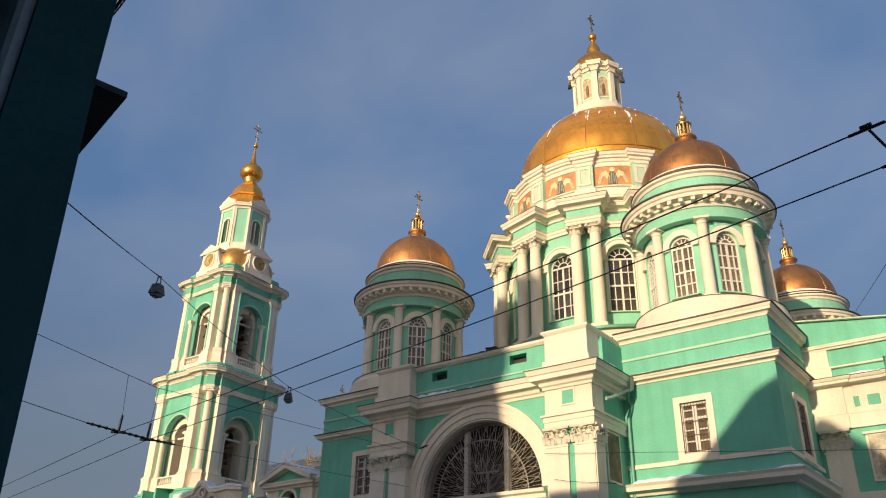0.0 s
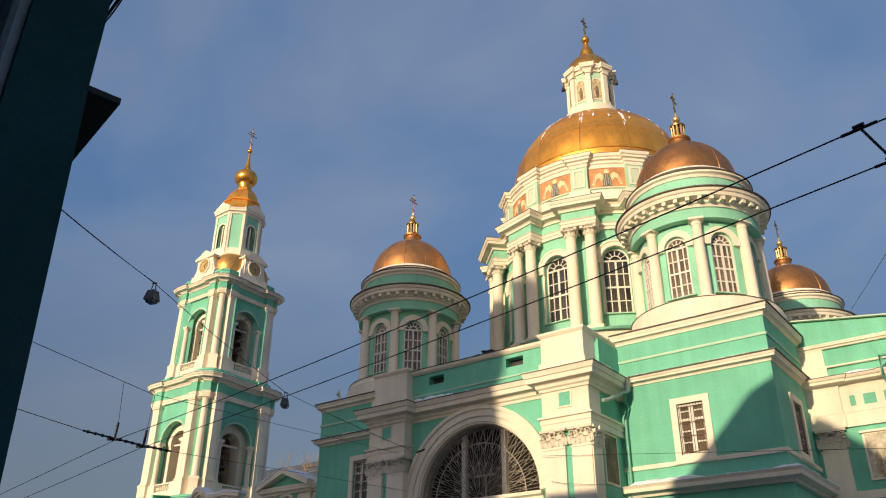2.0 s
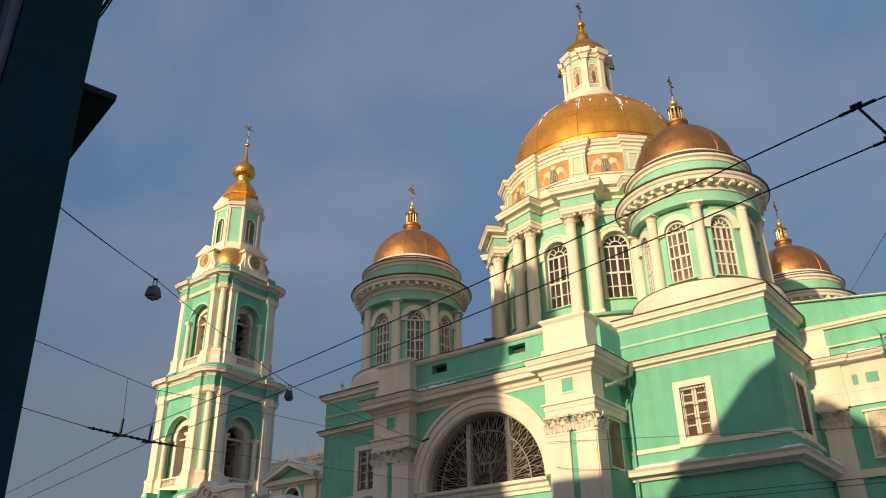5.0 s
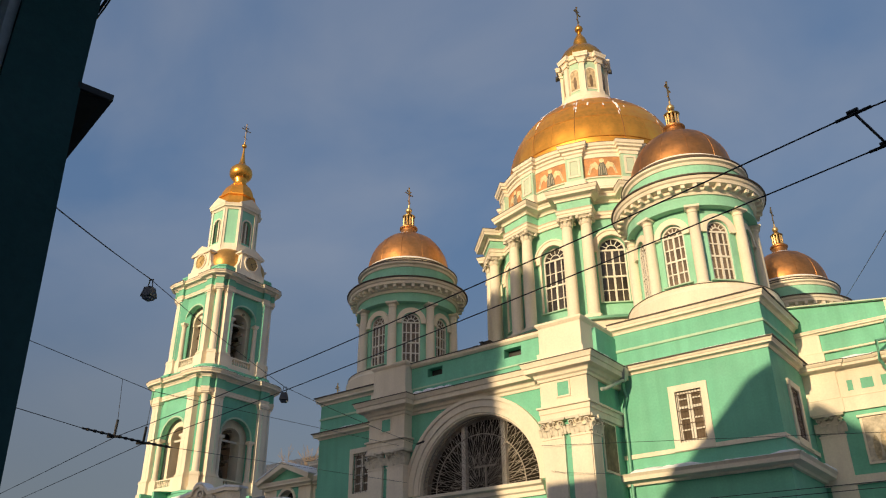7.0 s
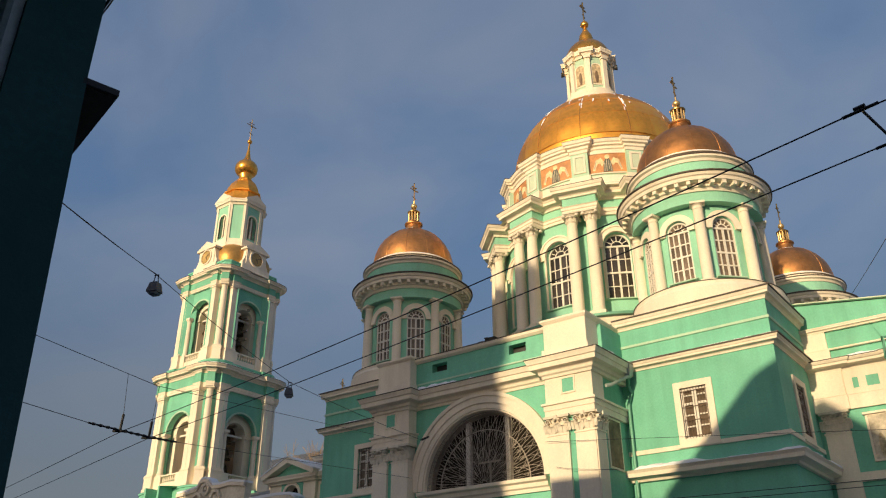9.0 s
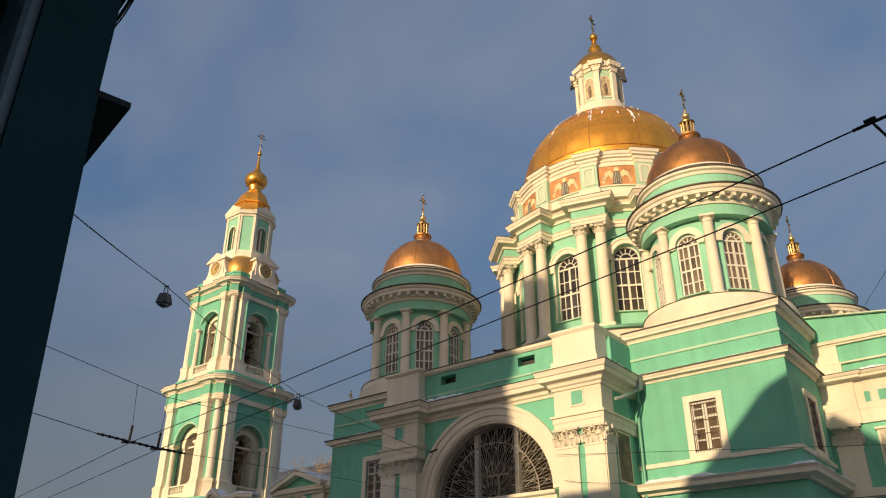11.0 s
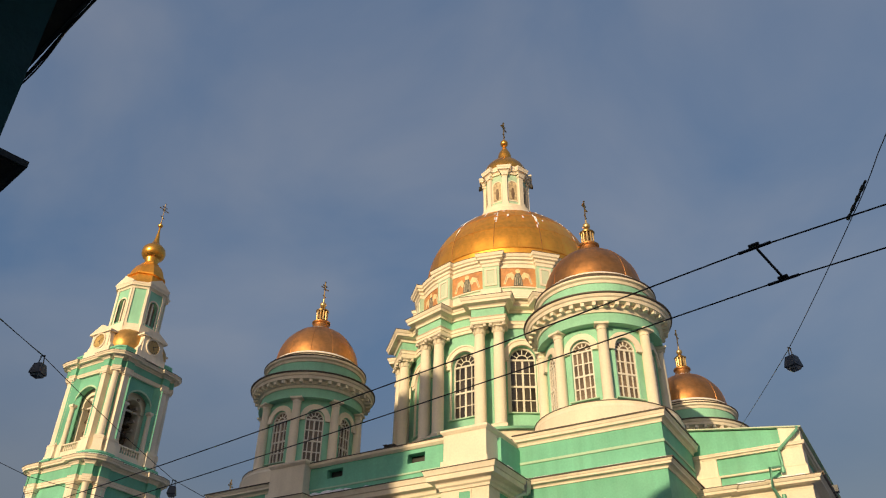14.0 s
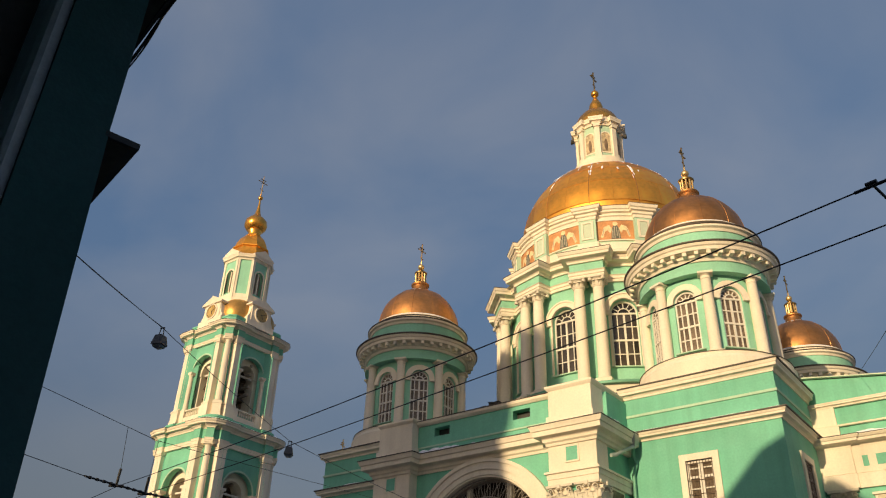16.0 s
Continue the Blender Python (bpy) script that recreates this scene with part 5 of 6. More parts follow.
# old snow caught along the seams
rs = random.Random(5)
for k in range(12):
    for j in range(24 if k in (8, 9, 10, 11, 0) else 9):     # most of it on the eastern side
        a0 = radians(18 + 42 * rs.random() ** 0.6)
        a1 = a0 + radians(rs.uniform(1.5, 7))
        b = bmesh.new()
        w = rs.uniform(0.018, 0.055)
        off = rs.choice((-1, 1)) * (rs.uniform(0.0, 0.08) if j % 3 else rs.uniform(0.1, 0.9))
        vs = []
        for q in (a0, (a0 + a1) / 2, a1):
            for dw, dr in ((-w, 0.0), (0.0, 0.014), (w, 0.0)):
                rr = RD0 + 0.048 + dr
                vs.append(b.verts.new((rr * math.cos(q), off + dw, zm(ZD) + rr * math.sin(q))))
        for i in (0, 3):
            b.faces.new((vs[i], vs[i + 1], vs[i + 4], vs[i + 3])), b.faces.new((vs[i + 1], vs[i + 2], vs[i + 5], vs[i + 4]))
        b.faces.new((vs[0], vs[3], vs[6], vs[8], vs[5], vs[2]))
        part("snow_streak", b, SNOW, dome, "snow caught on a dome seam", m=pose(0, 0, 0, 0, 0, 30 * k + 15))
for a in (-88, -63, -38, 20, 95, 170):
    b = bmesh.new()
    rows = []
    span, low = rs.uniform(10, 20), rs.uniform(60.0, 63.0)
    for i in range(13):
        az = radians(span * (i / 6 - 1))
        edge = low + rs.uniform(0, 2.4) + 3.0 * (i / 6 - 1) ** 2
        rows.append([b.verts.new(((RD0 + d) * math.cos(radians(e)) * math.cos(az), (RD0 + d) * math.cos(radians(e)) * math.sin(az), zm(ZD) + (RD0 + d) * math.sin(radians(e)))) for e, d in ((edge, 0.03), (edge + 0.5, 0.062), (68.5, 0.066), (69.0, 0.02))])
    for p, n in zip(rows, rows[1:]):
        for i in range(4):
            b.faces.new((p[i], p[(i + 1) % 4], n[(i + 1) % 4], n[i]))
    b.faces.new(rows[0][::-1]), b.faces.new(rows[-1])
    part("snow_patch", b, SNOW, dome, "snow lying under the lantern", m=pose(0, 0, 0, 0, 0, a))
b = bmesh.new()
lathe(b, [(2.3, zm(32.28)), (2.28, zm(32.36)), (2.1, zm(32.44)), (1.9, zm(32.46))], 40)
part("snow_rim", b, SNOW, main, "snow round the lantern's foot", smooth=True)
# lantern
b = bmesh.new()
lathe(b, [(2.05, zm(32.2)), (2.05, zm(32.75)), (1.85, zm(32.85)), (1.85, zm(33.5)), (1.75, zm(33.6)), (1.75, zm(33.85)), (1.5, zm(33.9))], 48)
part("lantern_base", b, CREAM, main, smooth=True)
b = bmesh.new()
lathe(b, [(1.45, zm(33.9)), (1.45, zm(36.9))], 8, phase=radians(22.5))
lan = part("lantern", b, PALEGREEN, main)
b = bmesh.new()
box(b, 1.28, 1.55, -0.17, 0.17, zm(33.95), zm(36.55))
box(b, 1.28, 1.60, -0.22, 0.22, zm(33.95), zm(34.2))
box(b, 1.28, 1.62, -0.23, 0.23, zm(36.4), zm(36.6))
lp_me = mesh_of("lantern_pilaster", b, CREAM)
b = bmesh.new()
r8 = 1.45 * math.cos(radians(22.5))
mrot = pose(0, 0, 0, 0, 0, 90)
arc_ring(b, 0, zm(35.72), 0.30, 0.36, -r8 - 0.04, -r8 + 0.02, k=12, m=mrot)
box(b, -0.36, -0.30, -r8 - 0.04, -r8 + 0.02, zm(34.4), zm(35.72), mrot)
box(b, 0.30, 0.36, -r8 - 0.04, -r8 + 0.02, zm(34.4), zm(35.72), mrot)
box(b, -0.36, 0.36, -r8 - 0.04, -r8 + 0.02, zm(34.34), zm(34.42), mrot)
lf_me = mesh_of("niche_frame", b, CREAM)
b = bmesh.new()
prism(b, [(-0.30, zm(34.42)), (0.30, zm(34.42))] + [(0.30 * math.cos(radians(a)), zm(35.72) + 0.30 * math.sin(radians(a))) for a in range(0, 181, 20)], -r8 - 0.015, -r8 + 0.02, mrot)
ln_me = mesh_of("niche_painting", b, PAINT_OCHRE)
b = bmesh.new()
prism(b, [(0.12 * math.cos(math.tau * i / 12), zm(35.0) + 0.5 * math.sin(math.tau * i / 12)) for i in range(12)], -r8 - 0.022, -r8 + 0.0, mrot)
ls_me = mesh_of("painted_shape", b, PAINT_BROWN)
for k in range(8):
    part("lantern_pilaster", lp_me, None, lan, m=pose(0, 0, 0, 0, 0, 45 * k + 22.5))
    part("niche_frame", lf_me, None, lan, m=pose(0, 0, 0, 0, 0, 45 * k))
    part("niche_painting", ln_me, None, lan, m=pose(0, 0, 0, 0, 0, 45 * k))
    part("painted_shape", ls_me, None, lan, m=pose(0, 0, 0, 0, 0, 45 * k))
b = bmesh.new()
sweep(b, ring_path(1.42, 1.6, 0.25, 8, 22.5, 2), cornice_profile(zm(36.58), zm(37.1), 0.24, -0.6))
part("lantern_cornice", b, CREAM, main)
b = bmesh.new()
lathe(b, [(1.6, zm(37.08)), (1.58, zm(37.25)), (1.5, zm(37.65)), (1.32, zm(38.05)), (1.05, zm(38.4)), (0.75, zm(38.66)), (0.5, zm(38.8)), (0.46, zm(39.0)), (0.48, zm(39.2)), (0.42, zm(39.5)), (0.26, zm(39.8)), (0.14, zm(40.1)), (0.1, zm(40.35))], 24)
part("lantern_cap", b, GILT, main, "small bright gilded cap", smooth=True)
b = bmesh.new()
bmesh.ops.create_uvsphere(b, u_segments=20, v_segments=12, radius=0.28, matrix=pose(0, 0, zm(40.5)))
bar(b, (0, 0, zm(40.2)), (0, 0, zm(40.9)), 0.06, 8)
part("ball", b, GILT, main, smooth=True)
part("cross", cross_mesh(1.75, CROSSGOLD, 0.045), None, main, m=pose(0, 0, zm(40.72), 0, 0, 90))
# floodlights hanging on the lantern cornice
for a in (-150, 20):
    b = bmesh.new()
    lathe(b, [(0.08, -0.12), (0.13, -0.08), (0.17, 0.08), (0.15, 0.12)], 12)
    part("floodlight", b, IRON, main, "small dark floodlight", m=pose(1.75 * math.cos(radians(a)), 1.75 * math.sin(radians(a)), zm(36.35), 0, 90, a))


# ------------------------------------------------------------------ bell tower
TX, TY = -47.70, 11.76
tower = thing("bell_tower", "tall tiered turquoise and cream bell tower with a gilded onion top", "bell tower", (TX, TY, 0))


def chamfer(h, c):
    return [(-h + c, -h), (h - c, -h), (h, -h + c), (h, h - c), (h - c, h), (-h + c, h), (-h, h - c), (-h, -h + c)]


def quarter_turns(points):
    """One side's plan points turned round all four sides."""
    out = []
    for k in range(4):
        r = Matrix.Rotation(math.pi / 2 * k, 2)
        out += [tuple(r @ Vector(p)) for p in points]
    return out


def tier_plan(h, a, b, notch=True):
    """A tier's outline: steps out over the pilasters (a to b) and over the corner columns."""
    k = (h + b) / 2
    side = [(-b, -h), (-a, -h), (-a, -h + 0.22), (a, -h + 0.22), (a, -h), (b, -h)]
    if notch:
        side += [(b, -h + 0.26), (k - 0.28, -k - 0.14), (k, -k - 0.42), (k + 0.42, -k), (k + 0.14, -k + 0.28), (h - 0.26, -b)]
    else:
        side += [(k, -k - 0.40), (k + 0.40, -k)]
    return quarter_turns(side)


def tower_tier(z0, z1, h, a, b, niche, opening, spring, ped, ent):
    """One open tier on z0: pedestals up to ped, deep arched niches with an inner arch, pilasters and corner columns; the entablature of height ent sits on z1."""
    f = h - 0.40                     # face of the green bay wall
    g = h - 1.05                     # face of the pale inner arch wall
    kc = (h + b) / 2 - 0.05          # corner column
    for k in range(4):
        rot = pose(0, 0, 0, 0, 0, 90 * k)
        q = bmesh.new()
        pierced(q, lambda u, z, w: tuple(rot @ Vector((u, -f + w, z))), -a - 0.1, a + 0.1, z0, z1, [(0, 2 * niche, ped - 0.35, spring + niche, True)], 0.45, 30)
        part("wall", q, GREEN, tower)
        q = bmesh.new()
        pierced(q, lambda u, z, w: tuple(rot @ Vector((u, -g + w, z))), -niche - 0.2, niche + 0.2, z0, z1, [(0, 2 * opening, z0 + 0.4, spring - 0.1 + opening, True)], 1.1, 30)
        part("inner_arch", q, CREAM, tower, "pale plastered inner arch")
        q = bmesh.new()
        arc_ring(q, 0, spring - 0.1, opening, opening + 0.2, -g - 0.07, -g + 0.1, k=16, m=rot)
        for s in (-1, 1):
            xa, xb = sorted((s * (opening - 0.08), s * (opening + 0.32)))
            box(q, xa, xb, -g - 0.10, -g + 0.3, spring - 0.26, spring - 0.12, rot)
        part("archivolt", q, CREAM, tower)
        q = bmesh.new()
        arc_ring(q, 0, spring, niche, niche + 0.13, -f - 0.05, -f + 0.08, k=18, m=rot)
        part("niche_moulding", q, PALEGREEN, tower)
        q = bmesh.new()
        box(q, -opening - 0.3, opening + 0.3, -g + 0.25, -g + 0.40, spring - 0.20, spring - 0.06, rot)
        part("tie_beam", q, WHITEWOOD, tower)
        for s in (-1, 1):
            xa, xb = sorted((s * a, s * b))
            q = bmesh.new()
            box(q, xa, xb, -h, -f + 0.35, ped, z1 - 0.34, rot)
            box(q, xa - 0.05, xb + 0.05, -h - 0.05, -f + 0.35, ped, ped + 0.16, rot)
            box(q, xa - 0.03, xb + 0.03, -h - 0.03, -f + 0.35, z1 - 0.48, z1 - 0.42, rot)
            box(q, xa - 0.05, xb + 0.05, -h - 0.05, -f + 0.35, z1 - 0.30, z1 - 0.17, rot)
            box(q, xa - 0.10, xb + 0.10, -h - 0.10, -f + 0.35, z1 - 0.17, z1, rot)
            part("pilaster", q, CREAM, tower)
            q = bmesh.new()
            box(q, xa - 0.10, xb + 0.10, -h - 0.12, -f + 0.35, z0, ped - 0.10, rot)
            box(q, xa - 0.16, xb + 0.16, -h - 0.18, -f + 0.35, z0, z0 + 0.22, rot)
            box(q, xa - 0.14, xb + 0.14, -h - 0.16, -f + 0.35, ped - 0.10, ped, rot)
            part("pilaster_pedestal", q, CREAM, tower)
            # small column under the niche's springing
            at = rot @ Vector((s * (niche + 0.02), -f - 0.02, 0))
            q = bmesh.new()
            lathe(q, [(0.27, ped - 0.05), (0.27, ped + 0.08), (0.22, ped + 0.16), (0.205, ped + 0.3), (0.18, spring - 0.42), (0.23, spring - 0.36), (0.24, spring - 0.28), (0.20, spring - 0.24)], 14, (at.x, at.y))
            box(q, s * (niche + 0.02) - 0.27, s * (niche + 0.02) + 0.27, -f - 0.27, -f + 0.3, spring - 0.26, spring - 0.06, rot)
            part("small_column", q, CREAM, tower, smooth=True)
        # breast wall with its balustrade
        q = bmesh.new()
        for s in (-1, 1):
            xa, xb = sorted((s * 0.95, s * (a - 0.1)))
            box(q, xa, xb, -h + 0.10, -f + 0.35, z0, ped - 0.06, rot)
        box(q, -0.95, 0.95, -h + 0.16, -h + 0.46, ped - 0.16, ped - 0.06, rot)
        box(q, -0.95, 0.95, -h + 0.14, -h + 0.48, z0, ped - 0.68, rot)
        part("balustrade_rail", q, CREAM, tower)
        bal = bmesh.new()
        lathe(bal, [(0.05, 0), (0.06, 0.05), (0.04, 0.1), (0.085, 0.22), (0.06, 0.34), (0.04, 0.44), (0.06, 0.49), (0.06, 0.53)], 8)
        bme = mesh_of("baluster", bal, CREAM, True)
        for i in range(8):
            part("baluster", bme, None, tower, m=rot @ pose(-0.95 + 1.9 * (i + 0.5) / 8, -h + 0.31, ped - 0.68))
        # cut corner with its column
        cut = pose(kc * math.cos(radians(-45 + 90 * k)) * math.sqrt(2), kc * math.sin(radians(-45 + 90 * k)) * math.sqrt(2), 0, 0, 0, -45 + 90 * k)
        q = bmesh.new()
        box(q, -1.3, -0.26, -1.15, 1.15, z0, z1, cut)
        part("corner_pier", q, GREEN, tower)
        q = bmesh.new()
        box(q, -0.6, 0.34, -0.34, 0.34, z0, ped - 0.10, cut)
        box(q, -0.6, 0.40, -0.40, 0.40, z0, z0 + 0.22, cut)
        box(q, -0.6, 0.38, -0.38, 0.38, ped - 0.10, ped, cut)
        part("column_pedestal", q, CREAM, tower)
        cmx = TIER_COLS.setdefault(round(z1 - ped, 2), column_meshes(0.27, z1 - ped))
        put_column(tower, cmx, cut @ pose(0, 0, ped))
    q = bmesh.new()
    box(q, -g + 0.1, g - 0.1, -g + 0.1, g - 0.1, z0 - 0.2, z0 + 0.3)
    part("floor_slab", q, BRICKISH, tower)
    # solid core added so that no sky shows through the arches
    q = bmesh.new()
    box(q, -1.45, 0.55, -1.45, 1.95, z0, z1)
    part("inner_core", q, BRICKISH, tower)
    e = ent
    for nm, prof, mt, notch in (("architrave", [(-0.6, z1), (0.0, z1), (0.0, z1 + e * 0.09), (0.035, z1 + e * 0.10), (0.035, z1 + e * 0.18), (0.07, z1 + e * 0.21), (-0.6, z1 + e * 0.22)], CREAM, True), ("frieze", band(z1 + e * 0.21, z1 + e * 0.68, 0.0, -0.6), GREEN, True),
                                ("bed_mould", [(-0.6, z1 + e * 0.66), (0.05, z1 + e * 0.66), (0.06, z1 + e * 0.72), (0.15, z1 + e * 0.77), (0.17, z1 + e * 0.82), (-0.6, z1 + e * 0.82)], CREAM, True),
                                ("cornice", [(-0.6, z1 + e * 0.81), (0.44, z1 + e * 0.825), (0.45, z1 + e * 0.90), (0.50, z1 + e * 0.92), (0.56, z1 + e), (-0.6, z1 + e + 0.01)], CREAM, False), ("drip_edge", [(-0.5, z1 + e + 0.012), (0.575, z1 + e + 0.004), (0.58, z1 + e + 0.035), (-0.5, z1 + e + 0.05)], DRIP, False)):
        q = bmesh.new()
        sweep(q, tier_plan(h + 0.03, a - 0.02, b + 0.04, notch), prof)
        part(nm, q, mt, tower)
    q = bmesh.new()
    sweep(q, tier_plan(h + 0.03, a - 0.02, b + 0.04, False), [(-0.5, z1 + e + 0.045), (0.50, z1 + e + 0.04), (0.46, z1 + e + 0.10), (-0.5, z1 + e + 0.18)])
    part("snow_ledge", q, SNOW, tower, "thin snow on the tower cornice")
    q = bmesh.new()
    box(q, -h + 0.5, h - 0.5, -h + 0.5, h - 0.5, z1 + e * 0.02, z1 + e + 0.1)
    part("floor_slab", q, ROOFTIN, tower)


TIER_COLS = {}
tower_tier(12.65, 20.15, 3.80, 1.86, 2.66, 1.48, 0.98, 17.12, 13.85, 1.70)
tower_tier(22.52, 29.25, 3.24, 1.60, 2.24, 1.28, 0.86, 27.05, 23.65, 1.35)
# plinth courses between the tiers and the base below
for z0, z1, h, a, b in ((21.85, 22.5, 3.42, 1.64, 2.34), (30.62, 31.5, 2.86, 1.4, 2.05)):
    q = bmesh.new()
    sweep(q, tier_plan(h, a, b, False), [(-1.6, z0), (0, z0), (0, z1 - 0.16), (0.08, z1 - 0.13), (0.08, z1), (-1.6, z1 + 0.01)])
    part("plinth_course", q, GREEN, tower)
q = bmesh.new()
sweep(q, tier_plan(3.94, 1.9, 2.75, False), [(-3.0, 0), (0, 0), (0, 12.45), (0.08, 12.48), (0.08, 12.62), (-3.0, 12.64)])
part("base", q, GREEN, tower)
# bells
for z, s in ((27.4, 0.75), (26.55, 0.85), (25.5, 0.7), (24.75, 0.55), (17.4, 0.9), (16.2, 1.0), (15.0, 0.9)):
    for x, y in ((0.9, -1.4), (-0.9, -1.4), (1.35, 0.3), (0, 0), (1.35, -0.55), (-0.2, 0.9)):
        b = bmesh.new()
        lathe(b, [(0.48 * s, -0.9 * s), (0.46 * s, -0.8 * s), (0.34 * s, -0.5 * s), (0.27 * s, -0.15 * s), (0.14 * s, 0.0), (0.04, 0.05)], 18)
        bar(b, (0, 0, 0), (0, 0, 0.5), 0.03, 6)
        part("bell", b, BELL, tower, "dark bronze bell", m=pose(x, y, z), smooth=True)
for z in (27.8, 27.0, 25.95, 25.2, 17.8, 16.6, 15.4):
    for v in (-1.4, 0.3):
        b = bmesh.new()
        box(b, -2.4, 2.4, v - 0.1, v + 0.1, z, z + 0.18)
        part("bell_beam", b, BRICKISH, tower)
# clock stage
b = bmesh.new()
sweep(b, chamfer(2.0, 0.6), band(31.0, 33.3, 0.0, -1.4))
part("clock_stage", b, GREEN, tower)
for k in range(4):
    rot = pose(0, 0, 0, 0, 0, 90 * k)
    b = bmesh.new()
    box(b, -1.05, 1.05, -3.00, -1.8, 31.05, 33.1, rot)
    prism(b, [(-1.3, 33.05), (1.3, 33.05), (1.3, 33.2), (0, 33.85), (-1.3, 33.2)], -3.16, -1.8, rot)
    box(b, -1.5, 1.5, -3.08, -1.9, 31.05, 31.6, rot)
    for s in (-1, 1):
        o = [(s * 1.05, 31.6), (s * 1.42, 31.6), (s * 1.38, 31.85), (s * 1.22, 32.1), (s * 1.12, 32.6), (s * 1.05, 33.0)]
        prism(b, o if s < 0 else o[::-1], -2.93, -2.5, rot)
    g = part("clock_gable", b, CREAM, tower)
    b = bmesh.new()
    prism(b, [(0.66 * math.cos(math.tau * i / 28), 32.35 + 0.66 * math.sin(math.tau * i / 28)) for i in range(28)], -3.04, -2.98, rot)
    part("clock_face", b, CLOCK, g, "ochre clock face")
    b = bmesh.new()
    arc_ring(b, 0, 32.35, 0.62, 0.74, -3.10, -2.98, 0, math.tau, 28, rot)
    part("clock_rim", b, CREAM, g)
    for i in range(12):
        b = bmesh.new()
        box(b, -0.02, 0.02, -3.052, -3.035, 0.48, 0.58, rot @ Matrix.Translation((0, 0, 32.35)) @ Matrix.Rotation(math.tau * i / 12, 4, "Y"))
        part("clock_mark", b, IRON, g)
    b = bmesh.new()
    box(b, -0.02, 0.02, -3.07, -3.06, -0.1, 0.5, rot @ Matrix.Translation((0, 0, 32.35)) @ Matrix.Rotation(1.1, 4, "Y"))
    box(b, -0.03, 0.03, -3.062, -3.055, -0.08, 0.34, rot @ Matrix.Translation((0, 0, 32.35)) @ Matrix.Rotation(2.7, 4, "Y"))
    part("clock_pointer", b, IRON, g)
# gilded bell-shaped roof behind the clock gables
b = bmesh.new()
lathe(b, [(2.2, 31.4), (2.36, 31.8), (2.42, 32.25), (2.34, 32.85), (2.12, 33.35), (1.8, 33.68), (1.2, 33.85)], 48)
for v in b.verts:
    q = 1 + 0.30 * abs(math.sin(2 * math.atan2(v.co.y, v.co.x))) ** 1.5
    v.co.x, v.co.y = v.co.x * q, v.co.y * q
part("stage_roof", b, DULLGOLD, tower, "gilded bell-shaped roof between the clock gables", smooth=True)
b = bmesh.new()
sweep(b, chamfer(1.96, 0.99), [(-1.0, 33.4), (0.0, 33.4), (0.0, 34.0), (-0.06, 34.1), (-0.06, 34.35), (-1.0, 34.36)])
part("lantern_plinth", b, CREAM, tower)
# lantern tier: an eight-sided plan with wide cut corners
LH, LC = 1.83, 0.93
for k in range(4):
    rot = pose(0, 0, 0, 0, 0, 90 * k)
    b = bmesh.new()
    pierced(b, lambda u, z, w: tuple(rot @ Vector((u, -LH + w, z))), -LH + LC, LH - LC, 33.8, 38.0, [(0, 0.9, 34.7, 37.0, True)], 0.4, 30)
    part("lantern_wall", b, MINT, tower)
    # added brown sheet standing in for the lit interior behind the arch
    b = bmesh.new()
    box(b, -0.6, 0.6, -LH + 0.42, -LH + 0.5, 34.5, 37.2, rot)
    part("lantern_shutter", b, BRICKISH, tower)
    b = bmesh.new()
    box(b, -0.06, 0.06, -LH + 0.10, -LH + 0.22, 34.7, 36.9, rot)
    part("lantern_mullion", b, CREAM, tower)
    b = bmesh.new()
    arc_ring(b, 0, 36.55, 0.45, 0.58, -LH - 0.05, -LH + 0.1, k=14, m=rot)
    for s in (-1, 1):
        xa, xb = sorted((s * 0.45, s * 0.58))
        box(b, xa, xb, -LH - 0.04, -LH + 0.1, 34.4, 36.55, rot)
    part("lantern_surround", b, CREAM, tower)
    for s in (-1, 1):
        xa, xb = sorted((s * (LH - LC - 0.20), s * (LH - LC + 0.04)))
        b = bmesh.new()
        box(b, xa, xb, -LH - 0.10, -LH + 0.1, 34.3, 37.95, rot)
        part("lantern_pilaster", b, CREAM, tower)
    b = bmesh.new()
    box(b, -LH + LC - 0.08, LH - LC + 0.08, -LH - 0.14, -LH + 0.1, 33.8, 34.45, rot)
    part("lantern_base", b, CREAM, tower)
    cut = pose((LH - LC / 2) * math.sqrt(2) * math.cos(radians(-45 + 90 * k)), (LH - LC / 2) * math.sqrt(2) * math.sin(radians(-45 + 90 * k)), 0, 0, 0, -45 + 90 * k)
    b = bmesh.new()
    box(b, -0.35, -0.03, -LC * 0.70, LC * 0.70, 33.8, 38.1, cut)
    part("lantern_corner", b, MINT, tower)
    b = bmesh.new()
    box(b, -0.2, 0.10, -LC * 0.74, LC * 0.74, 33.8, 34.42, cut)
    part("lantern_base", b, CREAM, tower)
    for s in (-1, 1):
        xa, xb = sorted((s * LC * 0.53, s * LC * 0.72))
        b = bmesh.new()
        box(b, -0.2, 0.05, xa, xb, 34.2, 38.0, cut)
        part("lantern_pilaster", b, CREAM, tower)
    b = bmesh.new()
    prism(b, [(-1.15, 38.4), (1.15, 38.4), (1.15, 38.5), (0, 39.2), (-1.15, 38.5)], -LH - 0.32, -0.6, rot)
    part("pediment", b, CREAM, tower)
b = bmesh.new()
sweep(b, chamfer(LH + 0.02, LC), cornice_profile(37.9, 38.42, 0.3, -0.5))
part("lantern_cornice", b, CREAM, tower)
b = bmesh.new()
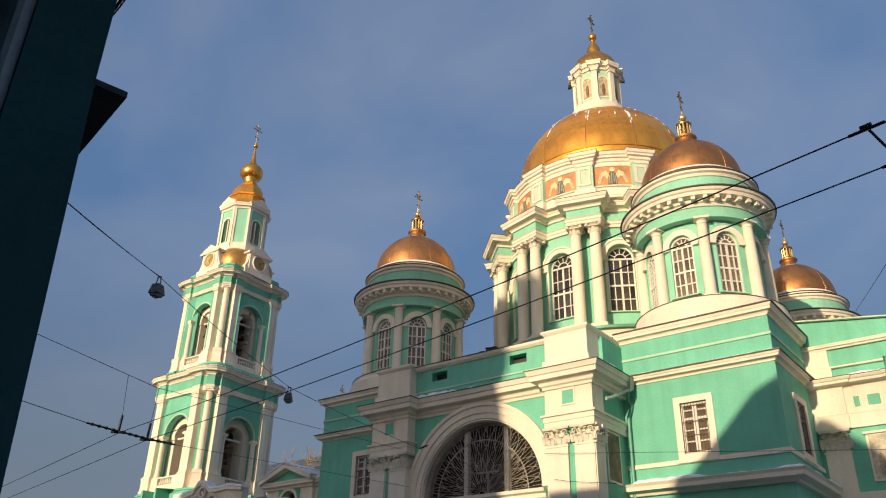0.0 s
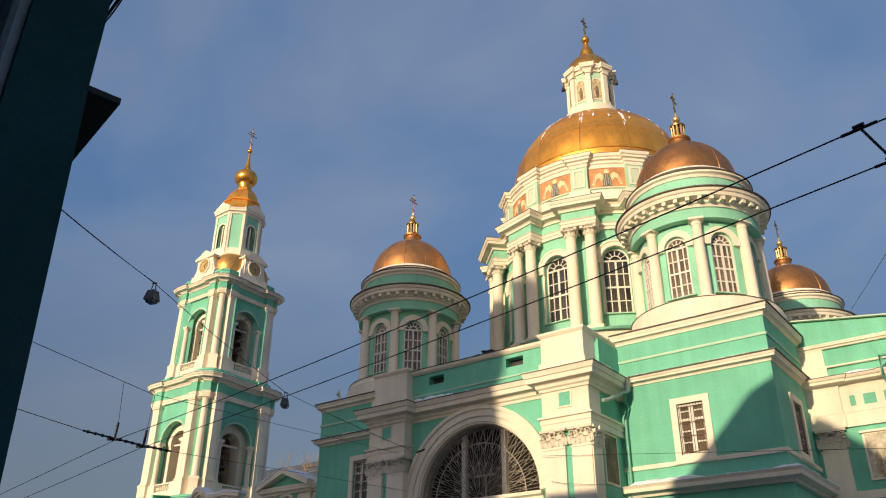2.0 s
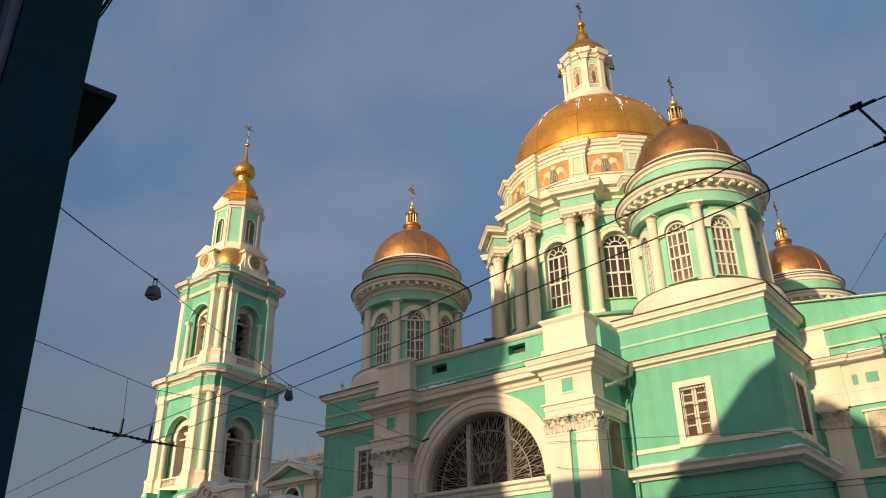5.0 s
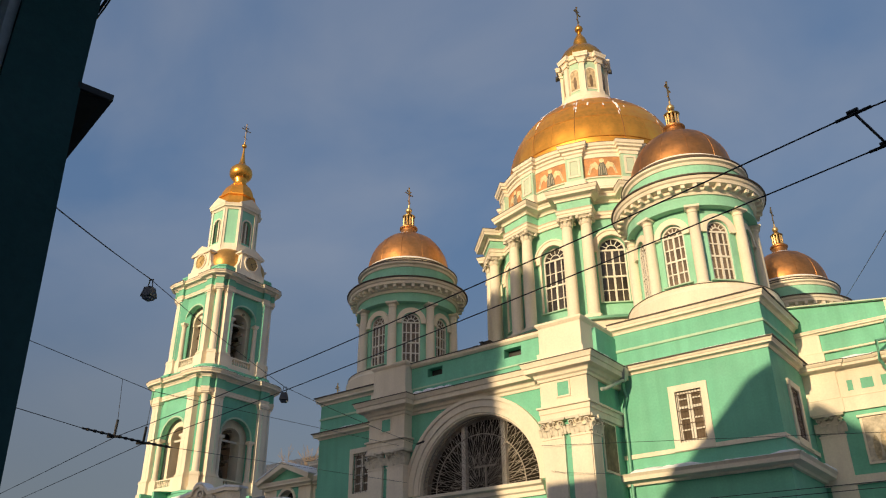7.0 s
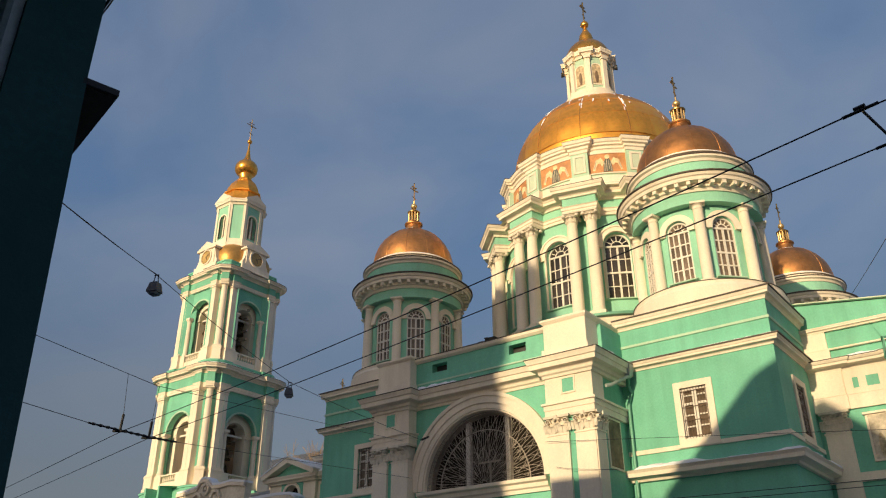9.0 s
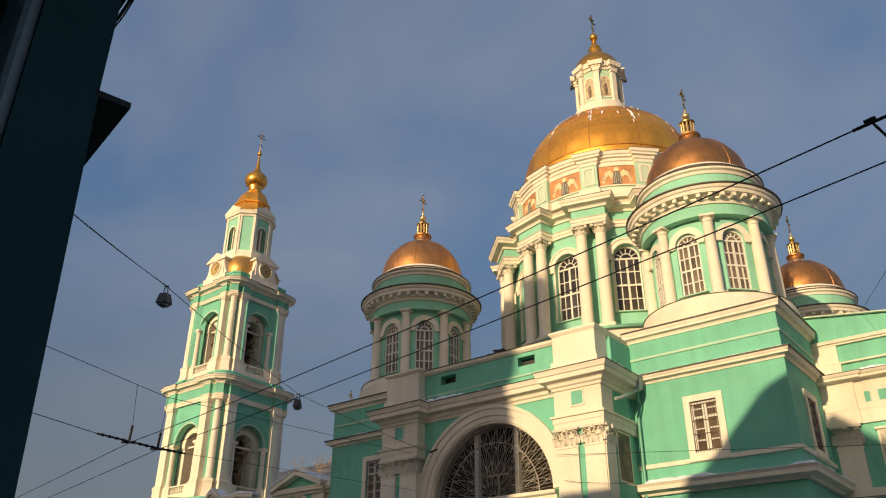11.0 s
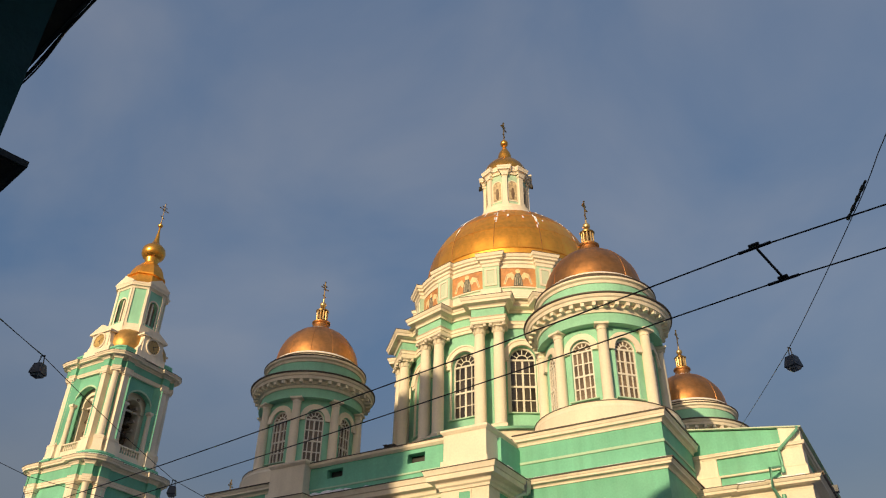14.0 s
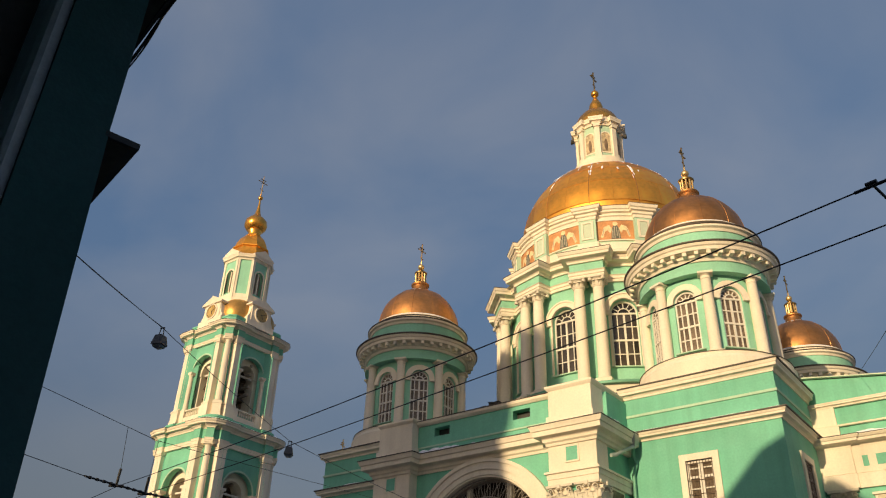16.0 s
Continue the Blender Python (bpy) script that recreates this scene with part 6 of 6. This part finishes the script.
lathe(b, [(1.9, 38.44), (1.9, 38.56), (1.72, 39.1), (1.62, 39.65), (1.76, 39.7), (1.76, 39.82), (1.58, 39.98), (1.46, 40.4), (1.18, 40.95), (0.95, 41.22), (0.80, 41.3), (0.80, 41.42), (0.66, 41.5), (0.64, 41.6)], 8, phase=radians(22.5))
part("spire_skirt", b, GOLD, tower, "gilded eight-sided skirt roof")
b = bmesh.new()
lathe(b, [(0.60, 41.45), (0.56, 41.75), (0.66, 42.0), (0.66, 42.1), (0.86, 42.25), (1.03, 42.52), (1.07, 42.85), (0.99, 43.2), (0.74, 43.5), (0.42, 43.74), (0.27, 44.1), (0.19, 44.5), (0.12, 45.0), (0.09, 45.4), (0.07, 45.7)], 28)
part("onion_dome", b, GILT, tower, "small gilded onion dome", smooth=True)
b = bmesh.new()
bmesh.ops.create_uvsphere(b, u_segments=16, v_segments=10, radius=0.23, matrix=pose(0, 0, 45.93))
bar(b, (0, 0, 45.6), (0, 0, 46.4), 0.06, 8)
part("ball", b, GILT, tower, smooth=True)
part("cross", cross_mesh(2.35, CROSSGOLD, 0.042), None, tower, m=pose(0, 0, 46.15, 0, 0, 90))

# ------------------------------------------------------------------ refectory between tower and church
ref = thing("refectory", "low turquoise and cream church wing with a pedimented porch", "church wing", (-32, 11.5, 0))
b = bmesh.new()
box(b, -12.3, 8.9, -6.3, 6.3, 0, 9.6)
part("wall", b, GREEN, ref)
b = bmesh.new()
sweep(b, rect(-12.3, 8.9, -6.3, 6.3), cornice_profile(9.3, 10.0, 0.45))
part("cornice", b, CREAM, ref)
b = bmesh.new()
prism(b, [(-6.6, 9.9), (6.6, 9.9), (0, 12.2)], -8.9, 12.3, pose(0, 0, 0, 0, 0, 90))
part("roof", b, ROOFTIN, ref, "snow-covered low sheet roof")
# porch with pediment
b = bmesh.new()
pierced(b, lambda u, z, w: (u, -8.2 + w, z), 1.75, 5.5, 0, 10.4, [(3.65, 1.2, 6.5, 10.12, True)], 0.5, 30)
part("porch_wall", b, CREAM, ref)
b = bmesh.new()
pierced(b, lambda u, z, w: (u, -8.24 + w, z), 2.78, 4.52, 7.2, 10.26, [(3.65, 1.2, 7.2, 10.12, True)], 0.06, 30)
part("porch_panel", b, GREEN, ref)
b = bmesh.new()
arc_ring(b, 3.65, 9.52, 0.6, 0.76, -8.30, -8.1, k=16)
part("archivolt", b, CREAM, ref)
b = bmesh.new()
box(b, 2.9, 4.4, -7.75, -7.7, 6.5, 10.3)
part("porch_glass", b, GLASS, ref)
b = bmesh.new()
box(b, 5.5, 9.1, -8.0, -6.0, 0, 10.2)
part("side_wall", b, CREAM, ref)
b = bmesh.new()
box(b, 5.72, 6.04, -8.03, -7.9, 0, 10.0)
part("wall_strip", b, GREEN, ref)
b = bmesh.new()
box(b, 1.85, 5.4, -7.6, -6.0, 0, 10.3)
part("porch_body", b, GREEN, ref)
b = bmesh.new()
sweep(b, [(1.75, -6.3), (1.75, -8.3), (5.55, -8.3), (5.55, -8.1), (9.1, -8.1)], cornice_profile(10.22, 10.62, 0.32), False)
part("cornice", b, CREAM, ref)
b = bmesh.new()
snow_drift(b, (5.6, -8.4, 10.63), (9.0, -8.4, 10.63), (0, 0.9, 0.12), 91, 0.2)
part("snow_ledge", b, SNOW, ref, "snow lying on the side roof", smooth=True)
for s in (-1, 1):
    b = bmesh.new()
    prism(b, [(3.65, 11.62), (3.65, 11.32), (3.65 + s * 2.1, 10.5), (3.65 + s * 2.16, 10.74)], -8.75, -6.0)
    part("raking_cornice", b, CREAM, ref)
    b = bmesh.new()
    prism(b, [(3.65, 11.70), (3.65, 11.63), (3.65 + s * 2.16, 10.75), (3.65 + s * 2.2, 10.80)], -8.8, -5.0)
    part("flashing", b, SNOW, ref)
b = bmesh.new()
prism(b, [(2.0, 10.55), (5.3, 10.55), (3.65, 11.42)], -8.3, -6.0)
part("tympanum", b, GREEN, ref)


def crest(name, label, outline, y0, y1):
    """A wall standing on the ground whose shaped top carries snow."""
    t = thing(name, label, "parapet")
    q = bmesh.new()
    prism(q, [(outline[0][0], 0.0)] + outline + [(outline[-1][0], 0.0)], y0, y1)
    part("wall", q, STONE, t)
    q = bmesh.new()
    top = [(x, z + 0.01) for x, z in outline] + [(x, z + 0.14) for x, z in outline[::-1]]
    prism(q, top, y0 - 0.1, y1 + 0.1)
    part("snow_cap", q, SNOW, t, "thick snow on the wall's crest")
    q = bmesh.new()
    prism(q, [(x, z - 0.02) for x, z in outline] + [(x, z - 0.22) for x, z in outline[::-1]], y0 - 0.14, y0 + 0.1)
    part("coping", q, CREAM, t)
    return t


crest_gate = crest("scrolled_gable", "weathered stucco gable with scrolls and a snowy crest", [(-41.10, 11.12), (-39.90, 11.18), (-38.95, 11.3), (-38.80, 11.56), (-38.55, 11.78), (-38.25, 11.82), (-37.85, 11.7), (-37.60, 11.5), (-37.30, 11.28), (-36.50, 11.26), (-35.60, 11.34), (-34.15, 11.14)], 4.6, 5.1)
for cx, cz, r in ((-37.95, 11.12, 0.38), (-38.8, 10.5, 0.5), (-36.9, 10.5, 0.5)):
    b = bmesh.new()
    arc_ring(b, cx, cz, r * 0.62, r, 4.40, 4.7, 0, math.tau, 20)
    arc_ring(b, cx, cz, 0.0, r * 0.3, 4.44, 4.7, 0, math.tau, 12)
    part("scroll", b, STONE, crest_gate, "round stucco scroll")
crest("courtyard_wall", "curved courtyard wall under thick snow", [(-29.0, 8.60), (-27.9, 8.64), (-26.35, 8.66), (-25.0, 8.68), (-24.0, 8.62), (-23.6, 8.42)], -0.7, -0.2)

# bare winter tree behind the refectory
tree = thing("bare_tree", "leafless winter tree with pale sunlit twigs", "tree", (-56.6, 34.0, 0.0))
rt = random.Random(11)
wood, twigs = bmesh.new(), bmesh.new()


def grow(p, d_, length, r, level):
    q = p + d_ * length
    bar(wood if level < 3 else twigs, p, q, r, 6 if level < 3 else 4)
    if level == 6:
        return
    for i in range(3 if level else 5):
        nd = (d_ + Vector((rt.uniform(-1, 1), rt.uniform(-1, 1), rt.uniform(-0.2, 0.7))) * 0.62).normalized()
        grow(p.lerp(q, rt.uniform(0.6, 1.0)), nd, length * rt.uniform(0.62, 0.8), max(0.022, r * 0.58), level + 1)


grow(Vector((0, 0, 0)), Vector((0, 0, 1)), 8.1, 0.3, 0)
part("trunk", wood, TWIG, tree)
part("twigs", twigs, TWIG, tree)

# small cross on the corner block
xr = thing("roof_cross", "small gilded cross standing on the church roof", "cross", (-22.1, 0.6, 13.55))
part("cross", cross_mesh(0.95, PALEGOLD, 0.028), None, xr, m=pose(0, 0, 0, 0, 0, 108))

# ------------------------------------------------------------------ city round the street
def block_of_flats(name, label, x0, x1, y0, y1, h, floors, mat):
    """A plain town building with storeys, string courses and window openings towards the street."""
    t = thing(name, label, "building")
    b = bmesh.new()
    fh = h / floors
    box(b, x0, x1, y0, y1 - 0.5, 0, h)
    part("body", b, mat, t)
    for f in range(floors):
        b = bmesh.new()
        k = max(2, int((x1 - x0) / 3.2))
        pierced(b, lambda u, z, w: (u, y1 - w, z), x0, x1, f * fh, f * fh + fh, [(x0 + (x1 - x0) * (i + 0.5) / k, 1.3, f * fh + 0.9, f * fh + 0.9 + min(1.9, fh - 1.3), False) for i in range(k)], 0.4, 60)
        part("storey_wall", b, mat, t)
    b = bmesh.new()
    sweep(b, rect(x0, x1, y0, y1), cornice_profile(h - 0.3, h + 0.3, 0.5))
    part("cornice", b, GREYWALL, t)
    return t


back_house = thing("back_house", "distant town house with a sunlit snowy sheet roof", "house", (-60.0, 31.0, 0))
b = bmesh.new()
box(b, -12.0, 13.0, 0.0, 10.0, 0.0, 19.3)
part("wall", b, BRICKISH, back_house)
b = bmesh.new()
prism(b, [(-0.6, 19.3), (10.6, 19.3), (5.0, 22.1)], -12.5, 13.5, Matrix(((0, 1, 0, 0), (1, 0, 0, 0), (0, 0, 1, 0), (0, 0, 0, 1))))
part("roof", b, ROOFTIN, back_house, "sunlit sheet roof streaked with snow")
for i in range(26):
    b = bmesh.new()
    bar(b, (-12.4 + i, -0.6, 19.34), (-12.4 + i, 5.0, 22.14), 0.04, 5)
    part("roof_seam", b, ROOFTIN, back_house)
# unseen building; its roof outline is fitted to the shadow on the church
flats = block_of_flats("apartment_building", "unseen tall plastered apartment building, stepped roof outlined to shade the church", -38.5, -9.1, -72.0, -60.0, 28.1, 8, BRICKISH)
b = bmesh.new()
prism(b, [(-38.5, 28.1), (-9.1, 28.1), (-10.6, 32.5), (-11.1, 34.5), (-11.8, 35.12), (-38.5, 35.17)], -72.0, -60.5)
part("mansard_roof", b, ROOFTIN, flats)
# also out of view: its gable follows the shadow curve on the corner block
gab = block_of_flats("town_house", "unseen plain plastered town house, round gable shaped to shade the church", -8.6, 40.4, -48.0, -36.6, 13.76, 4, GREYWALL)
b = bmesh.new()
prism(b, [(-4.6, 13.76), (-4.0, 15.16), (-3.05, 16.06), (-1.67, 17.43), (-0.34, 18.78), (0.1, 19.01), (0.58, 19.21), (1.0, 19.51), (1.5, 19.16), (1.85, 18.81), (2.55, 18.26), (3.6, 17.16), (4.6, 15.56), (5.0, 13.76)], -37.4, -36.7)
part("gable", b, GREYWALL, gab)
# box added along the roof to shade the foot of the church wall
b = bmesh.new()
box(b, -7.3, 40.0, -42.0, -36.8, 13.7, 14.91)
part("attic_storey", b, GREYWALL, gab)
# unseen row, added to block low sky light from the church walls
block_of_flats("street_house", "unseen plain plastered house row added to dim the church's lower walls", -75.0, -10.5, -50.0, -37.5, 10.6, 3, GREYWALL)

# ------------------------------------------------------------------ near house at the camera's side
near = thing("near_house", "dark teal house corner in shade with overhanging eaves", "house")
NM = Matrix.LocRotScale((7.560, -29.032, 0.0), Euler((0, 0, radians(-11.95))), None)
near.matrix_basis = NM


def near_part(name, mat, boxes, label="", smooth=False):
    q = bmesh.new()
    for bx in boxes:
        box(q, *bx)
    return part(name, q, mat, near, label)


q = bmesh.new()
prism(q, [(0.636, 0.0), (1.330, 0.0), (1.172, 5.6), (1.172, 10.5), (0.636, 10.5)], -14.0, -5.63, Matrix(((0, 1, 0, 0), (1, 0, 0, 0), (0, 0, 1, 0), (0, 0, 0, 1))))
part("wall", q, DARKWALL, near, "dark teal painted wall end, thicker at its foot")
q = bmesh.new()
prism(q, [(-5.70, 0.632), (-5.70, 0.56), (-5.74, 0.52), (-5.86, 0.49), (-6.08, 0.47), (-6.35, 0.455), (-6.35, 0.632)], 0.0, 10.45, Matrix(((1, 0, 0, 0), (0, 0, 1, 0), (0, 1, 0, 0), (0, 0, 0, 1))))
part("jamb", q, JAMB, near, "paler grey rounded door jamb")
# near-black iron material: the passage's shade is put into the wall's colour
near_part("wall", IRON, [(-14.0, -6.352, -4.0, 0.63, 0.0, 10.5)], "inner wall of the passage, coloured near-black for its shade")
# unseen back wall and ceiling, added to keep light out of the passage
near_part("wall", DARKWALL, [(-14.0, 9.0, -4.6, -4.0, 0.0, 10.5)], "unseen back wall added to keep sun out of the passage")
near_part("ceiling", DARKWALL, [(-14.0, 9.0, -4.6, 1.16, 10.5, 10.7)], "unseen ceiling added high up to keep the passage dark")
# eaves on the street side of the wall end: boarded underside, black edge, slack cables
near_part("soffit", BROWNBOARD, [(-14.0, -5.632, 1.175, 1.425, 7.61, 7.66), (-5.632, -3.6, 0.9, 1.425, 7.61, 7.66)], "dark brown boarded soffit")
near_part("fascia", IRON, [(-14.0, -3.6, 1.425, 1.462, 7.595, 7.72)], "black eaves board")
# small canopy on the street side of the wall end
near_part("canopy", IRON, [(-8.6, -5.63, 1.149, 1.425, 5.530, 5.585)], "thin dark canopy slab")
near_part("canopy_soffit", BROWNBOARD, [(-8.5, -5.66, 1.18, 1.36, 5.522, 5.530)], "dark brown boarded underside")
for k, (dy, sag) in enumerate(((0.012, 0.02), (0.034, 0.045), (0.020, 0.03))):
    q = bmesh.new()
    ps = []
    for i in range(42):
        x = -8.6 + 0.12 * i
        bow = math.sin(math.pi * min(max((x + 7.7) / 1.4, 0.0), 1.0))
        ps.append((x, 1.468 + dy * (0.4 + bow), 7.60 - sag * bow - 0.012 * math.sin(2.1 * x + k)))
    tube(q, ps, 0.009)
    part("cable", q, CABLE, near, "black cable strung along the eaves")


# ------------------------------------------------------------------ overhead lines
def cable(label, pts, r, sag=0.0, category="overhead cable", name="overhead_cable", group=""):
    """A hanging cable through the given points, sagging between them."""
    q = bmesh.new()
    line = [Vector(pts[0])]
    for p0, p1 in zip(pts, pts[1:]):
        p0, p1 = Vector(p0), Vector(p1)
        k = 10 if sag else 1
        for i in range(1, k + 1):
            f = i / k
            line.append(p0.lerp(p1, f) - Vector((0, 0, sag * 4 * f * (1 - f))))
    tube(q, line, r)
    ob = new(name, mesh_of(name, q, CABLE, True))
    return tagged(ob, label, category, group)


W1 = lambda x: (x, -22.0 + (x - 6.84) * -0.1914, 6.0)
W2 = lambda x: (x, -21.2 + (x - 6.95) * -0.1885, 6.0)
cable("black trolleybus contact wire over the street", [(-70, -7.0, 6.0), (-9.1, -19.19, 6.0), (6.84, -22.0, 5.945), (22.8, -24.6, 5.945), (60, -31.5, 6.0)], 0.0078, 0.10, category="trolley wire", name="trolley_wire", group="trolley wires")
cable("black trolleybus contact wire over the street", [(-70, -6.3, 6.0), (-9.2, -18.43, 6.0), (6.95, -21.2, 5.985), (22.8, -23.9, 5.985), (60, -30.8, 6.0)], 0.0078, 0.08, category="trolley wire", name="trolley_wire", group="trolley wires")
cable("thin dark service cable along the church front", [(-7.87, -2.9, 8.55), (3.5, -2.4, 7.38), (15.0, -1.9, 6.2)], 0.008, name="service_cable", category="service cable")
cable("thin dark service cable along the church front", [(-7.55, -2.86, 7.6), (-6.98, -2.86, 7.46), (-5.1, -2.86, 7.2)], 0.008, name="service_cable", category="service cable")
for dz in (0.0, -0.18):
    cable("pair of dark cables low before the church wall", [(-8.5, -1.2, 6.44 + dz), (-2.8, -1.0, 6.35 + dz), (2.97, -1.0, 6.26 + dz), (12.0, -1.0, 6.1 + dz)], 0.012, name="service_cable", category="service cable")


def rod(bm_, a, b_, r):
    bar(bm_, a, b_, r, 8)


# spacer bar between the contact wires
sp = thing("wire_spacer", "dark trolley wire spacer with clamped ends", "wire spacer")
p0, p1 = Vector((6.85, -22.0, 5.945)), Vector((6.97, -21.2, 5.985))
q = bmesh.new()
rod(q, p0 + Vector((0, 0, 0.03)), p1 + Vector((0, 0, 0.03)), 0.014)
part("rod", q, CABLE, sp)
for p, w in ((p0, W1), (p1, W2)):
    q = bmesh.new()
    u = (Vector(w(p.x + 1)) - Vector(w(p.x))).normalized()
    rod(q, p - u * 0.16, p + u * 0.16, 0.016)
    rod(q, p - u * 0.05 + Vector((0, 0, 0.03)), p + u * 0.05 + Vector((0, 0, 0.03)), 0.023)
    part("clamp", q, CABLE, sp)

# cross span with insulators that carries the contact wires
span = thing("wire_hanger", "dark insulated hanger carrying the trolley wires", "wire hanger")
q = bmesh.new()
A = [Vector((-9.2, -19.95, 6.06)), Vector((-9.15, -19.2, 6.03)), Vector((-9.2, -18.43, 6.03)), Vector((-9.25, -17.65, 6.06))]
for a, c in zip(A, A[1:]):
    n = 9
    for i in range(n):
        f0, f1 = (i + 0.15) / n, (i + 0.85) / n
        rod(q, a.lerp(c, f0), a.lerp(c, f1), 0.034 if i % 2 else 0.022)
    rod(q, a, c, 0.018)
part("insulator", q, CABLE, span, "ribbed black insulators")
for p in (A[1], A[2]):
    q = bmesh.new()
    rod(q, p, p + Vector((0.0, 0.02, 0.36)), 0.03)
    rod(q, p + Vector((-0.12, -0.1, -0.02)), p + Vector((0.12, 0.1, -0.02)), 0.03)
    part("clamp", q, CABLE, span)
T0, T1 = Vector((-8.55, -22.0, 7.42)), Vector((-9.55, -18.2, 7.36))
for p, f in ((A[1], 0.75), (A[2], 1.02)):
    q = bmesh.new()
    rod(q, p + Vector((0, 0.02, 0.34)), T0.lerp(T1, f) + Vector((0, 0, 0)), 0.006)
    part("drop_wire", q, CABLE, span)
cable("thin dark span wire between the street sides", [(-7.2, -27.2, 7.6), tuple(T0), tuple(T1), (-14.9, -2.8, 9.6)], 0.007, name="span_wire", category="span wire")
cable("thin dark span wire between the street sides", [(-8.7, -27.0, 6.5), tuple(A[0]), ], 0.008, name="span_wire", category="span wire")
cable("thin dark span wire between the street sides", [tuple(A[3]), (-14.4, -2.8, 8.0)], 0.006, name="span_wire", category="span wire")


def street_lamp(p, turn):
    """A square hooded lamp hung from a cable by two hooks."""
    t = thing("street_lamp", "dark square hooded street lamp hung from a cable", "street lamp", p, "hung street lamps", rz=turn)
    q = bmesh.new()
    lathe(q, [(0.07, 0.02), (0.13, 0.0), (0.18, -0.18), (0.19, -0.24), (0.16, -0.25)], 4, phase=radians(45))
    part("housing", q, LAMPGREY, t)
    q = bmesh.new()
    lathe(q, [(0.165, -0.24), (0.13, -0.30), (0.08, -0.32)], 4, phase=radians(45))
    part("glass", q, LAMPGLASS, t, "dull glass underside")
    for s in (-1, 1):
        q = bmesh.new()
        bar(q, (s * 0.07, 0, -0.01), (s * 0.03, 0, 0.215), 0.012)
        part("hook", q, IRON, t)
    q = bmesh.new()
    bar(q, (-0.06, 0, 0.2), (0.06, 0, 0.2), 0.014)
    part("hanger", q, IRON, t)
    return t


L1, L2, L3 = (-8.265, -19.475, 9.27), (-12.1, -11.8, 9.27), (6.06, -12.15, 9.24)
for p, turn in ((L1, 20), (L2, 40), (L3, 65)):
    street_lamp(p, turn)
up = lambda p: (p[0], p[1], p[2] + 0.2)
cable("dark lamp cable across the street", [(-4.55, -25.5, 8.95), up(L1), up(L2), (-13.9, -2.8, 9.5)], 0.0085, 0.06, name="lamp_cable", category="lamp cable")
cable("second thin cable along the lamp cable", [(-4.6, -25.45, 9.0), (L1[0] + 0.1, L1[1], L1[2] + 0.15)], 0.006, 0.10, name="lamp_cable", category="lamp cable")
cable("dark lamp cable across the street", [(10.6, -24.9, 8.95), (8.38, -18.3, 9.23), (7.9, -16.85, 9.30), up(L3), (2.05, 4.3, 14.1)], 0.008, 0.03, name="lamp_cable", category="lamp cable")
q = bmesh.new()
for i in range(8):
    f = 0.10 + 0.02 * i
    a = Vector((8.38, -18.3, 9.23)).lerp(Vector(up(L3)), f)
    c = Vector((8.38, -18.3, 9.23)).lerp(Vector(up(L3)), f + 0.016)
    bar(q, a, c, 0.030 if i % 2 else 0.020, 8)
tagged(new("cable_insulator", mesh_of("cable_insulator", q, CABLE, True)), "ribbed black insulator on the lamp cable", "insulator")
q = bmesh.new()
for i in range(7):
    a = Vector((-13.9, -2.82, 9.5)).lerp(Vector((-13.1, -3.3, 9.43)), i / 7)
    bar(q, a, a + Vector((0.08, -0.05, -0.007)), 0.045 if i % 2 else 0.03, 8)
tagged(new("cable_insulator", mesh_of("cable_insulator", q, CABLE, True)), "ribbed black insulator tied to the church wall", "insulator")
